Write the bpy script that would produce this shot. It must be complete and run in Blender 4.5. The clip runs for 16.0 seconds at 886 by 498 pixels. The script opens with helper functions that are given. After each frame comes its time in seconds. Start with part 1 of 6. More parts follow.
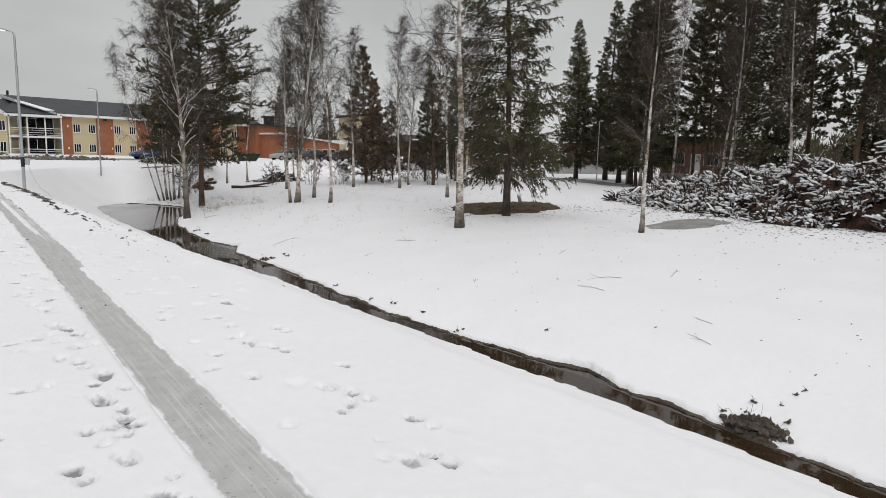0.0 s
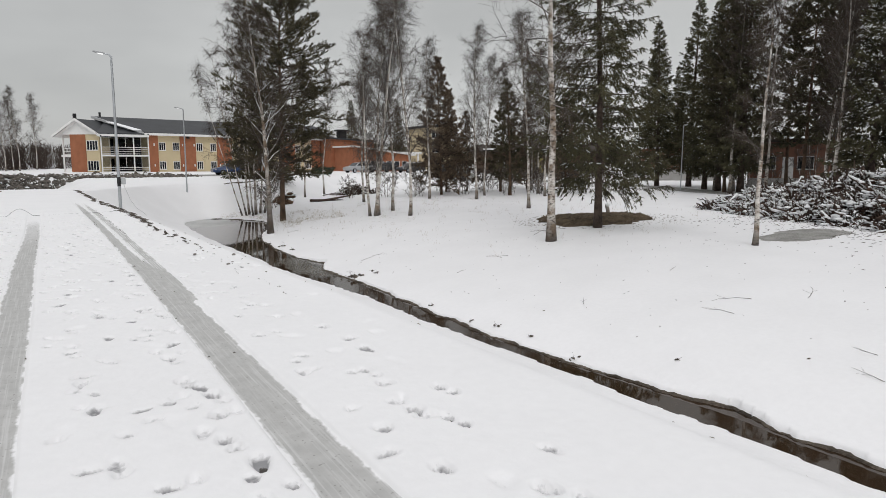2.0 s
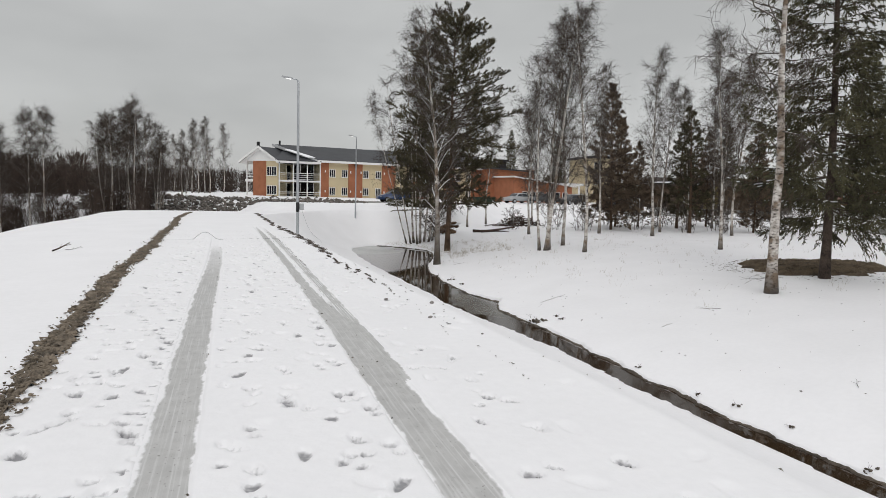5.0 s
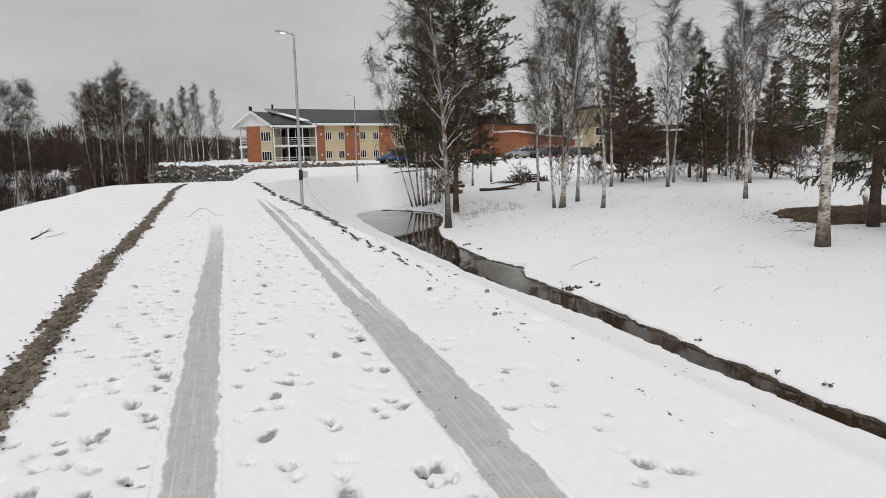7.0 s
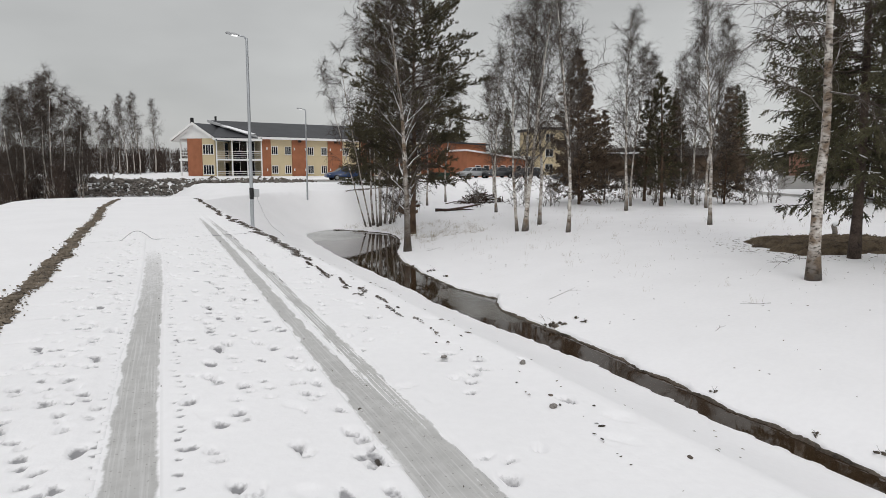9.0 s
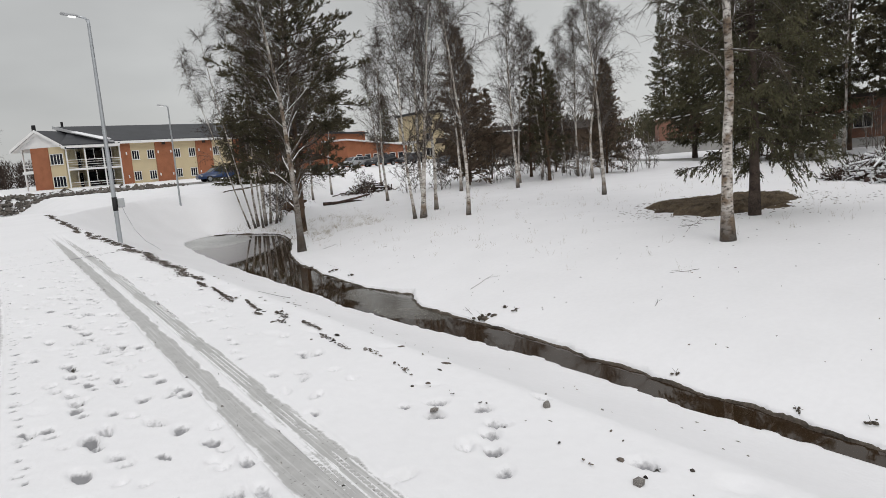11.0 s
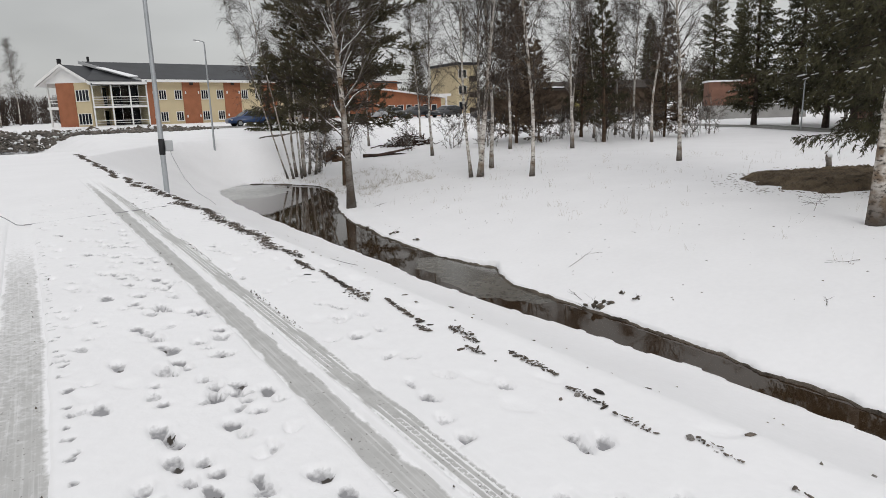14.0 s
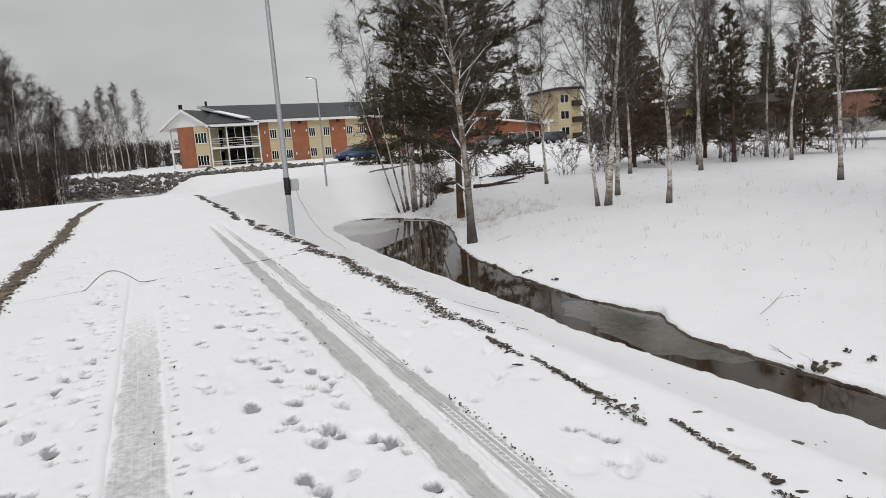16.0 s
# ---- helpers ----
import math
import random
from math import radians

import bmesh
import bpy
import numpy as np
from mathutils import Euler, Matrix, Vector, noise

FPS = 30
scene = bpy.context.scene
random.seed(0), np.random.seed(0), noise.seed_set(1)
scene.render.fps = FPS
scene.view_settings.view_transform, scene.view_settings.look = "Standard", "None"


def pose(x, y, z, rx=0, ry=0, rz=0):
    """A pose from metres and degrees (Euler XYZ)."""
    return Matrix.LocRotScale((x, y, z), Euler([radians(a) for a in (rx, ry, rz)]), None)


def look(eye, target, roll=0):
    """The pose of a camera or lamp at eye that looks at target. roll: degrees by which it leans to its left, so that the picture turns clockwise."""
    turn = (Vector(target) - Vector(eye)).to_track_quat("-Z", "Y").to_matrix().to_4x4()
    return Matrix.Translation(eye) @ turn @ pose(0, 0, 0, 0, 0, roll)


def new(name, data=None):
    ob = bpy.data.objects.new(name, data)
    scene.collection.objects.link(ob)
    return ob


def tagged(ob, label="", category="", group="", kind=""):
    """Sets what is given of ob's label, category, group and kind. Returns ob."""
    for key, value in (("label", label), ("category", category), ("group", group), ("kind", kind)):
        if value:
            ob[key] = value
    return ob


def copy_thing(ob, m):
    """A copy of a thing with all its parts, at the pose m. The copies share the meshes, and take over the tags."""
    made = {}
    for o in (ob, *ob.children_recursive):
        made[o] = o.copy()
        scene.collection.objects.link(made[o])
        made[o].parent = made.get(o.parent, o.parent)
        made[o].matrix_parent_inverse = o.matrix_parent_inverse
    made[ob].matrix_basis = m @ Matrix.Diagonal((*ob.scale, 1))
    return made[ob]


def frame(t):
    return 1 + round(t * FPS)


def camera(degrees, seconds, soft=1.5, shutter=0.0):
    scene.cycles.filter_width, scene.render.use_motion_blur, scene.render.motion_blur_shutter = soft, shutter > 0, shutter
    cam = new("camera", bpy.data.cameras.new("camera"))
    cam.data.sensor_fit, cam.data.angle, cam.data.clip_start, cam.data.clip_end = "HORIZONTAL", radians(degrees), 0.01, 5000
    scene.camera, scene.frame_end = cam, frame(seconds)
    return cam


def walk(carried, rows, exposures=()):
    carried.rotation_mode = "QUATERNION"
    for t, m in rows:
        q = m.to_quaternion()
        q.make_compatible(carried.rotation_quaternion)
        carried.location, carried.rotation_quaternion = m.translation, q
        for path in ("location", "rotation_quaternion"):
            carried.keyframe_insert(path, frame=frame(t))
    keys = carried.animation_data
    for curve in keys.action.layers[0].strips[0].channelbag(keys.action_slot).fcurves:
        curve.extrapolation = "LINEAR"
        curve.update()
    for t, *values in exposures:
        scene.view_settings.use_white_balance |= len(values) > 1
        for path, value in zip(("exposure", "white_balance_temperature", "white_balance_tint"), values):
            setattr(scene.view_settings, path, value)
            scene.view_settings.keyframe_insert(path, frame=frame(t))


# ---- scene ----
cam = camera(68.6, 16.0, soft=0.8)
PATH = [
    (0, (0.075, 0.044, 1.573), (1.375, 1.537, 1.286), 1.4),
    (0.5, (0.004, 0.299, 1.623), (1.314, 1.779, 1.318), 0.4),
    (1, (0.054, 0.719, 1.612), (1.251, 2.305, 1.379), -1.1),
    (1.5, (0.028, 1.111, 1.615), (1.182, 2.732, 1.413), 1.7),
    (2, (0.02, 1.456, 1.652), (1.161, 3.078, 1.39), 0.1),
    (2.5, (0.064, 1.93, 1.663), (1.032, 3.667, 1.456), 0.7),
    (3, (0.003, 2.345, 1.666), (1.046, 4.038, 1.456), -0.2),
    (3.5, (0.069, 2.77, 1.636), (1.072, 4.487, 1.421), -0.3),
    (4, (0.106, 3.258, 1.646), (0.963, 5.047, 1.392), 1.7),
    (4.5, (0.113, 3.685, 1.67), (1.04, 5.437, 1.404), 1.2),
    (5, (0.181, 4.246, 1.653), (0.927, 6.093, 1.477), 1.5),
    (5.2, (0.178, 4.442, 1.665), (0.829, 6.323, 1.472), 2.0),
    (7.3, (0.256, 6.612, 1.734), (1.005, 8.436, 1.4), -1.1),
    (7.5, (0.265, 6.887, 1.776), (1.016, 8.709, 1.431), -0.2),
    (8, (0.256, 7.281, 1.805), (1.087, 9.083, 1.555), 1.4),
    (8.2, (0.233, 7.496, 1.829), (1.116, 9.272, 1.572), 1.0),
    (10.3, (0.552, 9.579, 1.678), (1.475, 11.338, 1.439), -0.6),
    (10.5, (0.552, 9.787, 1.691), (1.55, 11.489, 1.364), -1.7),
    (11, (0.667, 10.236, 1.708), (1.862, 11.812, 1.409), -4.1),
    (11.5, (0.711, 10.75, 1.713), (1.967, 12.286, 1.458), -2.3),
    (12, (0.664, 11.253, 1.704), (1.967, 12.729, 1.353), -3.7),
    (12.5, (0.707, 11.866, 1.693), (1.823, 13.492, 1.359), -2.8),
    (13, (0.638, 12.389, 1.687), (1.75, 14.006, 1.3), -2.7),
    (13.5, (0.749, 12.974, 1.656), (1.807, 14.639, 1.325), -3.3),
    (14, (0.747, 13.462, 1.656), (1.883, 15.051, 1.227), -1.5),
    (14.5, (0.833, 13.96, 1.638), (2.118, 15.43, 1.2), -3.3),
    (15, (0.868, 14.559, 1.697), (2.162, 16.043, 1.341), -1.9),
    (15.5, (0.768, 15.094, 1.679), (1.886, 16.711, 1.311), -3.3),
    (16, (0.917, 15.78, 1.633), (1.814, 17.537, 1.303), -4.1),
]
walk(cam, [(t, look(eye, target, roll)) for t, eye, target, roll in PATH])

# ---- overcast sky and soft sun ----
world = bpy.data.worlds.new("overcast_sky")
scene.world = world
world.use_nodes = True
wn, wl = world.node_tree.nodes, world.node_tree.links
wn.clear()
w_out = wn.new("ShaderNodeOutputWorld")
w_bg = wn.new("ShaderNodeBackground")
w_tc = wn.new("ShaderNodeTexCoord")
w_sep = wn.new("ShaderNodeSeparateXYZ")
wl.new(w_tc.outputs["Generated"], w_sep.inputs[0])
w_ramp = wn.new("ShaderNodeValToRGB")          # luminance of an overcast sky by height
w_ramp.color_ramp.elements[0].position, w_ramp.color_ramp.elements[0].color = 0.0, (0.685, 0.69, 0.685, 1)
w_ramp.color_ramp.elements[1].position, w_ramp.color_ramp.elements[1].color = 1.0, (1.345, 1.33, 1.36, 1)
for pos, v in ((0.12, 0.71), (0.22, 0.665), (0.32, 0.645), (0.5, 0.9)):
    e = w_ramp.color_ramp.elements.new(pos)
    e.color = (v * 0.987, v, v * 0.993, 1)
wl.new(w_sep.outputs["Z"], w_ramp.inputs[0])
w_map = wn.new("ShaderNodeMapping")
w_map.inputs["Scale"].default_value = (1.5, 1.5, 4.0)
wl.new(w_tc.outputs["Generated"], w_map.inputs[0])
w_noise = wn.new("ShaderNodeTexNoise")
w_noise.inputs["Scale"].default_value, w_noise.inputs["Detail"].default_value, w_noise.inputs["Roughness"].default_value = 1.6, 4.0, 0.5
wl.new(w_map.outputs[0], w_noise.inputs["Vector"])
w_mr = wn.new("ShaderNodeMapRange")
w_mr.inputs["From Min"].default_value, w_mr.inputs["From Max"].default_value = 0.3, 0.7
w_mr.inputs["To Min"].default_value, w_mr.inputs["To Max"].default_value = 0.87, 1.13
wl.new(w_noise.outputs["Fac"], w_mr.inputs["Value"])
w_mul = wn.new("ShaderNodeMix")
w_mul.data_type, w_mul.blend_type = "RGBA", "MULTIPLY"
w_mul.inputs["Factor"].default_value = 1.0
wl.new(w_ramp.outputs[0], w_mul.inputs["A"])
wl.new(w_mr.outputs[0], w_mul.inputs["B"])
w_sky = wn.new("ShaderNodeTexSky")
w_sky.sky_type, w_sky.sun_disc = "NISHITA", False
w_sky.sun_elevation, w_sky.sun_rotation = radians(32), radians(200)
w_hsv = wn.new("ShaderNodeMix")
w_hsv.data_type, w_hsv.blend_type = "RGBA", "ADD"
w_hsv.inputs["Factor"].default_value = 0.004
w_side = wn.new("ShaderNodeMapRange")          # the cloud is thinner towards the meadow
w_side.inputs["From Min"].default_value, w_side.inputs["From Max"].default_value = 0.1, 0.8
w_side.inputs["To Min"].default_value, w_side.inputs["To Max"].default_value = 1.0, 1.16
wl.new(w_sep.outputs["X"], w_side.inputs["Value"])
w_mul2 = wn.new("ShaderNodeMix")
w_mul2.data_type, w_mul2.blend_type = "RGBA", "MULTIPLY"
w_mul2.inputs["Factor"].default_value = 1.0
wl.new(w_mul.outputs["Result"], w_mul2.inputs["A"])
wl.new(w_side.outputs[0], w_mul2.inputs["B"])
wl.new(w_mul2.outputs["Result"], w_hsv.inputs["A"])
wl.new(w_sky.outputs[0], w_hsv.inputs["B"])
wl.new(w_hsv.outputs["Result"], w_bg.inputs["Color"])
w_bg.inputs["Strength"].default_value = 0.715
wl.new(w_bg.outputs[0], w_out.inputs["Surface"])

sun = new("sun", bpy.data.lights.new("sun", "SUN"))
sun.data.energy, sun.data.angle, sun.data.color = 0.75, radians(26), (1.0, 0.98, 0.95)
sun.matrix_world = look((-20, -45, 40), (0, 0, 0))

# ---- materials ----
def mat(name, base, rough=0.8, vary=0.15, scale=4.0, fine=60.0, bump=0.3, bump_scale=80.0, bump_depth=0.01, metal=0.0, spec=0.3, other=None, coords="Object", stretch=None):
    """A surface with a base colour broken up at two scales, and fine relief."""
    m = bpy.data.materials.new(name)
    m.use_nodes = True
    n, l = m.node_tree.nodes, m.node_tree.links
    b = n["Principled BSDF"]
    b.inputs["Roughness"].default_value, b.inputs["Metallic"].default_value = rough, metal
    b.inputs["Specular IOR Level"].default_value = spec
    tc = n.new("ShaderNodeTexCoord")
    src = tc.outputs[coords]
    if stretch:
        mp = n.new("ShaderNodeMapping")
        mp.inputs["Scale"].default_value = stretch
        l.new(src, mp.inputs[0])
        src = mp.outputs[0]
    big, small = n.new("ShaderNodeTexNoise"), n.new("ShaderNodeTexNoise")
    for t, s, d in ((big, scale, 4.0), (small, fine, 3.0)):
        t.inputs["Scale"].default_value, t.inputs["Detail"].default_value = s, d
        l.new(src, t.inputs["Vector"])
    add = n.new("ShaderNodeMath")
    add.operation = "MULTIPLY_ADD"
    add.inputs[1].default_value = 0.6
    l.new(big.outputs["Fac"], add.inputs[0])
    sm = n.new("ShaderNodeMath")
    sm.operation = "MULTIPLY"
    sm.inputs[1].default_value = 0.4
    l.new(small.outputs["Fac"], sm.inputs[0])
    l.new(sm.outputs[0], add.inputs[2])
    ramp = n.new("ShaderNodeValToRGB")
    lo = [max(0.0, c * (1 - vary)) for c in base]
    hi = [min(1.0, c * (1 + vary)) for c in (other or base)]
    ramp.color_ramp.elements[0].position, ramp.color_ramp.elements[0].color = 0.35, (*lo, 1)
    ramp.color_ramp.elements[1].position, ramp.color_ramp.elements[1].color = 0.65, (*hi, 1)
    l.new(add.outputs[0], ramp.inputs[0])
    l.new(ramp.outputs[0], b.inputs["Base Color"])
    if bump > 0:
        bn, bt = n.new("ShaderNodeBump"), n.new("ShaderNodeTexNoise")
        bt.inputs["Scale"].default_value, bt.inputs["Detail"].default_value = bump_scale, 4.0
        l.new(tc.outputs[coords], bt.inputs["Vector"])
        bn.inputs["Strength"].default_value, bn.inputs["Distance"].default_value = bump, bump_depth
        l.new(bt.outputs["Fac"], bn.inputs["Height"])
        l.new(bn.outputs[0], b.inputs["Normal"])
    return m


M_SNOW = mat("snow", (0.85, 0.849, 0.862), 0.65, 0.025, 0.6, 9.0, 0.32, 14.0, 0.02, spec=0.2)
M_SNOWCAP = mat("snow_cap", (0.84, 0.85, 0.865), 0.7, 0.03, 3.0, 20.0, 0.4, 30.0, 0.01, spec=0.2)
M_SOIL = mat("wet_soil", (0.055, 0.045, 0.036), 0.8, 0.4, 1.5, 20.0, 1.0, 40.0, 0.03, other=(0.12, 0.10, 0.08))
M_LITTER = mat("needle_litter", (0.070, 0.051, 0.034), 0.9, 0.4, 2.0, 40.0, 1.0, 60.0, 0.03, other=(0.135, 0.102, 0.066))
M_GRAVEL = mat("gravel", (0.10, 0.088, 0.074), 0.85, 0.5, 3.0, 40.0, 1.0, 60.0, 0.02, other=(0.26, 0.235, 0.20))
M_TURF = mat("brown_turf", (0.048, 0.043, 0.039), 0.85, 0.4, 6.0, 60.0, 0.6, 60.0, 0.01, other=(0.118, 0.105, 0.094))
M_BERM = mat("brown_gravelly_soil", (0.070, 0.057, 0.043), 0.85, 0.4, 5.0, 50.0, 0.6, 60.0, 0.01, other=(0.185, 0.152, 0.115))
tn, tl = M_TURF.node_tree.nodes, M_TURF.node_tree.links
tg, tr, tm = tn.new("ShaderNodeNewGeometry"), tn.new("ShaderNodeValToRGB"), tn.new("ShaderNodeMix")
for pos, c in ((0.0, (0.35, 0.33, 0.32)), (0.6, (0.8, 0.77, 0.75)), (1.0, (1.6, 1.5, 1.4))):
    e = tr.color_ramp.elements.new(pos) if 0 < pos < 1 else tr.color_ramp.elements[int(pos)]
    e.color = (*c, 1)
tm.data_type, tm.blend_type = "RGBA", "MULTIPLY"
tm.inputs["Factor"].default_value = 1.0
tl.new(tg.outputs["Random Per Island"], tr.inputs[0])
tl.new(tn["Principled BSDF"].inputs["Base Color"].links[0].from_socket, tm.inputs["A"])
tl.new(tr.outputs[0], tm.inputs["B"])
tl.new(tm.outputs["Result"], tn["Principled BSDF"].inputs["Base Color"])
M_METAL = mat("galvanised_steel", (0.46, 0.48, 0.50), 0.45, 0.10, 2.0, 30.0, 0.1, 90.0, 0.002, metal=0.75, spec=0.5)
M_BLACK = mat("black_plastic", (0.02, 0.02, 0.022), 0.5, 0.1, 5.0, 50.0, 0.1, 90.0, 0.002)
M_GREYPLASTIC = mat("grey_plastic", (0.42, 0.43, 0.44), 0.5, 0.06, 5.0, 50.0, 0.1, 90.0, 0.002)
M_RENDER_Y = mat("yellow_render", (0.56, 0.468, 0.305), 0.9, 0.07, 0.5, 30.0, 0.3, 90.0, 0.004)
M_BRICK_O = mat("orange_brick", (0.31, 0.122, 0.064), 0.85, 0.14, 1.2, 24.0, 0.4, 50.0, 0.006)
M_BRICK_R = mat("dull_red_brick", (0.20, 0.105, 0.075), 0.85, 0.2, 1.2, 24.0, 0.4, 50.0, 0.006)
M_WHITE = mat("white_paint", (0.76, 0.76, 0.75), 0.6, 0.05, 1.0, 20.0, 0.1, 60.0, 0.003)
M_ROOF = mat("dark_roof_sheet", (0.035, 0.037, 0.042), 0.55, 0.25, 0.6, 12.0, 0.2, 30.0, 0.01)
M_CONCRETE = mat("concrete", (0.36, 0.355, 0.34), 0.9, 0.15, 0.8, 20.0, 0.4, 60.0, 0.006)
M_DARKWALL = mat("dark_timber_wall", (0.045, 0.036, 0.030), 0.8, 0.25, 0.8, 18.0, 0.3, 50.0, 0.006)

# ---- the lie of the land ----
def smooth(a, b, v):
    t = np.clip((v - a) / (b - a), 0.0, 1.0)
    return t * t * (3 - 2 * t)


WATER_Z = -2.45
NEAR_Y = [-30, 0, 4, 10, 15, 19, 21.5, 23.5, 26, 30, 36, 40, 44, 47, 48.6, 49.6, 50.4]
NEAR_X = [8.2, 8.6, 9.05, 9.2, 9.2, 9.45, 9.4, 9.2, 9.25, 9.5, 9.75, 10.0, 10.4, 10.8, 11.4, 12.3, 13.4]
FAR_Y = [-30, 0, 3, 6.2, 7.2, 9.0, 11.5, 15.6, 20, 24.4, 25.2, 25.9, 26.8, 28.6, 32, 35, 37, 38.5, 41, 44, 46.5, 48.5, 50.4]
FAR_X = [8.77, 8.97, 9.37, 9.82, 10.07, 9.77, 9.67, 9.82, 10.37, 10.52, 10.92, 11.37, 11.02, 10.95, 11.35, 11.9, 12.6, 13.2, 14.4, 15.6, 15.9, 15, 13.4]


SHORE = [(9.6, 34), (9.75, 36), (10.0, 40), (10.4, 44), (10.8, 47), (11.4, 48.6), (12.3, 49.6), (13.4, 50.3), (14.7, 49.4), (15.5, 48)]


def wob(x, y, s, seed=0.0):
    """A cheap smooth wobble of about -1 to 1."""
    return (np.sin(x * s + 1.7 * np.sin(y * s * 0.73 + seed) + seed) + np.sin(y * s * 1.31 + 1.3 * np.sin(x * s * 0.57 - seed) + 2.1 * seed)) * 0.5


def stream_edges(y):
    y = np.asarray(y, float)
    n = np.interp(y, NEAR_Y, NEAR_X) + 0.06 * wob(y, y * 0.4, 2.1, 0.3) + 0.03 * wob(y, y, 6.3, 1.1)
    f = np.interp(y, FAR_Y, FAR_X) + 0.07 * wob(y, y * 0.3, 2.6, 2.0) + 0.035 * wob(y, y, 7.1, 0.4)
    return n, np.maximum(f, n)


def calm_edges(y):
    """The two edges without their small windings and bays."""
    o = np.linspace(-3.5, 3.5, 9)
    y = np.asarray(y, float)
    return sum(np.interp(y + q * 0.6, NEAR_Y, NEAR_X) for q in o) / 9, sum(np.interp(y + q, FAR_Y, FAR_X) for q in o) / 9


def shoulder(y):
    return 3.35 + 0.022 * np.clip(y, 0, 45)


def track_x(y):
    """Middle of the wheel track nearer the stream; the other runs 1.52 m beside it."""
    return 1.17 + 0.078 * y - 0.0005 * y * y


def left_berm(y):
    return np.interp(y, [-20, 8, 13, 18, 24, 28, 32, 40, 45, 50], [-1.3, -1.10, -1.01, -0.90, -0.54, -0.40, -0.18, 0.06, 0.5, 1.1])


def land(x, y):
    """Height of the snow over the whole place, without prints and wheel tracks."""
    x, y = np.broadcast_arrays(np.asarray(x, float), np.asarray(y, float))
    near, far = stream_edges(np.clip(y, -30, 50.4))
    sh = shoulder(y)
    # the bank from the road down to the water: steep above, flatter at the toe
    calm_n, calm_f = calm_edges(np.clip(y, -30, 50.4))
    u = np.clip((x - sh) / (calm_n - sh), 0, 1)
    bank = -2.44 * (1 - (1 - u) ** 1.45) * smooth(-0.02, 0.10, u)
    z = np.where(x < near, bank, 0.0)
    # the low land beyond the water
    d = np.maximum(x - calm_f, 0)
    low = -2.385 + 1.065 * (1 - np.exp(-d / 5.0)) + 0.016 * np.minimum(d, 90) + 0.013 * np.clip(22 - y, -16, 16) * smooth(0, 1.5, d) + 0.05 * wob(x, y, 0.35, 0.7) * smooth(0, 3, d)
    z = np.where(x >= near, low, z)
    # the cut of the stream
    inside = (x > near) & (x < far) & (y < 50.4)
    depth = np.minimum(x - near, far - x)
    z = np.where(inside, -2.44 - 0.30 * smooth(0.0, 0.10, depth), z)
    # upper ground behind the pond, with the car park
    edge = np.interp(x, [-60, 6, 9, 11, 13, 16, 20, 26, 34, 50, 70, 120], [40, 40, 44, 48.8, 50.6, 51.2, 55.0, 62.6, 70, 78, 84, 96])
    broad = np.interp(x, [3, 8, 10.5, 12], [9.0, 7.5, 4.6, 4.2])
    upper = 0.0 + 0.0075 * np.clip(y - 50, 0, 60)
    k = smooth(0.0, 1.0, (y - edge + 1.0) / broad) * smooth(3.0, 5.5, x)
    z = z * (1 - k) + upper * k
    # round the head of the pond the bank follows the shore
    m = (y > 39.5) & (y < 60) & (x > 2.5) & (x < 17) & ~inside & ((x < near) | (y > 48.2))
    if m.any():
        px, py = x[m], y[m]
        d = np.full(px.shape, 99.0)
        for (ax, ay), (bx, by) in zip(SHORE[:-1], SHORE[1:]):
            t = np.clip(((px - ax) * (bx - ax) + (py - ay) * (by - ay)) / ((bx - ax) ** 2 + (by - ay) ** 2), 0, 1)
            d = np.minimum(d, np.hypot(px - ax - t * (bx - ax), py - ay - t * (by - ay)))
        u = 1 - np.clip(d / np.interp(py, [44, 50], [5.7, 3.6]), 0, 1)
        zp = -2.42 * (1 - (1 - u) ** 1.45) + upper[m] * (1 - u)
        kp = smooth(40, 44, py) * (1 - smooth(13.2, 17.0, px))
        z = np.array(z)
        z[m] = z[m] * (1 - kp) + zp * kp
    # the road drops behind its crest, then the rubble bank of the building's yard
    dip = smooth(49, 58, y) * (1 - smooth(4.5, 8.0, x))
    z = z * (1 - dip) + dip * (-1.1 + 1.35 * smooth(73, 77, y))
    # the left side falls to the river
    lx = -1.0 - x
    left = -0.03 * np.maximum(lx, 0) - 3.0 * smooth(4.2, 11.5, lx + 0.10 * np.clip(y - 34, 0, 20))
    z = np.where(x < -1.0, np.minimum(z, left * (1 - smooth(70, 78, y)) + z * smooth(70, 78, y)), z)
    z = z + 0.6 * smooth(60, 140, x) + 0.012 * wob(x, y, 1.1, 0.2) * smooth(1.0, 4.0, np.abs(x - 1.6))
    return z

# ---- building helpers ----
def mesh_np(name, verts, faces, material=None, shade=False):
    """A mesh from arrays: faces is one array of triangles or of quads, or a list of both."""
    me = bpy.data.meshes.new(name)
    groups = faces if isinstance(faces, list) else [faces]
    groups = [np.asarray(g, np.int32) for g in groups if len(g)]
    verts = np.asarray(verts, np.float32)
    loops = np.concatenate([g.ravel() for g in groups])
    sizes = np.concatenate([np.full(len(g), g.shape[1], np.int32) for g in groups])
    starts = np.r_[0, np.cumsum(sizes)[:-1]].astype(np.int32)
    me.vertices.add(len(verts))
    me.vertices.foreach_set("co", verts.ravel())
    me.loops.add(len(loops))
    me.loops.foreach_set("vertex_index", loops)
    me.polygons.add(len(sizes))
    me.polygons.foreach_set("loop_start", starts)
    me.polygons.foreach_set("loop_total", sizes)
    if shade:
        me.polygons.foreach_set("use_smooth", np.ones(len(sizes), bool))
    me.update(calc_edges=True)
    me.validate()
    if material:
        me.materials.append(material)
    return me


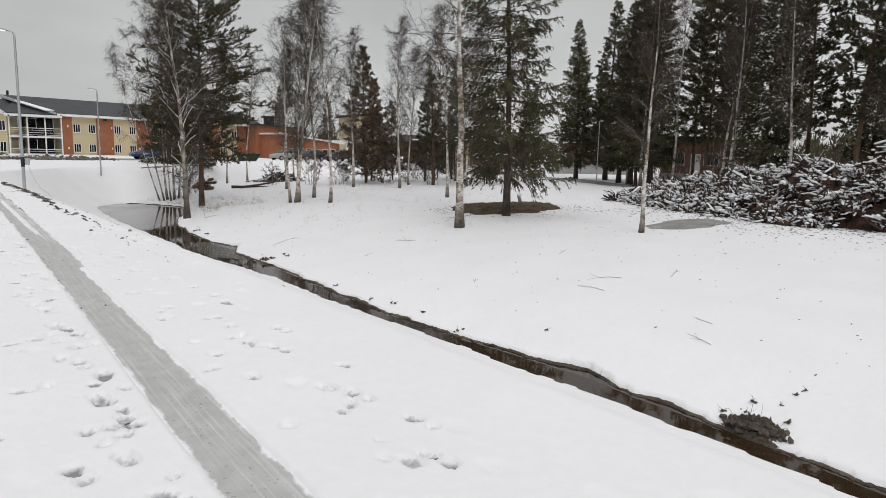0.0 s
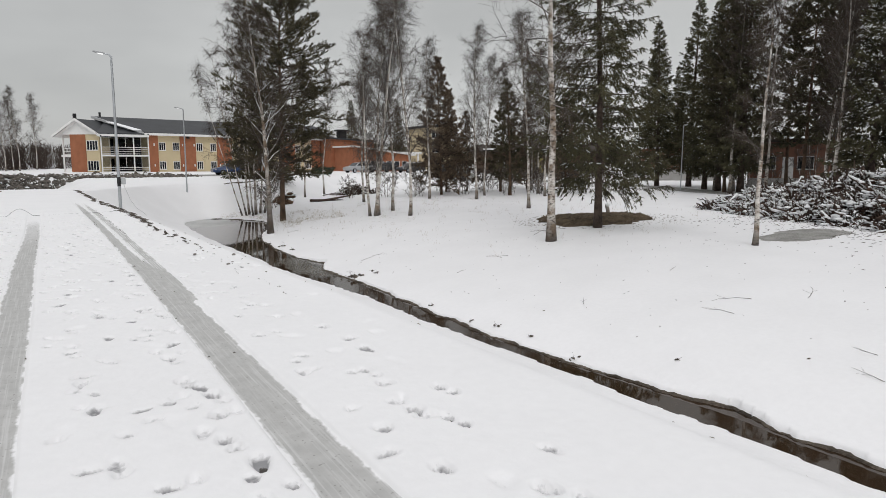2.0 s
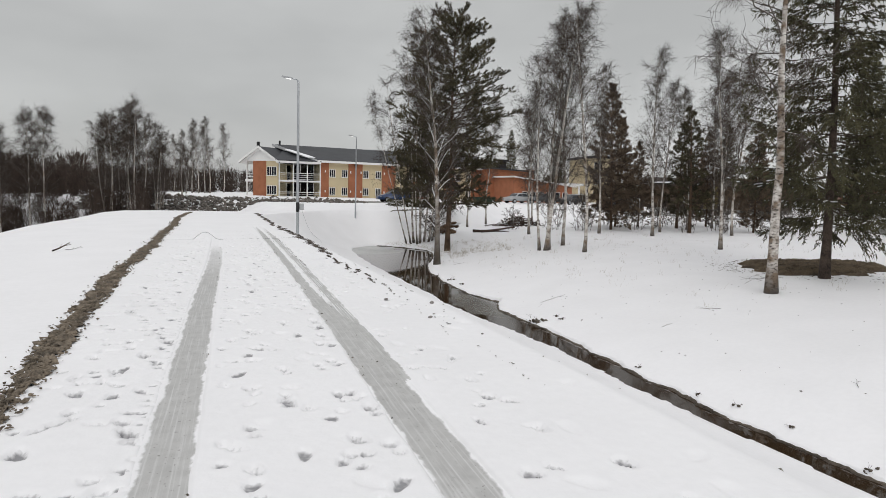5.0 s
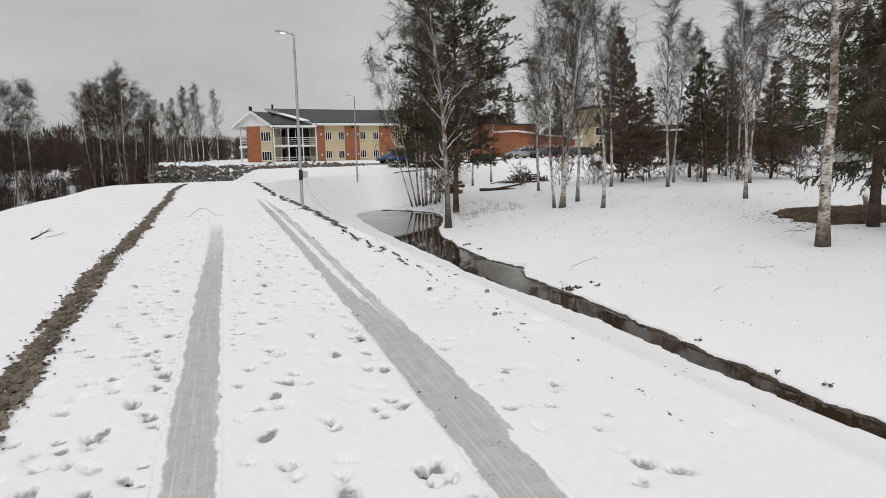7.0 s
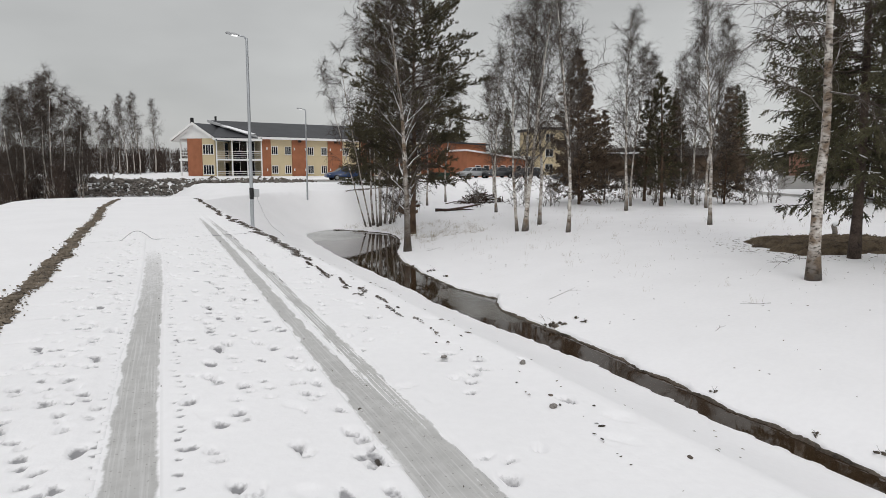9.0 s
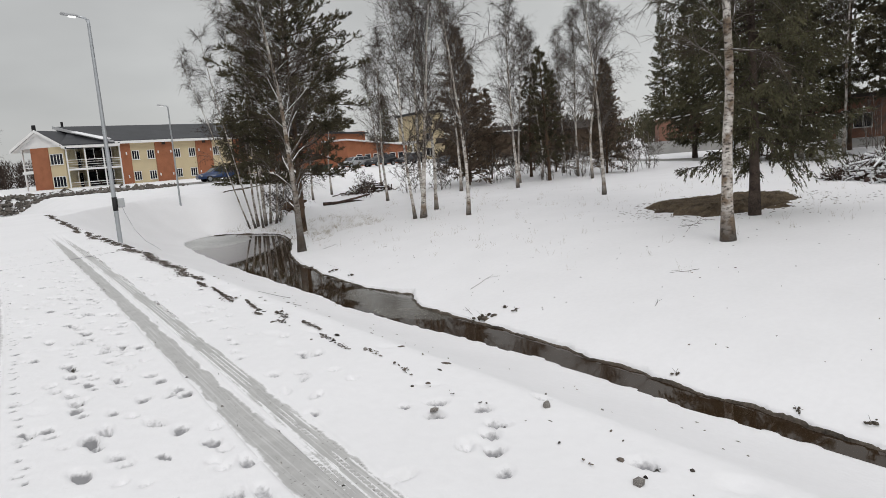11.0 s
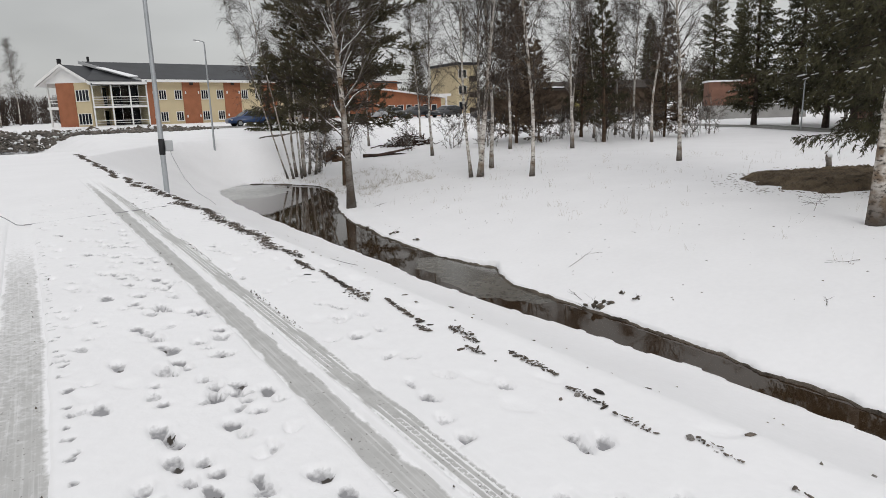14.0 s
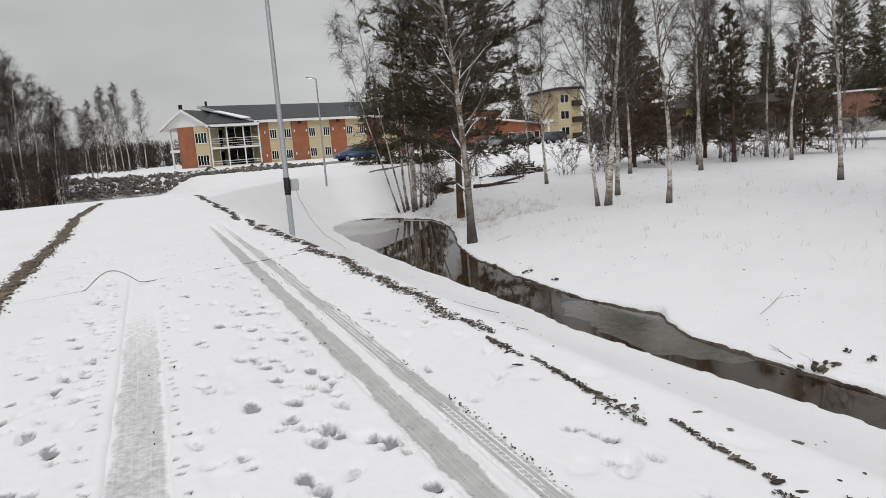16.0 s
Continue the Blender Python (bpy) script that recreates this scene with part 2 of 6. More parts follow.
def put(name, me, parent=None, label="", category="", group="", kind="", m=None):
    ob = new(name, me)
    if parent is not None:
        ob.parent = parent
    if m is not None:
        ob.matrix_basis = m
    return tagged(ob, label, category, group, kind)


def part(name, bm, material, parent, label="", smooth_faces=False):
    me = bpy.data.meshes.new(name)
    bm.normal_update()
    bm.to_mesh(me)
    bm.free()
    if smooth_faces:
        me.polygons.foreach_set("use_smooth", np.ones(len(me.polygons), bool))
    me.materials.append(material)
    return put(name, me, parent, label)


def box(x0, y0, z0, x1, y1, z1, bevel=0.0, bm=None):
    bm = bm or bmesh.new()
    made = bmesh.ops.create_cube(bm, size=1.0)["verts"]
    for v in made:
        v.co = Vector((x0 + (v.co.x + 0.5) * (x1 - x0), y0 + (v.co.y + 0.5) * (y1 - y0), z0 + (v.co.z + 0.5) * (z1 - z0)))
    if bevel > 0:
        bmesh.ops.bevel(bm, geom=list({e for v in made for e in v.link_edges}), offset=bevel, segments=1, affect="EDGES")
    return bm


def tubes(p0, p1, r0, r1, sides=4):
    """Tapered prisms from p0 to p1: vertices and quads."""
    p0, p1, r0, r1 = (np.asarray(a, float) for a in (p0, p1, r0, r1))
    n = len(p0)
    d = p1 - p0
    d /= np.linalg.norm(d, axis=1, keepdims=True) + 1e-9
    ref = np.where(np.abs(d[:, 2:3]) > 0.9, [[1.0, 0, 0]], [[0, 0, 1.0]])
    a = np.cross(d, ref)
    a /= np.linalg.norm(a, axis=1, keepdims=True) + 1e-9
    b = np.cross(d, a)
    ang = np.arange(sides) * 2 * np.pi / sides
    ring = a[:, None] * np.cos(ang)[None, :, None] + b[:, None] * np.sin(ang)[None, :, None]
    v = np.concatenate([p0[:, None] + ring * r0[:, None, None], p1[:, None] + ring * r1[:, None, None]], 1).reshape(-1, 3)
    base = (np.arange(n) * 2 * sides)[:, None]
    i = np.arange(sides)
    j = (i + 1) % sides
    f = np.stack([base + i, base + j, base + sides + j, base + sides + i], -1).reshape(-1, 4)
    return v, f


def limb(points, radii, sides=8):
    """One connected tapered tube along points, closed at both ends."""
    p, r = np.asarray(points, float), np.asarray(radii, float)
    d = np.gradient(p, axis=0)
    d /= np.linalg.norm(d, axis=1, keepdims=True) + 1e-9
    a = np.cross(d, [0.31, 0.95, 0.05])
    a /= np.linalg.norm(a, axis=1, keepdims=True) + 1e-9
    b = np.cross(d, a)
    ang = np.arange(sides) * 2 * np.pi / sides
    v = (p[:, None] + r[:, None, None] * (a[:, None] * np.cos(ang)[None, :, None] + b[:, None] * np.sin(ang)[None, :, None])).reshape(-1, 3)
    i = np.arange(sides)
    j = (i + 1) % sides
    f = np.concatenate([np.stack([k * sides + i, k * sides + j, (k + 1) * sides + j, (k + 1) * sides + i], -1) for k in range(len(p) - 1)])
    caps = [np.r_[i[::-1]][None], (np.r_[i] + (len(p) - 1) * sides)[None]]
    return v, [f, *caps]


def blades(pos, way, length, width, rng):
    """Single thin triangles that start at pos and run along way."""
    n = len(pos)
    way = way / (np.linalg.norm(way, axis=1, keepdims=True) + 1e-9)
    side = np.cross(way, rng.normal(size=(n, 3)))
    side /= np.linalg.norm(side, axis=1, keepdims=True) + 1e-9
    w, h = np.asarray(width).reshape(-1, 1) * side * 0.5, np.asarray(length).reshape(-1, 1) * way
    v = np.stack([pos - w, pos + w, pos + h], 1).reshape(-1, 3)
    return v, np.arange(3 * n).reshape(-1, 3)


def join(pieces):
    """Several (vertices, faces) as one pair, with all faces of one size."""
    vs, fs, n = [], [], 0
    for v, f in pieces:
        vs.append(v)
        fs.append(np.asarray(f) + n)
        n += len(v)
    return np.concatenate(vs), np.concatenate(fs)


def join_mixed(pieces):
    vs, fs, n = [], [], 0
    for v, groups in pieces:
        vs.append(v)
        fs += [np.asarray(g) + n for g in groups]
        n += len(v)
    return np.concatenate(vs), fs


def empty(name, m, label="", category="", group="", kind=""):
    ob = new(name)
    ob.empty_display_size = 0.2
    ob.matrix_basis = m
    return tagged(ob, label, category, group, kind)


def at(x, y, dz=0.0):
    return (x, y, float(land(x, y)) + dz)


# ---- ground, water ----
def axis(stops):
    """Grid lines from stops of (start, step); the last one ends it."""
    out = []
    for (a, s), (b, _) in zip(stops, stops[1:]):
        n = max(1, round((b - a) / s))
        out.append(np.linspace(a, b, n, endpoint=False))
    return np.concatenate(out + [[stops[-1][0]]])


GX = axis([(-1500, 300), (-300, 40), (-60, 5), (-20, 1.0), (-4, 0.3), (-1.6, 0.022), (3.0, 0.035), (4.2, 0.12), (8.6, 0.07), (11.8, 0.16), (17, 0.4), (34, 1.2), (70, 5), (140, 30), (500, 250), (1500, 1)])
GY = axis([(-300, 60), (-60, 8), (-12, 1.0), (-2, 0.25), (0.8, 0.028), (20, 0.04), (24, 0.07), (31, 0.14), (52, 0.4), (62, 1.2), (84, 4), (140, 30), (500, 250), (1500, 1)])
XX, YY = np.meshgrid(GX, GY)


def drift(y):
    """How far the grid lines lean with the wheel tracks."""
    return track_x(np.clip(y, 0, 36)) - 1.17


XX = XX + drift(YY) * np.interp(GX, [-20, -1.6, 4.2, 8.6], [0, 1, 1, 0])[None]
ZZ = land(XX, YY)
SLUSH_SHADE, SOILED = np.zeros(XX.shape), np.zeros(XX.shape)   # where snow is wet through, with the prints' shade painted in, and where the ground shows


def track_mask(x, y, mid, half, soft=0.022):
    """1 inside a wheel track whose edges wander a little."""
    e = half + 0.010 * wob(y, x * 0.5, 1.3, 0.4) + 0.006 * wob(y, y, 5.1, 0.9)
    return 1 - smooth(-soft, soft, np.abs(x - mid) - e)


MID = track_x(YY)
SPLIT = smooth(12.3, 15.0, YY)                # beyond this the nearer track is two lanes with a ridge of snow
FADE = 1 - smooth(28, 36, YY)
NOW = (YY > -12)
ZZ = ZZ - 0.042 * track_mask(XX, YY, MID - 0.035 - 0.08 * SPLIT, 0.180 - 0.080 * SPLIT) * FADE * NOW
ZZ = ZZ - 0.034 * track_mask(XX, YY, MID + 0.140, 0.085) * smooth(8.4, 10.5, YY) * FADE
ZZ = ZZ - 0.042 * track_mask(XX, YY, MID - 1.71 + 0.08 * smooth(14, 20, YY), 0.160) * (1 - smooth(22, 29, YY)) * NOW
ZZ = ZZ - 0.014 * track_mask(XX, YY, MID - 1.92, 0.10, 0.06) * (1 - smooth(16, 24.0, YY)) * NOW


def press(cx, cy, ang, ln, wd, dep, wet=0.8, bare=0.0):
    """Presses one print into the snow: steep walls, a low rim, a floor greyed for slush and painted shade, bare ground
    in some.
    """
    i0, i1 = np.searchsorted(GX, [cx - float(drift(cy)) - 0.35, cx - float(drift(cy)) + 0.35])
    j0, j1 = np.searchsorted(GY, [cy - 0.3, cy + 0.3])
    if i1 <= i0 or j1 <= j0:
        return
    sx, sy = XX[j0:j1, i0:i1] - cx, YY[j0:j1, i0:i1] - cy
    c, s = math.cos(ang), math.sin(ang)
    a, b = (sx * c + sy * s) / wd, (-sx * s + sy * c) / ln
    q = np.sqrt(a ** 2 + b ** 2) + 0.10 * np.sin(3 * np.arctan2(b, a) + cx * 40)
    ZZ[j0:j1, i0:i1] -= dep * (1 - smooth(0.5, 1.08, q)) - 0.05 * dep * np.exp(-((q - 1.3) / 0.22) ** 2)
    SLUSH_SHADE[j0:j1, i0:i1] = np.maximum(SLUSH_SHADE[j0:j1, i0:i1], wet * (1 - smooth(0.5, 1.05, q)))
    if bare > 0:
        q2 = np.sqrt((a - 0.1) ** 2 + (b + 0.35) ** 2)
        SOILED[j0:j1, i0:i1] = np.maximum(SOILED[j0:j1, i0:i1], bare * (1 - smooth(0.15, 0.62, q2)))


rng_p = np.random.default_rng(5)


def off_tracks(x, y, gap):
    return min(abs(x - track_x(y)), abs(x - track_x(y) + 1.69)) > gap


# trails of boot prints along the road, and scattered ones
for x0, y0, dx, n in ((0.75, 1.5, 0.075, 44), (1.05, 3.0, 0.07, 40), (2.25, 2.0, 0.075, 8), (-0.35, 5.0, 0.05, 36), (1.55, 11.0, 0.07, 24), (-0.75, 7.0, 0.055, 26), (1.2, 14.0, 0.085, 18), (0.5, 9.0, 0.07, 30), (1.35, 7.0, 0.075, 30), (1.75, 14.5, 0.07, 16), (1.5, 15.5, 0.08, 14), (-0.6, 4.0, 0.05, 40), (0.2, 3.0, 0.075, 44)):
    px, py, side = x0, y0, 1
    for _ in range(n):
        py += rng_p.uniform(0.36, 0.68)
        px += dx * rng_p.uniform(0.3, 1.0)
        side = -side
        cx, ang = px + 0.12 * side + rng_p.normal(0, 0.07), rng_p.normal(0, 0.3)
        dep = rng_p.uniform(0.026, 0.060)
        if not off_tracks(cx, py, 0.29):
            continue
        if rng_p.random() < 0.5:               # heel and sole apart
            press(cx, py + 0.07, ang, rng_p.uniform(0.075, 0.10), rng_p.uniform(0.05, 0.065), dep, rng_p.uniform(0.55, 1.0), 0.9 if rng_p.random() < 0.5 else 0)
            press(cx + 0.02, py - 0.08, ang, rng_p.uniform(0.045, 0.06), rng_p.uniform(0.045, 0.055), dep * 1.1, rng_p.uniform(0.55, 1.0), 1.0 if rng_p.random() < 0.55 else 0)
        else:
            press(cx, py, ang, rng_p.uniform(0.09, 0.14), rng_p.uniform(0.05, 0.07), dep, rng_p.uniform(0.45, 0.95), 0.9 if rng_p.random() < 0.2 else 0)
for k in range(900):
    py = rng_p.uniform(1, 30)
    px = track_x(py) + (rng_p.uniform(-2.6, 0.9) if k < 650 else rng_p.uniform(-2.9, -2.0))
    if not off_tracks(px, py, 0.27):
        continue
    dep = rng_p.uniform(0.018, 0.055)
    press(px, py, rng_p.uniform(-1.4, 1.4), rng_p.uniform(0.045, 0.10), rng_p.uniform(0.035, 0.06), dep, rng_p.uniform(0.2, 0.9), 0.9 if dep > 0.042 and rng_p.random() < 0.3 else 0)
for k in range(90):                            # shallow half-filled old prints
    py = rng_p.uniform(1, 22)
    px = track_x(py) + rng_p.uniform(-1.4, 2.0)
    if off_tracks(px, py, 0.33):
        press(px, py, rng_p.normal(0, 0.4), rng_p.uniform(0.10, 0.16), rng_p.uniform(0.06, 0.085), rng_p.uniform(0.010, 0.02), 0.1)
for q in range(150):
    py = 1.5 + 0.16 * q + rng_p.normal(0, 0.05)
    press(track_x(py) - 1.71 - 0.205 + rng_p.normal(0, 0.02), py, rng_p.normal(1.3, 0.4), rng_p.uniform(0.035, 0.06), rng_p.uniform(0.025, 0.035), rng_p.uniform(0.012, 0.03), 0.8)
    if 12 < py < 24:
        press(track_x(py) - 1.63 + 0.215 + rng_p.normal(0, 0.02), py, rng_p.normal(1.3, 0.4), rng_p.uniform(0.03, 0.05), rng_p.uniform(0.025, 0.035), 0.02, 0.8, 0.9 if rng_p.random() < 0.3 else 0)
# deep single prints down by the shoulder of the bank
for cx, py, b in ((1.97, 4.88, 1), (1.965, 4.22, 1), (1.185, 5.68, 1), (2.74, 7.46, 1), (2.77, 6.9, 0), (2.50, 8.9, 0), (2.62, 8.75, 0), (3.02, 13.55, 1), (3.16, 13.72, 0), (3.30, 13.40, 1), (3.20, 13.15, 1), (3.08, 13.08, 0), (3.72, 13.25, 0), (3.86, 13.40, 0), (2.95, 12.9, 1), (2.45, 14.2, 0), (2.6, 15.2, 1), (2.72, 16.4, 0), (2.9, 17.6, 1), (3.4, 12.2, 1), (2.3, 11.3, 1), (2.55, 10.6, 0), (2.2, 9.9, 1), (2.0, 6.2, 0), (2.1, 7.5, 1), (2.4, 5.6, 0)):
    press(cx, py, rng_p.normal(0, 0.5), rng_p.uniform(0.07, 0.10), rng_p.uniform(0.055, 0.075), rng_p.uniform(0.045, 0.065), 0.75, 1.0 * b)

NXY = XX.shape
idx = np.arange(XX.size).reshape(NXY)
quads = np.stack([idx[:-1, :-1], idx[:-1, 1:], idx[1:, 1:], idx[1:, :-1]], -1).reshape(-1, 4)


def with_values(me, **values):
    """Stores one number a vertex under each name."""
    for key, v in values.items():
        me.attributes.new(key, "FLOAT", "POINT").data.foreach_set("value", np.asarray(v, np.float32).ravel())
    return me


def covered_material(name, snow_mat, under, soil, streaks=False):
    """Snow that gives way to slush and bare ground where the stored values say so, with ragged borders."""
    m = snow_mat.copy()
    m.name = name
    n, l = m.node_tree.nodes, m.node_tree.links
    b = n["Principled BSDF"]
    snow_col = b.inputs["Base Color"].links[0].from_socket
    tc = n.new("ShaderNodeTexCoord")

    def noise(scale, detail=3.0, src=None):
        t = n.new("ShaderNodeTexNoise")
        t.inputs["Scale"].default_value, t.inputs["Detail"].default_value = scale, detail
        l.new(src or tc.outputs["Object"], t.inputs["Vector"])
        return t.outputs["Fac"]

    def ranged(src, lo, hi, a=0.0, c=1.0):
        r = n.new("ShaderNodeMapRange")
        r.inputs["From Min"].default_value, r.inputs["From Max"].default_value = lo, hi
        r.inputs["To Min"].default_value, r.inputs["To Max"].default_value = a, c
        l.new(src, r.inputs["Value"])
        return r.outputs[0]

    def plus(a, c, k=1.0):
        q = n.new("ShaderNodeMath")
        q.operation = "MULTIPLY_ADD"
        q.inputs[1].default_value = k
        l.new(c, q.inputs[0])
        l.new(a, q.inputs[2])
        return q.outputs[0]

    def mix(fac, a, c):
        q = n.new("ShaderNodeMix")
        q.data_type = "RGBA"
        l.new(fac, q.inputs["Factor"])
        for side, v in (("A", a), ("B", c)):
            if isinstance(v, tuple):
                q.inputs[side].default_value = (*v, 1)
            else:
                l.new(v, q.inputs[side])
        return q.outputs["Result"]

    def value(key):
        a = n.new("ShaderNodeAttribute")
        a.attribute_name = key
        return a.outputs["Fac"]

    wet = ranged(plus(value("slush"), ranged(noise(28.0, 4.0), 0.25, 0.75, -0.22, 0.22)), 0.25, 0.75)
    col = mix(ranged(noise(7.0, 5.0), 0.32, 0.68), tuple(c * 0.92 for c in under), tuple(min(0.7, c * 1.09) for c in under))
    if streaks:
        cmb = n.new("ShaderNodeCombineXYZ")
        l.new(value("across"), cmb.inputs[0])
        l.new(value("run"), cmb.inputs[1])
        mp = n.new("ShaderNodeMapping")
        mp.inputs["Scale"].default_value = (34.0, 0.55, 1.0)
        l.new(cmb.outputs[0], mp.inputs[0])
        lines = ranged(noise(1.6, 4.0, mp.outputs[0]), 0.50, 0.70, 0.0, 0.5)
        col = mix(lines, col, (0.72, 0.72, 0.72))
        grit = ranged(noise(42.0, 2.0), 0.655, 0.71, 0.0, 0.65)
        col = mix(grit, col, (0.13, 0.12, 0.11))
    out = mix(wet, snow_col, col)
    ground_ = ranged(plus(value("soiled"), ranged(noise(60.0, 3.0), 0.25, 0.75, -0.2, 0.2)), 0.38, 0.55)
    out = mix(ground_, out, soil)
    l.new(out, b.inputs["Base Color"])
    l.new(ranged(wet, 0.0, 1.0, 0.65, 0.42), b.inputs["Roughness"])
    return m


# the ground's slush grey also carries the shade inside the prints
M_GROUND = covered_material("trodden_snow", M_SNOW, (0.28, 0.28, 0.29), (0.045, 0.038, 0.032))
M_TRACK = covered_material("track_slush", M_SNOW, (0.462, 0.460, 0.452), (0.10, 0.09, 0.078), True)
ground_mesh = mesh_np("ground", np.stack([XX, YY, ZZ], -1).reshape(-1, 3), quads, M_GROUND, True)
ground = put("ground", with_values(ground_mesh, slush=SLUSH_SHADE, soiled=SOILED),
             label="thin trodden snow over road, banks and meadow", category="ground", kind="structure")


def ribbon(name, ys, xs, widths, dz, material, cols=9, relief=0.0, label="", category="", seed=0):
    """A strip laid along the land; dz under the untouched snow."""
    c = np.linspace(-1, 1, cols)
    X = xs[:, None] + widths[:, None] * c[None]
    Y = np.repeat(ys[:, None], cols, 1)
    Z = land(X, Y) + dz
    if relief:
        r = np.random.default_rng(seed)
        Z = Z + relief * r.normal(size=Z.shape)
    n = np.arange(X.size).reshape(X.shape)
    f = np.stack([n[:-1, :-1], n[:-1, 1:], n[1:, 1:], n[1:, :-1]], -1).reshape(-1, 4)
    return put(name, mesh_np(name, np.stack([X, Y, Z], -1).reshape(-1, 3), f, material, True), label=label, category=category, kind="structure")


def flecks(name, spots, material, rng, sizes, label, category, sink):
    """Small ragged flat scraps lying on the snow or in its pits."""
    vs, fs, n = [], [], 0
    for (x, y, d), s_ in zip(spots, sizes):
        k = 7
        a = np.sort(rng.uniform(0, 2 * np.pi, k))
        r = s_ * rng.uniform(0.45, 1.2, k)
        e = rng.uniform(0.6, 1.6)
        px_, py_ = x + r * np.cos(a) * e, y + r * np.sin(a) / e
        z = land(np.r_[x, px_], np.r_[y, py_]) - d * sink
        vs.append(np.c_[np.r_[x, px_], np.r_[y, py_], z + np.r_[0.016, rng.uniform(0.0, 0.008, k)]])
        fs.append(np.stack([np.zeros(k, int), np.arange(1, k + 1), np.r_[np.arange(2, k + 1), 1]], -1) + n)
        n += k + 1
    return put(name, mesh_np(name, np.concatenate(vs), np.concatenate(fs), material), label=label, category=category, kind="stuff")


def strip(name, ys, mid, half, dip, seed, label, cols=21, fade=None, tread=False):
    """A wheel track's slush, dished, thinning out to snow at its ragged rim; tread: with the ribs of a tyre."""
    r = np.random.default_rng(seed)
    c = np.linspace(-1, 1, cols)
    step = ys[1] - ys[0]
    k = max(3, int(0.22 / step))

    def rag(amount):
        return np.convolve(r.normal(0, amount * math.sqrt(k), len(ys) + k - 1), np.ones(k) / k, "valid")

    wide = half + 0.05 * np.minimum(1.0, half / 0.07)
    X = mid[:, None] + wide[:, None] * c[None]
    Y = np.repeat(ys[:, None], cols, 1)
    across = X - mid[:, None]
    rim = np.where(c[None] < 0, rag(0.009)[:, None], rag(0.009)[:, None]) + half[:, None] - np.abs(across)
    edge = smooth(-0.012, 0.034, rim)
    wet = edge * 1.0
    fall = dip if fade is None else dip * (0.3 + 0.7 * fade[:, None])
    Z = land(X, Y) - 0.021 - np.maximum(fall - 0.021, 0.0) * smooth(-0.02, 0.03, rim)
    Z = Z + 0.0025 * wob(across * 60, Y * 0.6, 1.0, seed) * edge
    if tread:
        joined = (across < 0) * (1 - smooth(12.5, 14.5, Y))   # it runs beside the other lane before they part
        edge = np.maximum(edge, joined)
        wet = edge * 1.0
        Z = Z + 0.003 - 0.045 * (1 - smooth(8.6, 9.8, Y)) - 0.014 * joined * smooth(0.03, 0.07, -across)
        a = (across + 0.10) / 0.036
        ridge = smooth(0.30, 0.42, np.abs(a % 1.0 - 0.5))
        lug = smooth(0.55, 0.75, np.sin(2 * np.pi * (Y / 0.055 + 0.35 * np.floor(a) + 0.6 * (a % 1.0)))) * ((np.floor(a) % 5 == 0) | (np.floor(a) % 5 == 4) | (np.floor(a) % 5 == 2))
        worn = 0.25 + 0.75 * smooth(-0.6, 0.1, wob(across * 3 + 7, Y, 3.1, 0.5) + 0.5 * wob(across * 9, Y, 11.0, 1.5))
        up = np.maximum(ridge, 0.8 * lug) * worn * edge * (0.3 + 0.7 * smooth(10.5, 14.0, Y))
        Z = Z + 0.007 * up
        wet = wet * (1 - 0.9 * up)
    if fade is not None:
        wet = wet * fade[:, None]
    n = np.arange(X.size).reshape(X.shape)
    f = np.stack([n[:-1, :-1], n[:-1, 1:], n[1:, 1:], n[1:, :-1]], -1).reshape(-1, 4)
    me = mesh_np(name, np.stack([X, Y, Z], -1).reshape(-1, 3), f, M_TRACK, True)
    return put(name, with_values(me, slush=wet, soiled=np.zeros(X.shape), across=across, run=Y), label=label, category="wheel track", kind="structure")


TY = np.arange(-8, 34, 0.04)
S_ = smooth(12.3, 15.0, TY)
strip("wheel_track", TY, track_x(TY) - 0.035 - 0.08 * S_, 0.180 - 0.080 * S_ - 0.06 * smooth(26, 34, TY), 0.026, 1, "grey wet slush of a wheel track in the snow", fade=1 - 0.7 * smooth(27, 34, TY))
TY2 = np.arange(-8, 30, 0.04)
strip("wheel_track", TY2, track_x(TY2) - 1.71 + 0.08 * smooth(14, 20, TY2), np.full(len(TY2), 0.160), 0.026, 2, "pale grey slush of a wheel track in the snow", fade=(1 - 0.42 * smooth(14, 20, TY2)) * (1 - 0.9 * smooth(20.5, 25.5, TY2)))
TY3 = np.r_[np.arange(8.4, 22, 0.013), np.arange(22, 33, 0.03)]
strip("wheel_track", TY3, track_x(TY3) + 0.140, 0.085 - 0.05 * (1 - smooth(8.4, 11.0, TY3)) - 0.04 * smooth(26, 33, TY3), 0.020, 3, "lane of tyre tread pressed into grey slush", 41, fade=smooth(8.5, 9.6, TY3) * (1 - 0.7 * smooth(27, 33, TY3)), tread=True)
spots = [(track_x(y) + o + rng_p.normal(0, 0.012), y, 0.0) for y, o in zip(rng_p.uniform(6, 26, 60), rng_p.choice([-0.21, 0.0, -0.19, -1.55], 60))]
flecks("track_grit", spots, M_SOIL, rng_p, rng_p.uniform(0.004, 0.012, 60), "dark grit along the wheel tracks", "soil", 0)


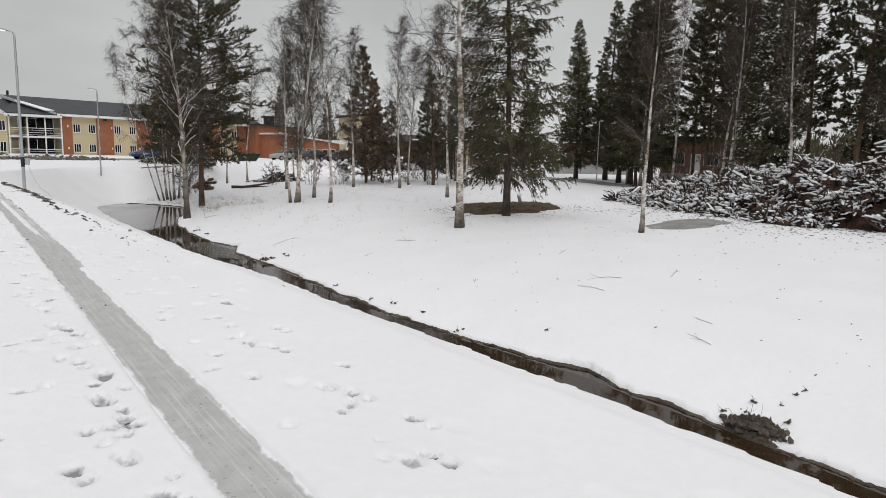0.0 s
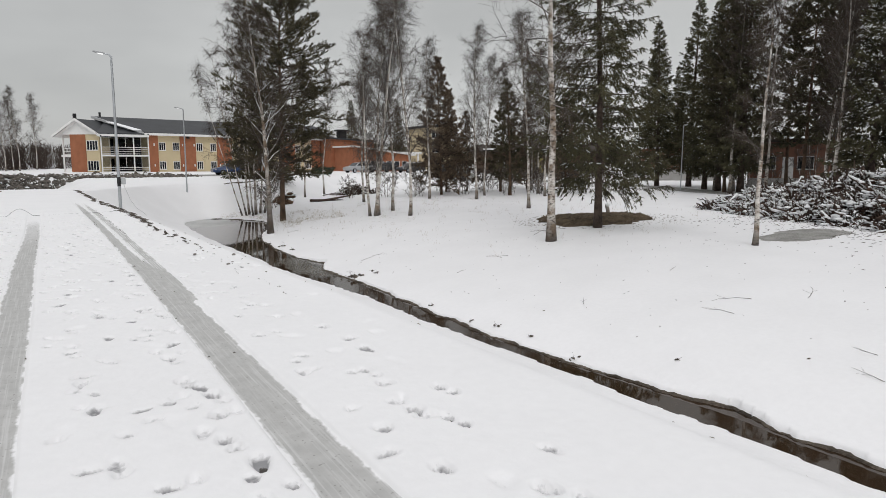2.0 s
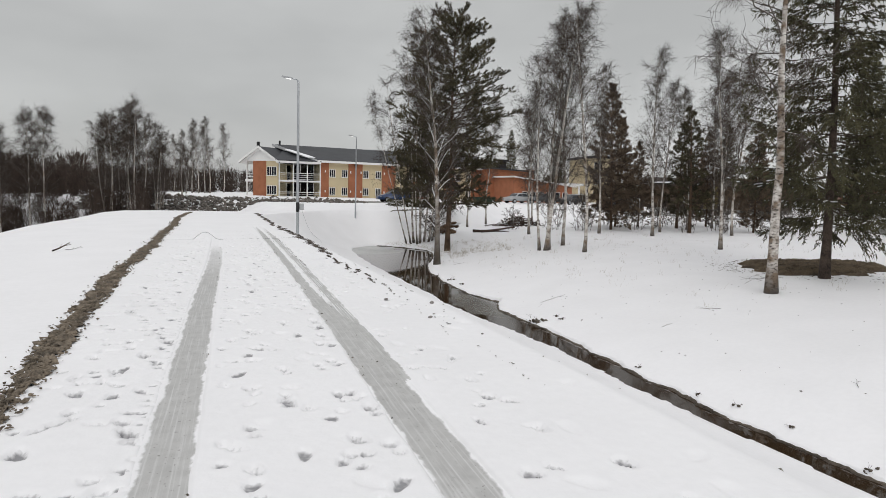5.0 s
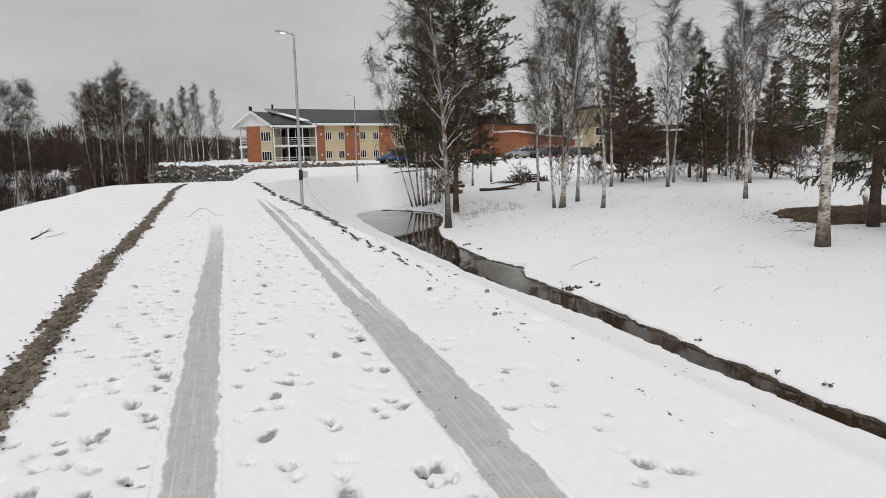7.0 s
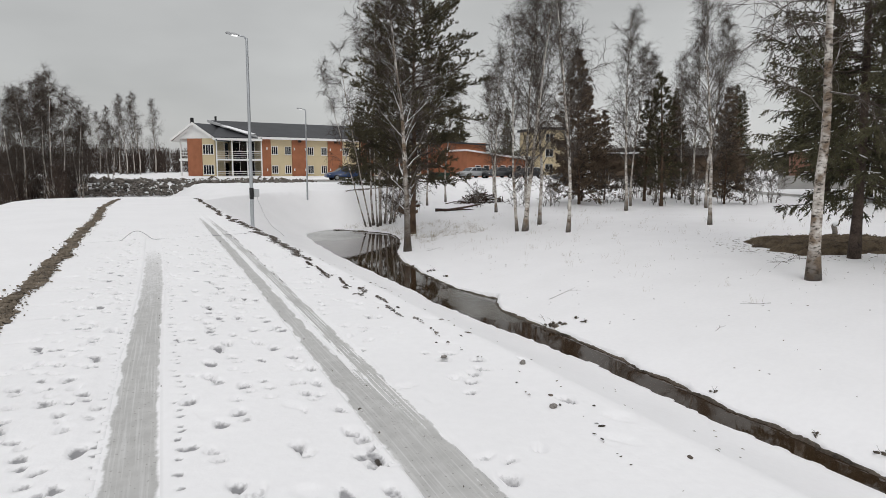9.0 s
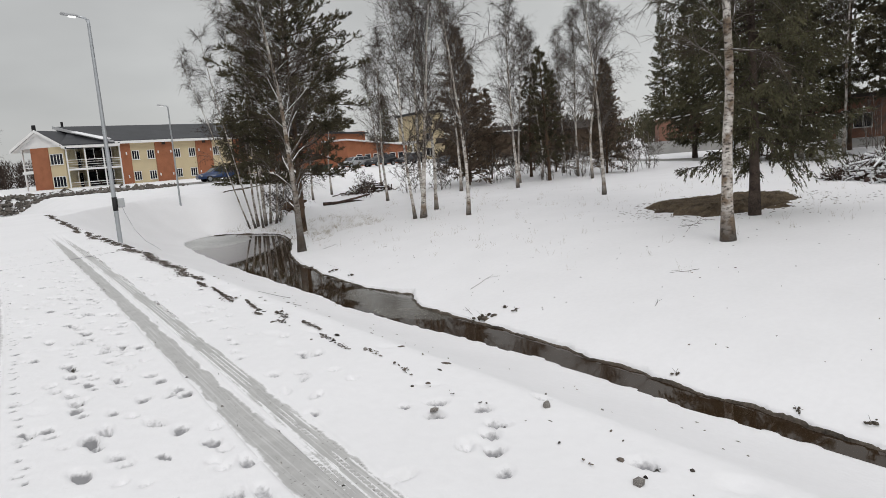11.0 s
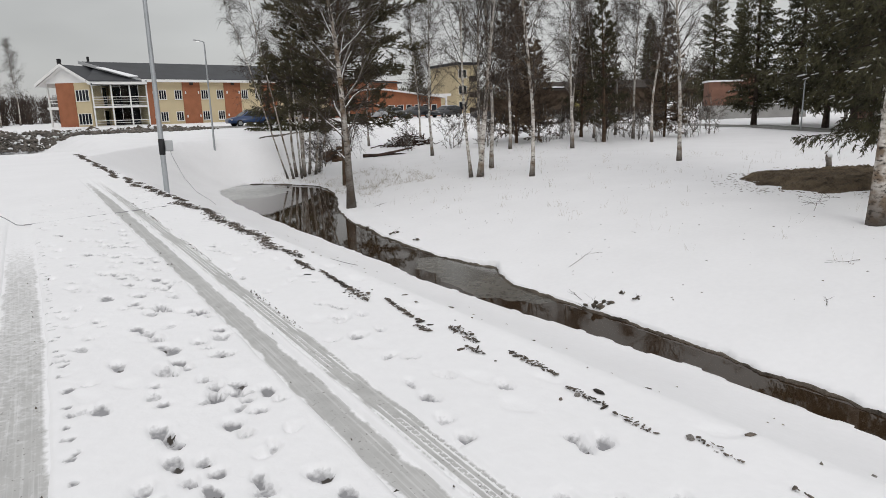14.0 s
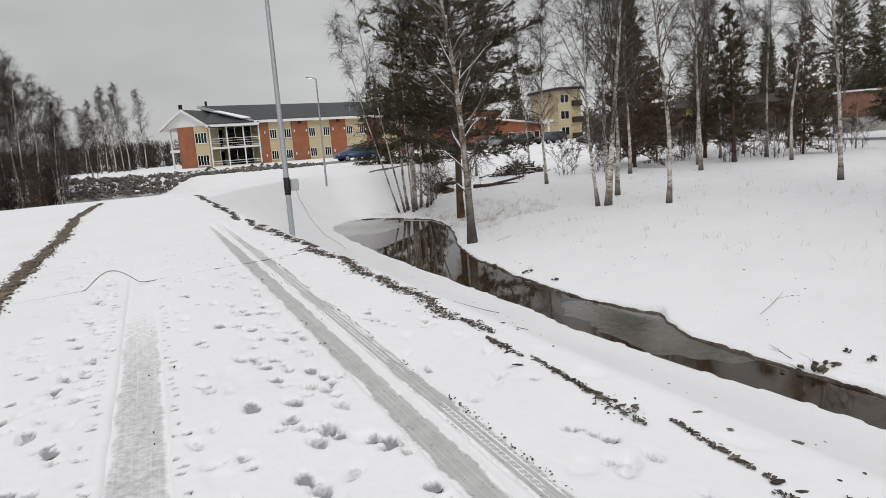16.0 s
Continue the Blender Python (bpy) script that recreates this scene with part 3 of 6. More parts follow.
def water_material(name, colour, rough, ripple):
    m = bpy.data.materials.new(name)
    m.use_nodes = True
    n, l = m.node_tree.nodes, m.node_tree.links
    b = n["Principled BSDF"]
    b.inputs["Base Color"].default_value = (*colour, 1)
    b.inputs["Roughness"].default_value, b.inputs["IOR"].default_value = rough, 1.33
    tc, t, bu = n.new("ShaderNodeTexCoord"), n.new("ShaderNodeTexNoise"), n.new("ShaderNodeBump")
    t.inputs["Scale"].default_value, t.inputs["Detail"].default_value = 5.0, 3.0
    bu.inputs["Strength"].default_value, bu.inputs["Distance"].default_value = ripple, 0.01
    l.new(tc.outputs["Object"], t.inputs["Vector"])
    l.new(t.outputs["Fac"], bu.inputs["Height"])
    l.new(bu.outputs[0], b.inputs["Normal"])
    return m


M_WATER = water_material("brown_water", (0.034, 0.021, 0.012), 0.03, 0.05)
M_RIVER = water_material("river_water", (0.05, 0.052, 0.055), 0.15, 0.3)
WY = np.arange(-12, 50.5, 0.25)
wn_, wf_ = stream_edges(WY)
wc = np.linspace(0, 1, 6)
WX = (wn_ - 0.25)[:, None] * (1 - wc) + (wf_ + 0.25)[:, None] * wc
WV = np.stack([WX, np.repeat(WY[:, None], 6, 1), np.full(WX.shape, WATER_Z)], -1).reshape(-1, 3)
wi = np.arange(WX.size).reshape(WX.shape)
put("stream_water", mesh_np("stream_water", WV, np.stack([wi[:-1, :-1], wi[:-1, 1:], wi[1:, 1:], wi[1:, :-1]], -1).reshape(-1, 4), M_WATER, True),
    label="still dark brown water of the ditch and pond", category="water", kind="structure")
part("river_water", box(-400, -60, -3.0, -9.0, 70, -2.95), M_RIVER, None, "grey open river beyond the snowy slope")
bpy.data.objects["river_water"]["category"] = "water"
bpy.data.objects["river_water"]["kind"] = "structure"

# dark cut bank at the far edge of the stream
BY = np.arange(-12, 50.2, 0.06)
_, bf = stream_edges(BY)
rng_b = np.random.default_rng(9)
lev = np.array([-2.60, -2.49, -2.44, -2.412])
out = np.array([0.0, 0.02, 0.015, 0.06])
BX = bf[:, None] - 0.075 + out[None] + 0.010 * rng_b.normal(size=(len(BY), 4))
BZ = lev[None] + 0.006 * rng_b.normal(size=(len(BY), 4)) + np.where(np.arange(4) == 3, 0.022, 0)[None] * wob(BY, BY, 2.7, 0.5)[:, None]
bi = np.arange(BX.size).reshape(BX.shape)
put("stream_bank", mesh_np("stream_bank", np.stack([BX, np.repeat(BY[:, None], 4, 1), BZ], -1).reshape(-1, 3), np.stack([bi[:-1, :-1], bi[:-1, 1:], bi[1:, 1:], bi[1:, :-1]], -1).reshape(-1, 4), M_SOIL),
    label="dark undercut soil bank of the ditch", category="bank", kind="structure")


def sheet(name, cx, cy, rx, ry, material, step, lift, rough, seed, label, category, level=None):
    """A ragged patch that lies on the land and sinks under the snow at its rim."""
    g = np.arange(-1.25, 1.2501, step)
    U, V = np.meshgrid(g, g * 1.0)
    X, Y = cx + U * rx, cy + V * ry
    q = np.sqrt(U ** 2 + V ** 2) + 0.16 * wob(X, Y, 1.4, seed) + 0.10 * wob(X, Y, 3.7, seed + 1) + 0.05 * wob(X, Y, 9.0, seed + 2)
    Z = (land(X, Y) if level is None else np.full(X.shape, level)) + lift * np.clip(1 - q, -1, 0.35) / 0.35
    Z = Z + rough * np.random.default_rng(int(seed * 10)).normal(size=Z.shape) * (q < 1)
    keep = q < 1.25
    n = np.arange(X.size).reshape(X.shape)
    f = np.stack([n[:-1, :-1], n[:-1, 1:], n[1:, 1:], n[1:, :-1]], -1).reshape(-1, 4)
    f = f[keep.ravel()[f].all(1)]
    return put(name, mesh_np(name, np.stack([X, Y, Z], -1).reshape(-1, 3), f, material, True), label=label, category=category, kind="structure")


M_WETSNOW = mat("wet_thawed_ground", (0.17, 0.165, 0.15), 0.6, 0.25, 1.0, 16.0, 0.5, 40.0, 0.01, other=(0.33, 0.325, 0.31))
M_BAYICE = mat("thin_dark_ice", (0.085, 0.077, 0.065), 0.2, 0.2, 0.5, 8.0, 0.1, 20.0, 0.003, spec=0.5, other=(0.125, 0.116, 0.10))
M_ICE = mat("grey_slush_ice", (0.33, 0.333, 0.325), 0.36, 0.15, 0.5, 8.0, 0.2, 20.0, 0.004, spec=0.4, other=(0.47, 0.472, 0.46))
sheet("pond_ice", 11.9, 47.4, 2.6, 3.4, M_ICE, 0.03, 0.012, 0.0, 1.3, "grey slush ice on the pond", "ice", WATER_Z - 0.002)
sheet("pond_ice", 10.35, 25.4, 1.05, 2.7, M_BAYICE, 0.03, 0.006, 0.0, 2.3, "thin grey ice in the bay of the ditch", "ice", WATER_Z - 0.002)
sheet("needle_litter", 25.2, 23.9, 3.0, 2.6, M_LITTER, 0.02, 0.26, 0.030, 3.1, "bare brown needle litter under the spruce", "soil")
sheet("bank_slump", 9.66, 3.92, 0.30, 0.42, M_SOIL, 0.05, 0.05, 0.03, 5.3, "dark slumped soil at the edge of the ditch", "soil")
sheet("wet_patch", 25.2, 13.4, 2.5, 1.1, M_WETSNOW, 0.025, 0.02, 0.003, 4.4, "thawed wet grey patch in the snow", "soil")

# ---- trees ----
def bark_material(name="birch_bark", low=-0.85, high=0.0, brown=0.0):
    m = bpy.data.materials.new(name)
    m.use_nodes = True
    n, l = m.node_tree.nodes, m.node_tree.links
    b = n["Principled BSDF"]
    b.inputs["Roughness"].default_value = 0.85
    tc, mp = n.new("ShaderNodeTexCoord"), n.new("ShaderNodeMapping")
    mp.inputs["Scale"].default_value = (8.0, 8.0, 15.0)
    l.new(tc.outputs["Object"], mp.inputs[0])
    t1, t2 = n.new("ShaderNodeTexNoise"), n.new("ShaderNodeTexNoise")
    t1.inputs["Scale"].default_value, t1.inputs["Detail"].default_value = 1.0, 5.0
    t2.inputs["Scale"].default_value, t2.inputs["Detail"].default_value = 2.4, 6.0
    l.new(mp.outputs[0], t1.inputs["Vector"])
    l.new(tc.outputs["Object"], t2.inputs["Vector"])
    r1, r2 = n.new("ShaderNodeValToRGB"), n.new("ShaderNodeValToRGB")
    r1.color_ramp.elements[0].position, r1.color_ramp.elements[0].color = 0.33, (0.06, 0.05, 0.043, 1)
    r1.color_ramp.elements[1].position, r1.color_ramp.elements[1].color = 0.48, (0.58, 0.545, 0.505, 1)
    e = r1.color_ramp.elements.new(0.75)
    e.color = (0.74, 0.72, 0.69, 1)
    r2.color_ramp.elements[0].position, r2.color_ramp.elements[0].color = 0.36 + brown, (0.36 - brown, 0.29 - brown, 0.23 - brown, 1)
    r2.color_ramp.elements[1].position, r2.color_ramp.elements[1].color = 0.58 + 0.6 * brown, (1, 1, 1, 1)
    l.new(t1.outputs["Fac"], r1.inputs[0])
    l.new(t2.outputs["Fac"], r2.inputs[0])
    mx = n.new("ShaderNodeMix")
    mx.data_type, mx.blend_type = "RGBA", "MULTIPLY"
    mx.inputs["Factor"].default_value = 1.0
    l.new(r1.outputs[0], mx.inputs["A"])
    l.new(r2.outputs[0], mx.inputs["B"])
    sep, foot, dark = n.new("ShaderNodeSeparateXYZ"), n.new("ShaderNodeMath"), n.new("ShaderNodeMapRange")
    l.new(tc.outputs["Object"], sep.inputs[0])
    foot.operation = "MULTIPLY_ADD"
    foot.inputs[1].default_value = -1.7
    l.new(t2.outputs["Fac"], foot.inputs[0])
    l.new(sep.outputs["Z"], foot.inputs[2])
    dark.inputs["From Min"].default_value, dark.inputs["From Max"].default_value = low, high
    dark.inputs["To Min"].default_value, dark.inputs["To Max"].default_value = 0.92, 0.0
    l.new(foot.outputs[0], dark.inputs["Value"])
    mk = n.new("ShaderNodeMix")                # rough dark bark at the foot of old trunks
    mk.data_type = "RGBA"
    mk.inputs["B"].default_value = (0.060, 0.048, 0.038, 1)
    l.new(dark.outputs[0], mk.inputs["Factor"])
    l.new(mx.outputs["Result"], mk.inputs["A"])
    l.new(mk.outputs["Result"], b.inputs["Base Color"])
    bu = n.new("ShaderNodeBump")
    bu.inputs["Strength"].default_value, bu.inputs["Distance"].default_value = 0.6, 0.02
    l.new(t1.outputs["Fac"], bu.inputs["Height"])
    l.new(bu.outputs[0], b.inputs["Normal"])
    return m


M_BIRCH = bark_material()
M_OLDBIRCH = bark_material("old_birch_bark", -0.4, 4.2, 0.05)
M_FLAKY = bark_material("flaky_birch_bark", -0.85, 0.2, 0.05)
M_LIMB = mat("birch_limb", (0.050, 0.041, 0.036), 0.85, 0.35, 3.0, 30.0, 0.3, other=(0.16, 0.142, 0.125))
M_TWIG = mat("birch_twig", (0.034, 0.025, 0.021), 0.85, 0.3, 2.0, 30.0, 0.0, other=(0.066, 0.047, 0.037))
M_DARKBARK = mat("conifer_bark", (0.042, 0.032, 0.026), 0.9, 0.35, 3.0, 24.0, 0.8, 30.0, 0.03, other=(0.085, 0.063, 0.051))
M_PINEBARK = mat("pine_bark", (0.065, 0.043, 0.030), 0.9, 0.35, 2.0, 24.0, 0.8, 30.0, 0.03, other=(0.115, 0.075, 0.05))
M_SPRUCE = mat("spruce_needles", (0.034, 0.033, 0.019), 0.7, 0.35, 1.0, 14.0, 0.0, other=(0.098, 0.092, 0.048))
M_PINE = mat("pine_needles", (0.040, 0.037, 0.021), 0.75, 0.35, 1.2, 14.0, 0.0, other=(0.095, 0.083, 0.048))
M_YOUNGPINE = mat("young_pine_needles", (0.085, 0.062, 0.044), 0.8, 0.35, 1.0, 14.0, 0.0, other=(0.180, 0.132, 0.092))


def wander(rng, start, way, length, nodes, bend=0.1, lift=0.0):
    """A path of nodes from start along way that strays a little; lift bends it up or down."""
    p, d = [np.asarray(start, float)], np.asarray(way, float) / np.linalg.norm(way)
    for _ in range(nodes - 1):
        d = d + rng.normal(0, bend, 3) + np.array([0, 0, lift])
        d /= np.linalg.norm(d)
        p.append(p[-1] + d * length / (nodes - 1))
    return np.array(p)


def path_tubes(p, r, sides):
    return tubes(p[:-1], p[1:], r[:-1], r[1:], sides)


def birch(seed, height, girth=0.11, limbs=26, first=0.22, reach=0.26, twigs=9, lean=(0.0, 0.0), stems=None, snow=0.0, apart=False, thick=0.034, sag=-0.03, twig_r=0.0045, steepness=(1.0, 2.1), bend=0.10, bark=None, label="bare birch with white peeling bark"):
    """A leafless birch: trunk, ascending limbs, hanging twigs. stems: several bases (dx, dy, share of height, girth)."""
    rng = np.random.default_rng(seed)
    tree = empty("birch_tree", Matrix.Identity(4), label, "tree")
    trunk_v, limb_v, twig_v, snow_v = [], [], [], []
    for bx, by, share, g in (stems or [(0, 0, 1.0, girth)]):
        h = height * share
        ln = np.array([lean[0] + 0.30 * bx, lean[1] + 0.30 * by, 1.0])
        t = wander(rng, (bx, by, -0.12), ln, h, 16, 0.026, 0.03)
        s = np.linspace(0, 1, 16)
        r = g * (1 - 0.94 * s ** 0.9) * (1 + 0.45 * np.exp(-s * 26)) + 0.004
        trunk_v.append(limb(t, r, 9))
        n_l = max(6, int(limbs * share))
        for k in range(n_l):
            u = first + (0.98 - first) * ((k + rng.uniform(0, 1)) / n_l) ** 0.9
            i = min(14, int(u * 15))
            p0 = t[i] + (t[i + 1] - t[i]) * (u * 15 - i)
            az = rng.uniform(0, 2 * np.pi)
            full = (0.5 + 0.5 * min(1.0, (u - first) / 0.25)) * (1.06 - u) ** 0.62
            L = height * reach * full * rng.uniform(0.6, 1.25) * (0.55 + 0.45 * share)
            steep = rng.uniform(*steepness) + 0.5 * u
            b = wander(rng, p0, (math.cos(az), math.sin(az), steep), L, 7, bend, sag)
            rb = np.linspace(min(thick, 0.32 * r[i]) + 0.006, 0.005, 7)
            own = [path_tubes(b, rb, 5)]
            if snow > 0:
                snow_v.append(path_tubes(b[:4] + [0, 0, 1] * rb[:4, None] * 0.8, rb[:4] * rng.uniform(0.3, 0.55) * snow, 4))
            for q in range(9):
                w = rng.uniform(0.18, 0.98)
                ii = min(5, int(w * 6))
                c0 = b[ii] + (b[ii + 1] - b[ii]) * (w * 6 - ii)
                dirn = (b[ii + 1] - b[ii]) / np.linalg.norm(b[ii + 1] - b[ii]) + rng.normal(0, 0.62, 3)
                c = wander(rng, c0, dirn, L * rng.uniform(0.25, 0.55), 4, 0.16, -0.05)
                own.append(path_tubes(c, np.linspace(0.0105, 0.0045, 4), 3))
                out = (c[3] - c[0]) / np.linalg.norm(c[3] - c[0])
                for _ in range(twigs):
                    j = rng.uniform(0.1, 2.99)
                    e0 = c[int(j)] + (c[int(j) + 1] - c[int(j)]) * (j - int(j))
                    e = wander(rng, e0, out * 0.7 + rng.normal(0, 0.5, 3), rng.uniform(0.22, 0.72) * min(1.0, height / 11), 3, 0.2, -0.6 * rng.random())
                    twig_v.append(path_tubes(e, np.array([twig_r, twig_r * 0.8, twig_r * 0.5]), 3))
            if apart:
                put("limb", mesh_np("limb", *join(own), M_LIMB), tree)
            else:
                limb_v += own
    v, f = join_mixed(trunk_v)
    put("trunk", mesh_np("trunk", v, f, bark or M_BIRCH, True), tree)
    if limb_v:
        put("limbwork", mesh_np("limbwork", *join(limb_v), M_LIMB), tree, "grey-brown limbs", kind="stuff")
    put("twigwork", mesh_np("twigwork", *join(twig_v), M_TWIG), tree, "fine reddish-brown twigs", kind="stuff")
    if snow_v:
        put("snow_on_limbs", mesh_np("snow_on_limbs", *join(snow_v), M_SNOWCAP), tree, "snow lying on the limbs", kind="stuff")
    return tree


def along(p, w):
    """Points and ways at shares w of a path."""
    w = np.asarray(w) * (len(p) - 1)
    i = np.minimum(len(p) - 2, w.astype(int))
    d = p[i + 1] - p[i]
    return p[i] + d * (w - i)[:, None], d / (np.linalg.norm(d, axis=1, keepdims=True) + 1e-9)


def spruce(seed, height, radius, first=0.10, snow=0.25, droop=0.5, dense=1.0, trunk_r=None, needle=None, wide=1.0, many=1.0, flake=1.0, name="spruce_tree", label="dark green spruce dusted with snow", lopsided=0.12):
    """A spruce: trunk, drooping branches with side shoots, needles round every shoot, snow along some."""
    rng = np.random.default_rng(seed)
    tree = empty(name, Matrix.Identity(4), label, "tree")
    t = wander(rng, (0, 0, -0.15), (0, 0, 1), height, 14, 0.008, 0.0)
    g = trunk_r or 0.0125 * height
    s = np.linspace(0, 1, 14)
    v, f = limb(t, g * (1 - 0.96 * s) * (1 + 0.35 * np.exp(-s * 25)) + 0.01, 9)
    put("trunk", mesh_np("trunk", v, f, M_DARKBARK, True), tree)
    br, pos, way, ln, sa, sb, sr = [], [], [], [], [], [], []
    total = int(height * 11 * dense)
    turn0 = rng.uniform(0, 6.28)
    for k in range(total):
        u = first + (0.985 - first) * (max(0.0, k // 5 * 5 + rng.uniform(-2.2, 4.2)) / total) ** 1.02
        u = min(0.985, max(first * 0.9, u))
        az = k * 2.39996 + rng.normal(0, 0.5)
        full = (1 - u) ** 0.74 * (0.72 + 0.28 * min(1.0, (u - first) / 0.12))
        L = max(0.22, radius * full * rng.uniform(0.5, 1.2) * (1 + lopsided * math.cos(az - turn0)))
        up = 0.55 * u ** 1.5 - droop * (1 - 0.8 * u) * rng.uniform(0.35, 1.1)
        i = min(12, int(u * 13))
        c0 = t[i] + (t[i + 1] - t[i]) * (u * 13 - i)
        p = wander(rng, c0, (math.cos(az), math.sin(az), up), L, 6, 0.06, 0.075)
        br.append(path_tubes(p, np.linspace(0.006 + 0.008 * L, 0.004, 6), 3))
        shoots = [(p[2:], 0.8 * L)]
        m = int((4 + 6.5 * L) * many)
        for w in rng.uniform(0.15, 1.0, m) ** 0.8:
            c, d = along(p, [w])
            side = np.cross(d[0], [0, 0, 1.0]) * rng.choice([-1, 1])
            sl = (0.34 * L * (1.1 - w) + 0.22) * rng.uniform(0.5, 1.2)
            hang = rng.uniform(0.05, 0.5) + (1.6 * droop * (1 - u) if rng.random() < 0.45 else 0)
            q = wander(rng, c[0], d[0] * rng.uniform(0.3, 0.9) + side * rng.uniform(0.3, 1.0) - [0, 0, hang], sl, 4, 0.08, -0.04)
            br.append(path_tubes(q, np.array([0.006, 0.005, 0.004, 0.003]), 3))
            shoots.append((q, sl))
        for q, sl in shoots:
            n = max(5, int(sl * 24 / math.sqrt(wide)))
            c, d = along(q, rng.uniform(0.08, 1.0, n))
            pos.append(c + rng.normal(0, 0.012, (n, 3)))
            way.append(d * 0.8 + rng.normal(0, 0.5, (n, 3)) - [0, 0, 0.35])
            ln.append(rng.uniform(0.09, 0.19, n) * (0.85 + 0.15 * wide))
            if rng.random() < snow * (1.1 - 0.5 * u) and abs(q[-1][2] - q[0][2]) < 0.42 * sl:
                a_ = rng.uniform(0.0, 0.8)
                b_ = min(1.0, a_ + rng.uniform(0.12, 0.5) * min(1.0, 0.8 / sl))
                cc, _ = along(q, [a_, (a_ + b_) / 2, b_])
                rr = rng.uniform(0.008, 0.020) * flake
                cc = cc + [0, 0, rr * 0.8 + 0.01]
                sa += [cc[0], cc[1]]
                sb += [cc[1], cc[2]]
                sr.append((rr * 0.6, rr, rr, rr * 0.4))
    put("branchwork", mesh_np("branchwork", *join(br), M_DARKBARK), tree, kind="stuff")
    pos, way, ln = np.concatenate(pos), np.concatenate(way), np.concatenate(ln)
    put("needles", mesh_np("needles", *blades(pos, way, ln, (0.030 + 0.018 * rng.random(len(ln))) * wide, rng), needle or M_SPRUCE), tree, "dark green needle sprays", kind="stuff")
    if sa:
        sr = np.array(sr)
        put("caught_snow", mesh_np("caught_snow", *tubes(sa, sb, sr[:, [0, 2]].ravel(), sr[:, [1, 3]].ravel(), 4), M_SNOWCAP), tree, "snow lying along the branches", kind="stuff")
    return tree


def pine(seed, height, reach=0.22, first=0.3, clumps=1.0, snow=0.05, trunk_r=None, lean=(0, 0), power=0.5, label="dark green pine with open crown", needle=None, wide=1.0, flat=1.0):
    """A pine: trunk, level crooked branches with side shoots, needle tufts along their ends."""
    rng = np.random.default_rng(seed)
    tree = empty("pine_tree", Matrix.Identity(4), label, "tree")
    t = wander(rng, (0, 0, -0.15), (lean[0], lean[1], 1), height, 14, 0.018, 0.01)
    g = trunk_r or 0.0125 * height
    s = np.linspace(0, 1, 14)
    v, f = limb(t, g * (1 - 0.93 * s) * (1 + 0.3 * np.exp(-s * 25)) + 0.012, 9)
    put("trunk", mesh_np("trunk", v, f, M_PINEBARK, True), tree)
    br, pos, way, ln, sa, sb, sr = [], [], [], [], [], [], []
    n_b = int(56 * clumps)
    for k in range(n_b):
        u = first + (0.985 - first) * (k // 4 * 4 + rng.uniform(-0.5, 3.5)) / n_b
        u = min(0.985, max(first, u))
        i = min(12, int(u * 13))
        p0 = t[i] + (t[i + 1] - t[i]) * (u * 13 - i)
        az = k * 2.39996 + rng.normal(0, 0.6)
        L = height * reach * (0.62 + 0.38 * min(1, (u - first) / 0.2)) * (1.05 - u) ** power * rng.uniform(0.5, 1.15)
        b = wander(rng, p0, (math.cos(az), math.sin(az), rng.uniform(-0.12, 0.22) * flat + 0.75 * u ** 3), L, 6, 0.10, 0.03)
        br.append(path_tubes(b, np.linspace(0.010 + 0.009 * L, 0.006, 6), 4))
        for w in rng.uniform(0.22, 1.0, int(6 + 5.0 * L)) ** 0.75:
            c0, d = along(b, [w])
            sl = (0.22 * L * (1.15 - w) + 0.28) * rng.uniform(0.6, 1.2)
            c = wander(rng, c0[0], d[0] + rng.normal(0, 0.65, 3) * [1, 1, 0.45] + [0, 0, 0.12], sl, 4, 0.14, 0.06)
            br.append(path_tubes(c, np.array([0.007, 0.006, 0.005, 0.004]), 3))
            n = int(18 + 44 * sl)
            q, dq = along(c, rng.uniform(0.25, 1.0, n) ** 0.7)
            pos.append(q + rng.normal(0, 0.02, (n, 3)))
            way.append(dq * 0.7 + rng.normal(0, 0.6, (n, 3)) + [0, 0, 0.15])
            ln.append(rng.uniform(0.09, 0.19, n))
            if rng.random() < snow:
                q, _ = along(c, [0.3, 0.8])
                sa.append(q[0] + [0, 0, 0.04])
                sb.append(q[1] + [0, 0, 0.04])
                sr.append(rng.uniform(0.015, 0.03))
    put("branchwork", mesh_np("branchwork", *join(br), M_DARKBARK), tree, kind="stuff")
    pos, way, ln = np.concatenate(pos), np.concatenate(way), np.concatenate(ln)
    put("needles", mesh_np("needles", *blades(pos, way, ln, (0.019 + 0.012 * rng.random(len(ln))) * wide, rng), needle or M_PINE), tree, "dark green needle tufts", kind="stuff")
    if sa:
        put("caught_snow", mesh_np("caught_snow", *tubes(sa, sb, np.array(sr), np.array(sr) * 0.6, 4), M_SNOWCAP), tree, "snow caught on the branches", kind="stuff")
    return tree


def plant(tree, x, y, turn=0.0, size=1.0, fresh=True, group=""):
    """Stands a tree, or a copy of it, on the land."""
    m = pose(*at(x, y), 0, 0, turn) @ Matrix.Scale(size, 4)
    if fresh:
        tree.matrix_basis = m
        ob = tree
    else:
        ob = copy_thing(tree, pose(*at(x, y), 0, 0, turn))
        ob.scale = (size, size, size)
    if group:
        tagged(ob, group=group)
    return ob

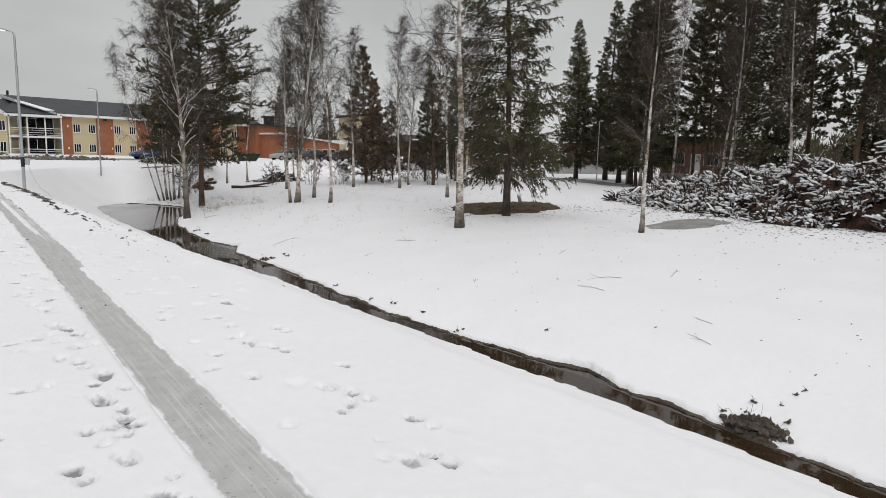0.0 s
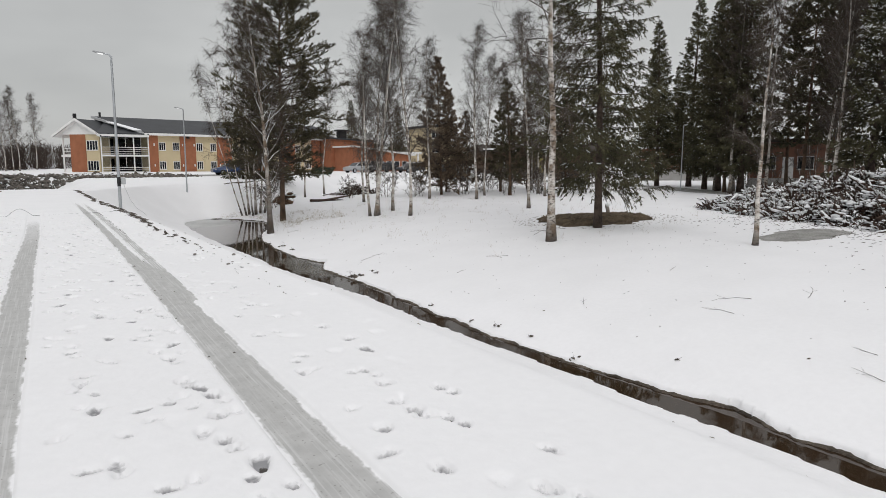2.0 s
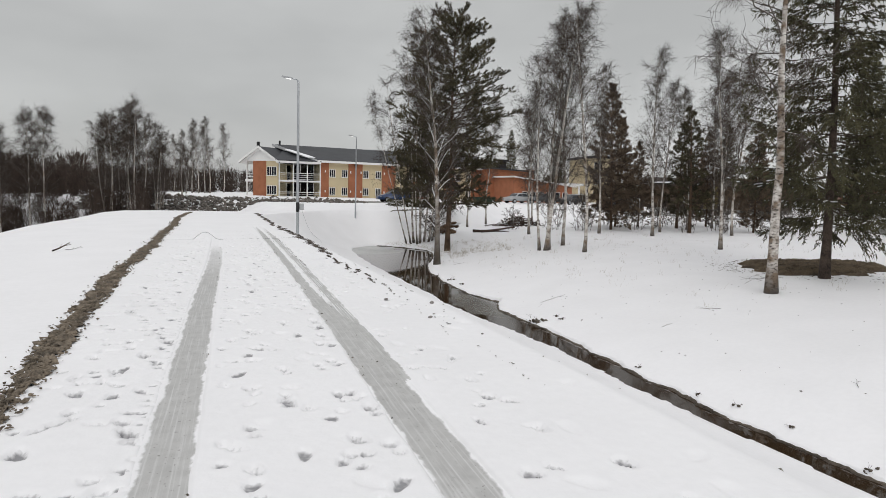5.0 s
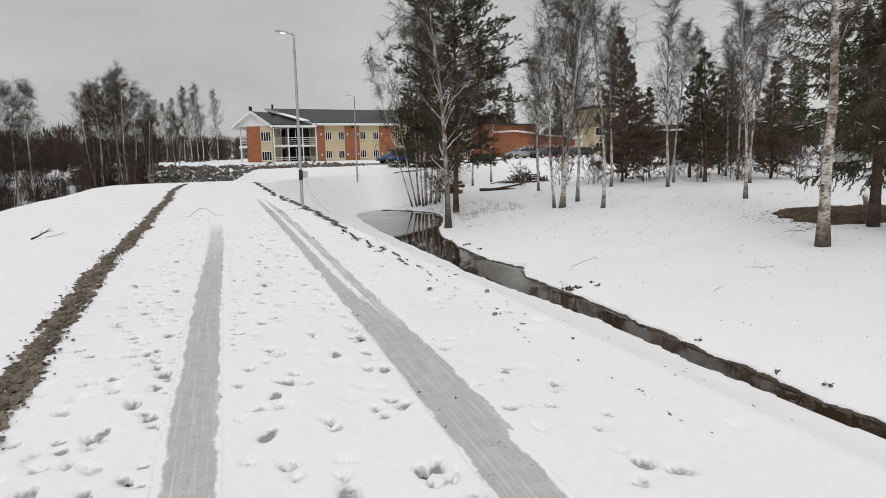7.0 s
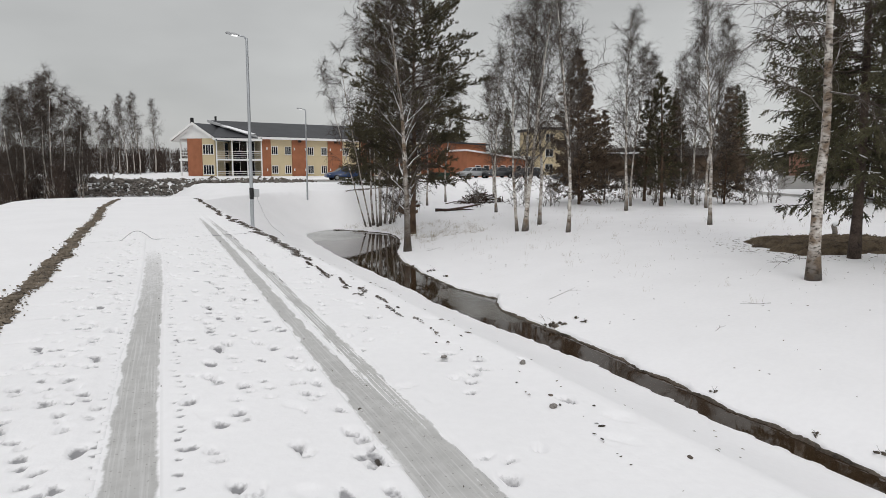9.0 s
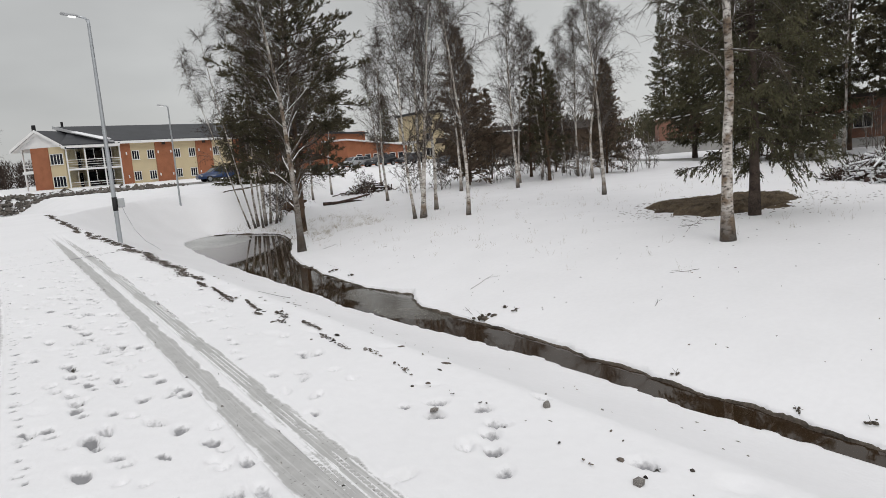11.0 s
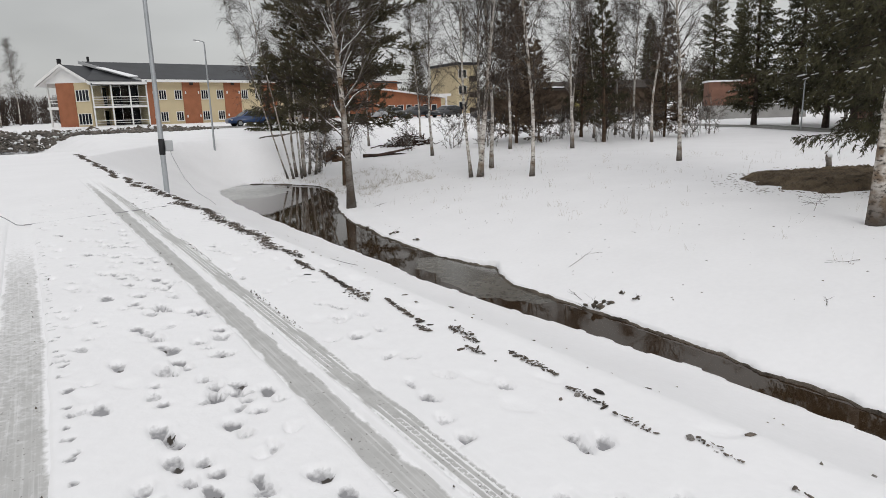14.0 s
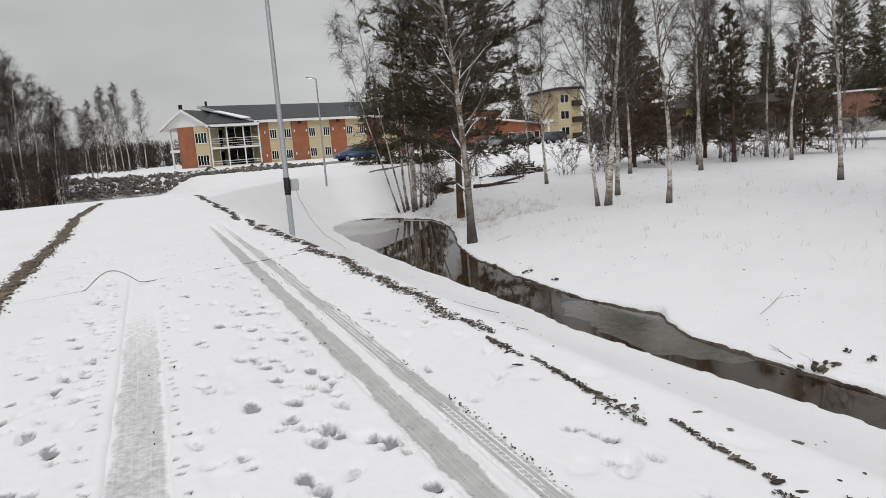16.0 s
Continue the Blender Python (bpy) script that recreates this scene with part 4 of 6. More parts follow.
# trees by the water and on the meadow
big_birch = plant(birch(11, 13.5, 0.155, 48, 0.13, 0.30, 10, (0.0, 0.0), thick=0.05, snow=1.6, apart=True, steepness=(0.6, 1.6), bend=0.13, twig_r=0.0052, bark=M_OLDBIRCH, label="birch at the pond with snow-lined limbs and dark base"), 13.2, 37.3)
plant(birch(12, 15.8, 0.10, 26, 0.25, 0.18, 7, twig_r=0.0052, stems=[(0, 0, 1, .085), (.35, .1, .92, .07), (-.45, .12, .95, .075), (-.15, -.35, .8, .06), (.55, -.3, .88, .065), (-.75, -.1, .75, .055), (.15, .45, .85, .06), (-1.0, .15, .7, .045), (.9, 0, .8, .05), (-.4, -.5, .9, .055)],
            label="clump of slender birch stems growing by the pond"), 16.6, 49.5)
pine_a = plant(pine(21, 15.4, 0.35, 0.2, 3.6, 0.03, 0.17, power=0.45, wide=1.15), 16.8, 44.6)
birch_a = plant(birch(13, 14.4, 0.13, 40, 0.2, 0.27, 7, (0.01, 0), steepness=(0.9, 2.0), twig_r=0.0052, stems=[(0, 0, 1, .13), (.3, .25, .93, .10), (-.25, .35, .8, .08)], label="twin-stemmed bare birch on the snowy meadow"), 20.2, 37.5, group="birches on the meadow")
birch_b = plant(birch(14, 13.6, 0.095, 42, 0.24, 0.25, 8, (0.03, 0), twig_r=0.0052), 21.1, 34.9, group="birches on the meadow")
birch_c = plant(birch(15, 13.8, 0.11, 44, 0.22, 0.25, 8, twig_r=0.0052), 33.1, 43.7, group="birches on the meadow")
birch_d = plant(birch(16, 12.4, 0.10, 42, 0.22, 0.27, 8, twig_r=0.0052), 28.6, 32.5, group="birches on the meadow")
birch_1 = plant(birch(17, 15.5, 0.165, 36, 0.30, 0.33, 12, (-0.035, 0.018), snow=1.0, apart=True, thick=0.020, twig_r=0.0052, sag=-0.03, bark=M_FLAKY, steepness=(0.1, 1.1), bend=0.26, label="large birch with flaking white bark beside the spruce"), 18.24, 19.9)
birch_2 = plant(birch(18, 8.6, 0.085, 24, 0.3, 0.24, 8, (0.035, 0), apart=True), 21.3, 13.27)
for proto, bx, by, turn, size in ((birch_b, 22.6, 39.5, 70, 1.05), (birch_c, 31.0, 47.5, 40, 0.95), (birch_b, 39.2, 42.0, 200, 1.0), (birch_d, 42.0, 45.8, 130, 1.05), (birch_b, 41.2, 49.0, 20, 0.9),
                                  (birch_c, 25.5, 49.0, 300, 0.85), (birch_b, 24.2, 58.0, 120, 0.85), (birch_b, 27.5, 61.0, 240, 0.9), (birch_d, 32.0, 60.0, 10, 0.9), (birch_b, 36.6, 47.0, 160, 0.9), (birch_c, 45.0, 50.0, 60, 0.9)):
    plant(proto, bx, by, turn, size, False)
spruce_1 = plant(spruce(31, 18.5, 4.2, 0.12, 0.45, 0.58, 1.0, 0.16, None, 1.1, 1.6, 1.4, label="tall spruce over a bare patch of needle litter"), 22.5, 21.3)
pine_b = plant(pine(22, 12.4, 0.29, 0.06, 3.0, 0.0, 0.10, power=0.95, needle=M_YOUNGPINE, wide=1.3, flat=1.6, label="dense dark brownish young pine among the birches"), 34.4, 50.6, group="pines among the birches")
pine_c = plant(pine(23, 10.2, 0.22, 0.15, 1.5, 0.03, power=0.8, wide=1.3, label="slender young pine with gappy branches"), 38.2, 45.4, group="pines among the birches")
for proto, bx, by, turn, size in ((pine_b, 44.2, 44.6, 80, 0.74), (pine_b, 37.0, 53.5, 140, 0.8), (pine_c, 50.5, 50.0, 60, 0.8), (pine_b, 55.0, 62.0, 20, 0.6), (pine_b, 49.0, 57.5, 310, 0.62), (pine_b, 39.8, 53.8, 30, 0.64), (pine_b, 46.4, 52.2, 70, 0.72), (pine_c, 41.5, 50.6, 150, 0.95)):
    plant(proto, bx, by, turn, size, False, "pines among the birches")

small_spruce = plant(spruce(35, 7.0, 2.1, 0.04, 0.12, 0.3, 1.6, 0.09, wide=1.8, label="small dense dark spruce by the car park"), 20.5, 64.2, group="spruces by the car park")
plant(small_spruce, 21.9, 63.1, 120, 1.02, False, "spruces by the car park")
plant(small_spruce, 23.3, 61.9, 250, 0.9, False, "spruces by the car park")

# leafless shrubs at the feet of the trees
shrub = birch(51, 2.9, 0.016, 8, 0.05, 0.5, 5, twig_r=0.0035, stems=[(0, 0, 1, .016), (.3, .1, .9, .014), (-.3, .2, .95, .014), (-.1, -.3, .8, .013), (.5, -.2, .8, .012), (-.5, -.1, .85, .012), (.2, .5, .9, .012)], thick=0.008, label="leafless brown shrub in the snow")
shrub.name = "shrub"
tagged(shrub, category="shrub")
plant(shrub, 38.5, 46.0, group="shrubs under the trees")
rng_s = np.random.default_rng(61)
for bx, by in ((36, 49.5), (41, 44.5), (43, 47.5), (44.5, 42.5), (46, 46), (39.5, 51), (42, 53), (47.5, 52.5), (50, 49.5), (34, 53.5), (31.5, 50.5), (29.5, 52), (48.5, 43.5), (45, 55), (52, 53), (38, 56), (26.5, 53.5), (54, 50), (17.5, 49.5), (18.4, 51.2)):
    plant(shrub, bx, by, rng_s.uniform(0, 360), rng_s.uniform(0.6, 1.15), False)
for bx, by, size in ((61.5, 37.5, 1.7), (63.0, 31.6, 1.6), (59.0, 33.4, 1.3)):
    plant(shrub, bx, by, rng_s.uniform(0, 360), size, False)

# the wood at the right and behind the houses
wood_a = plant(spruce(32, 19.5, 3.9, 0.10, 0.22, 0.45, 1.5, wide=2.3, flake=2.0), 61.0, 43.0, group="spruces of the wood")
wood_b = plant(spruce(33, 18.0, 3.4, 0.06, 0.85, 0.5, 1.5, wide=2.3, flake=3.2, label="spruce laden with snow"), 47.8, 20.5, group="spruces of the wood")
wood_c = plant(spruce(34, 20.0, 3.6, 0.10, 0.22, 0.4, 1.5, wide=2.3, flake=2.0, label="tall dark spruce of the wood"), 52.8, 32.4, group="spruces of the wood")
wood_d = plant(pine(24, 19.0, 0.18, 0.22, 3.0, 0.02, 0.15, wide=2.2, label="tall dark pine of the wood"), 56.0, 27.0, group="pines of the wood")
rng_w = np.random.default_rng(8)
for proto, bx, by, size in ((wood_a, 91.0, 70.0, 1.0), (wood_a, 93.5, 67.5, 0.85), (wood_a, 57.4, 38.8, 0.93), (wood_a, 60.2, 46.4, 0.92), (wood_a, 54.6, 35.6, 0.95), (wood_d, 52.4, 33.6, 0.9), (wood_d, 66, 31, 0.95), (wood_d, 53.4, 27.6, 1.0), (wood_d, 61.5, 33.0, 1.0), (wood_d, 58, 23, 1.05), (wood_b, 54, 15.5, 0.9), 
                            (wood_d, 52, 19.0, 1.1), (wood_d, 44.5, 13.6, 1.1), (wood_d, 50, 12.0, 1.1), (wood_d, 47, 8.5, 1.1), (wood_b, 50, 5, 1.05), (wood_c, 45, 2, 1.1),
                            (wood_a, 52, -3, 1.1), (wood_c, 90, 81, 0.75), (wood_a, 97, 70, 0.7), (wood_a, 62, 5, 1.2),
                            (wood_c, 100, 88, 0.8), (wood_a, 92, 95, 0.8), (wood_c, 60, 118, 0.7), (wood_a, 72, 120, 0.7)):
    plant(proto, bx, by, rng_w.uniform(0, 360), size * rng_w.uniform(0.95, 1.05), False)
for proto, bx, by, size in ((birch_c, 46, 22.0, 1.1), (birch_b, 49.5, 24.0, 1.2), (birch_b, 43, 11.5, 1.15), (birch_c, 44, 9.5, 1.1), (birch_b, 52.5, 30.0, 1.25), (birch_c, 51.5, 32.5, 1.2), (birch_b, 41, 16.0, 1.0), (birch_c, 55.5, 36.5, 1.15), (birch_b, 54.5, 34.0, 1.2), (birch_c, 47.5, 12.5, 1.25), (birch_d, 48.5, 9.8, 1.3), (birch_c, 46.5, 6.0, 1.3), (birch_d, 52.0, 24.5, 1.3)):
    plant(proto, bx, by, rng_w.uniform(0, 360), size, False)

# trees on the river side
left_a = plant(birch(41, 11.5, 0.10, 40, 0.14, 0.30, 9, stems=[(0, 0, 1, .10), (.5, .2, .9, .08), (-.4, .3, .95, .08)], steepness=(0.6, 1.6), twig_r=0.0045, label="bare brown birch on the river bank"), -3.5, 66.5, size=0.86, group="trees on the river bank")
left_b = plant(birch(42, 10.8, 0.09, 40, 0.18, 0.27, 9, twig_r=0.006, label="bare brown birch on the river bank"), -10.2, 65.5, group="trees on the river bank")
for proto, bx, by, size in ((left_a, -5.4, 66.0, 0.75), (left_b, -11.4, 66.6, 1.0), (left_a, -4.3, 68.8, 0.84), (left_a, -2.0, 69.5, 0.72), (left_b, -6.4, 71, 0.85), (left_a, -1.5, 74, 0.55), (left_a, 0.3, 78, 0.5), (left_b, -14, 70, 0.9), (left_a, -17, 74, 0.8), (left_b, -12, 60, 0.7), (left_a, -21, 80, 0.9),
                            (birch_b, 3.0, 128, 0.95), (birch_b, 5.0, 130, 1.0), (birch_c, 7.5, 131, 0.9), (birch_b, 1.0, 127, 0.8), (birch_c, -1.0, 133, 0.75), (birch_b, 4.2, 132, 0.9), (birch_c, 2.0, 131, 0.85)):
    plant(proto, bx, by, rng_w.uniform(0, 360), size, False, "trees on the river bank")


def far_wood(name, spots, seed, tall, material, label, fine=1.0, wide=1.0, n=150):
    """Many thin upright shoots in clumps, far off, as one mass."""
    rng = np.random.default_rng(seed)
    pos, way, ln = [], [], []
    for x, y, h in spots:
        base = np.array([x, y, float(land(x, y)) - 0.2])
        u = rng.uniform(0.0, 0.9, n)
        r = (0.25 + 0.9 * np.sin(np.pi * (0.15 + 0.8 * u))) * h * 0.17
        a = rng.uniform(0, 2 * np.pi, n)
        pos.append(base + np.stack([r * np.cos(a) * rng.random(n), r * np.sin(a) * rng.random(n), u * h * 0.8], -1))
        way.append(np.stack([0.35 * np.cos(a), 0.35 * np.sin(a), np.ones(n)], -1) + rng.normal(0, 0.2, (n, 3)))
        ln.append(h * rng.uniform(0.12, 0.3, n) * fine)
    pos, way, ln = np.concatenate(pos), np.concatenate(way), np.concatenate(ln)
    return put(name, mesh_np(name, *blades(pos, way, ln, (0.12 + 0.22 * rng.random(len(ln))) * wide, rng), material), label=label, category="woods", kind="stuff")


spots = [(rng_w.uniform(-90, 16), rng_w.uniform(135, 160), rng_w.uniform(4.5, 7.0)) for _ in range(380)]
spots += [(rng_w.uniform(-75, -9), rng_w.uniform(80, 112), rng_w.uniform(4.2, 6.4)) for _ in range(380)]
far_wood("far_woods", spots, 3, 8, M_TWIG, "dark brown leafless wood along the far river bank", 0.5, 0.32, 300)
spots = [(rng_w.uniform(-42, -2.5), rng_w.uniform(62, 80), rng_w.uniform(2.4, 4.4)) for _ in range(190)]
far_wood("thicket", spots, 6, 8, M_TWIG, "dense brown leafless thicket behind the road's crest", 0.45, 0.16, 560)
spots = [(rng_w.uniform(20, 190), rng_w.uniform(135, 190), rng_w.uniform(5, 8.5)) for _ in range(280)] + [(rng_w.uniform(105, 170), rng_w.uniform(-20, 130), rng_w.uniform(5, 9)) for _ in range(280)]
far_wood("far_conifers", spots, 4, 12, M_PINE, "dark conifers far behind the houses", 0.55)

# ---- lamp posts ----
def lamp_post(x, y, height, arm_az, with_box, label):
    top = empty("street_lamp", pose(*at(x, y)), label, "street lamp")
    v, f = limb([(0, 0, -0.3), (0, 0, 0.0), (0, 0, 1.1), (0, 0, height * 0.6), (0, 0, height - 0.12), (0, 0, height)], [0.058, 0.058, 0.056, 0.047, 0.038, 0.036], 14)
    put("pole", mesh_np("pole", v, f, M_METAL, True), top)
    c, s = math.cos(arm_az), math.sin(arm_az)
    v, f = limb([(0, 0, height - 0.08), (0.06 * c, 0.06 * s, height + 0.03), (0.32 * c, 0.32 * s, height + 0.08)], [0.03, 0.028, 0.026], 8)
    put("arm", mesh_np("arm", v, f, M_METAL, True), top)
    bm = box(-0.19, -0.08, -0.03, 0.19, 0.08, 0.03, 0.022)
    head = part("lamp_head", bm, M_GREYPLASTIC, top, "flat grey lamp head")
    head.matrix_basis = pose(0.42 * c, 0.42 * s, height + 0.09, 0, -6, math.degrees(arm_az))
    lens = part("lens", box(-0.16, -0.065, -0.012, 0.02, 0.065, 0.012, 0.006), M_LENS, head, "pale lamp glass")
    lens.matrix_basis = pose(0, 0, -0.043)
    return top


M_LENS = mat("lamp_glass", (0.7, 0.72, 0.74), 0.2, 0.03, 4.0, 30.0, 0.0, spec=0.5)
M_LENS.node_tree.nodes["Principled BSDF"].inputs["Emission Color"].default_value = (1, 0.98, 0.95, 1)
M_LENS.node_tree.nodes["Principled BSDF"].inputs["Emission Strength"].default_value = 0.6
lamp_1 = lamp_post(4.27, 29.2, 5.75, math.pi, True, "galvanised street lamp with a cable box on its pole")
lamp_2 = lamp_post(12.6, 53.2, 6.15, math.pi, False, "slim grey street lamp by the car park")

# ---- buildings ----
def glass_material():
    m = bpy.data.materials.new("window_glass")
    m.use_nodes = True
    b = m.node_tree.nodes["Principled BSDF"]
    b.inputs["Base Color"].default_value = (0.018, 0.021, 0.026, 1)
    b.inputs["Roughness"].default_value = 0.08
    return m


M_GLASS = glass_material()
M_TINT = glass_material()
M_TINT.name = "balcony_glass"
M_TINT.node_tree.nodes["Principled BSDF"].inputs["Transmission Weight"].default_value = 1.0
M_TINT.node_tree.nodes["Principled BSDF"].inputs["Base Color"].default_value = (0.75, 0.78, 0.8, 1)
M_TINT.node_tree.nodes["Principled BSDF"].inputs["IOR"].default_value = 1.1


def window_unit(parent, x, z, w, h, y=0.0, lights=3, name="window"):
    """A white-framed window standing in the wall's face, with its panes and sill."""
    bm = bmesh.new()
    f = 0.055
    for a in (box(0, -0.05, 0, w, 0.05, f, bm=bm), box(0, -0.05, h - f, w, 0.05, h, bm=bm)):
        pass
    for k in range(lights + 1):
        c = k * (w - f) / lights
        box(c, -0.05, f, c + f, 0.05, h - f, bm=bm)
    win = part(name, bm, M_WHITE, parent, "white-framed window")
    win.matrix_basis = pose(x, y - 0.02, z)
    for k in range(lights):
        c = k * (w - f) / lights + f
        part("pane", box(c + 0.004, -0.012, f + 0.004, c + (w - f) / lights - f - 0.004, 0.012, h - f - 0.004), M_GLASS, win)
    part("sill", box(-0.05, -0.12, -0.04, w + 0.05, -0.052, 0.0), M_WHITE, win)
    return win


def gable_roof(x0, x1, y0, y1, z, rise, over, thick, mat_, parent, name="roof", ridge_out=0.0):
    """A roof with its ridge along x over the box; a real slab with overhang."""
    bm = bmesh.new()
    ym = (y0 + y1) / 2
    prof = [(y0 - over, z - over * rise / (ym - y0)), (ym, z + rise), (y1 + over, z - over * rise / (ym - y0))]
    rows = []
    for x in (x0 - over, x1 + over):
        out = [0.0, ridge_out if x < x0 else 0.0, 0.0]
        up = [bm.verts.new((x - o, a, b + thick)) for (a, b), o in zip(prof, out)]
        lo = [bm.verts.new((x - o, a, b)) for (a, b), o in zip(prof, out)]
        rows.append((up, lo))
    (u0, l0), (u1, l1) = rows
    for k in range(2):
        bm.faces.new((u0[k], u0[k + 1], u1[k + 1], u1[k]))
        bm.faces.new((l0[k], l1[k], l1[k + 1], l0[k + 1]))
        bm.faces.new((u0[k], l0[k], l0[k + 1], u0[k + 1]))
        bm.faces.new((u1[k], u1[k + 1], l1[k + 1], l1[k]))
    for k in (0, 2):
        bm.faces.new((u0[k], u1[k], l1[k], l0[k]))
    bmesh.ops.recalc_face_normals(bm, faces=bm.faces)
    return part(name, bm, mat_, parent)


def prism(points, y0, y1, bm=None):
    """A polygon in x and z drawn out along y."""
    bm = bm or bmesh.new()
    a = [bm.verts.new((x, y0, z)) for x, z in points]
    b = [bm.verts.new((x, y1, z)) for x, z in points]
    bm.faces.new(a)
    bm.faces.new(b[::-1])
    for k in range(len(points)):
        j = (k + 1) % len(points)
        bm.faces.new((a[k], b[k], b[j], a[j]))
    bmesh.ops.recalc_face_normals(bm, faces=bm.faces)
    return bm


HX, HY, HZ = 19.1, 100.0, 0.1
house = empty("apartment_building", pose(HX, HY, HZ, 0, 0, 8), "two-storey building in yellow render and orange brick under a dark roof", "building")
part("wall", box(0, 0, -0.6, 27.8, 12, 5.7), M_RENDER_Y, house, "pale yellow rendered wall")
part("plinth", box(1.3, -0.03, -0.6, 27.8, 0.0, 0.28), M_CONCRETE, house)
piers = [(0.0, 1.3), (4.4, 6.65), (9.9, 12.2), (15.4, 17.6), (20.8, 23.0), (26.2, 27.8)]
for a, b in piers:
    part("pier", box(a, -0.14, -0.6, b, 0.0, 5.66, 0.01), M_BRICK_O, house, "orange brick pier")
for (a, b), (c, d) in zip(piers, piers[1:]):
    for zz in (0.62, 3.25):
        window_unit(house, b + 0.12, zz, 0.92, 1.15)
        window_unit(house, c - 1.05, zz, 0.92, 1.15)
for a, b in piers[:5]:
    for zz in (1.0, 3.9):
        lamp = part("wall_lamp", box(a + (b - a) / 2 - 0.9 * (b - a > 2), -0.30, zz, a + (b - a) / 2 - 0.9 * (b - a > 2) + 0.14, -0.142, zz + 0.34, 0.03), M_WHITE, house)
        if b - a > 2:
            part("wall_lamp", box(b - 0.35, -0.30, zz, b - 0.21, -0.142, zz + 0.34, 0.03), M_WHITE, house)
    if b - a > 2:
        part("vent_box", box((a + b) / 2 - 0.2, -0.35, 5.0, (a + b) / 2 + 0.2, -0.142, 5.62, 0.03), M_DARKWALL, house)
gable_roof(0.0, 30, 0, 12, 5.75, 2.05, 0.7, 0.18, M_ROOF, house, ridge_out=4.6)
part("fascia", box(-0.7, -0.86, 5.30, 30.7, -0.72, 5.62, 0.01), M_WHITE, house, "white fascia and gutter")
part("soffit", box(-0.5, -0.70, 5.45, 27.8, -0.002, 5.55), M_WHITE, house)
part("verge_board", box(-0.86, -0.7, 5.2, -0.72, 0.5, 5.6), M_WHITE, house)
# the sloping white verge of the main roof at its near end
bm = bmesh.new()
a = [bm.verts.new(v) for v in ((-0.74, -0.7, 5.40), (-5.34, 6.0, 7.70), (-5.34, 6.0, 8.05), (-0.74, -0.7, 5.72))]
b = [bm.verts.new(v.co + Vector((-0.12, 0, 0))) for v in a]
bm.faces.new(a)
bm.faces.new(b[::-1])
for k in range(4):
    bm.faces.new((a[k], b[k], b[(k + 1) % 4], a[(k + 1) % 4]))
bmesh.ops.recalc_face_normals(bm, faces=bm.faces)
part("verge_board", bm, M_GREYPLASTIC, house)
for cx, cy, s_, hh in ((-7.4, 7.0, 0.4, 8.3), (-4.3, 6.3, 0.25, 8.6)):
    part("chimney", box(cx, cy, 7.0, cx + s_, cy + s_, hh, 0.03), M_BLACK, house, "black roof flue")
part("antenna", box(13.6, 1.0, 6.2, 13.66, 1.06, 7.2), M_METAL, house)
bm = bmesh.new()
a = [bm.verts.new(v) for v in ((-1.9, -0.1, 5.93), (-4.3, 3.3, 7.09), (-3.5, 3.3, 7.09), (-0.75, 0.0, 5.96))]
g = bmesh.ops.extrude_face_region(bm, geom=[bm.faces.new(a)])
bmesh.ops.translate(bm, vec=(0, 0, 0.09), verts=[e for e in g["geom"] if isinstance(e, bmesh.types.BMVert)])
bmesh.ops.recalc_face_normals(bm, faces=bm.faces)
part("snow_on_roof", bm, M_SNOWCAP, house, "patch of snow on the roof")

# the wing with the gable and the balconies, turned by 45 degrees
wing = empty("gabled_wing", pose(13.0, 100.0, HZ, 0, 0, 45), "gabled wing in yellow render and orange brick with white gable", "building")
# along its x: the balcony side (12 m), along its y: the gable side (6.6 m), seen from outside at x=0 and y=0
GW, BL = 5.6, 6.6
part("wall", box(2.2, 2.4, -0.6, BL + 4, GW, 5.3), M_RENDER_Y, wing)
part("gable_wall", box(0.0, 0.0, -0.6, 2.2, 2.0, 5.3), M_RENDER_Y, wing, "yellow rendered corner")
part("gable_pier", box(-0.1, 2.0, -0.6, 2.2, 4.3, 5.3, 0.01), M_BRICK_O, wing, "orange brick pier")
for zz in (0.5, 3.2):
    w_ = window_unit(wing, 0, zz, 1.7, 1.3, 0.0, 4)
    w_.matrix_basis = pose(-0.02, 1.86, zz, 0, 0, -90)
part("porch_slab", box(0.2, 4.3, 2.3, 2.2, GW + 0.4, 2.6), M_WHITE, wing)
for px_, py_ in ((0.3, 5.7), (2.0, 5.7)):
    part("porch_post", box(px_, py_, -0.6, px_ + 0.16, py_ + 0.16, 5.3), M_WHITE, wing)
for zz in (2.6, 3.0, 3.4):
    part("porch_rail", box(0.3, GW + 0.1, zz, 2.0, GW + 0.16, zz + 0.06), M_WHITE, wing)
    part("porch_rail", box(0.25, 4.3, zz, 0.31, GW + 0.1, zz + 0.06), M_WHITE, wing)
# roof of the wing: ridge along x
gable_roof(0.02, BL, 0.02, GW - 0.02, 5.36, 1.75, 0.72, 0.03, M_WHITE, wing, "soffit")
gable_roof(0.0, BL + 6, 0, GW, 5.45, 1.75, 0.75, 0.16, M_ROOF, wing)
bm = bmesh.new()
tri = [bm.verts.new(v) for v in ((-0.06, -0.5, 5.3), (-0.06, GW + 0.5, 5.3), (-0.06, GW / 2, 7.15))]
tri2 = [bm.verts.new(v.co + Vector((0.2, 0, 0))) for v in tri]
bm.faces.new(tri)
bm.faces.new(tri2[::-1])
for k in range(3):
    bm.faces.new((tri[k], tri2[k], tri2[(k + 1) % 3], tri[(k + 1) % 3]))
bmesh.ops.recalc_face_normals(bm, faces=bm.faces)
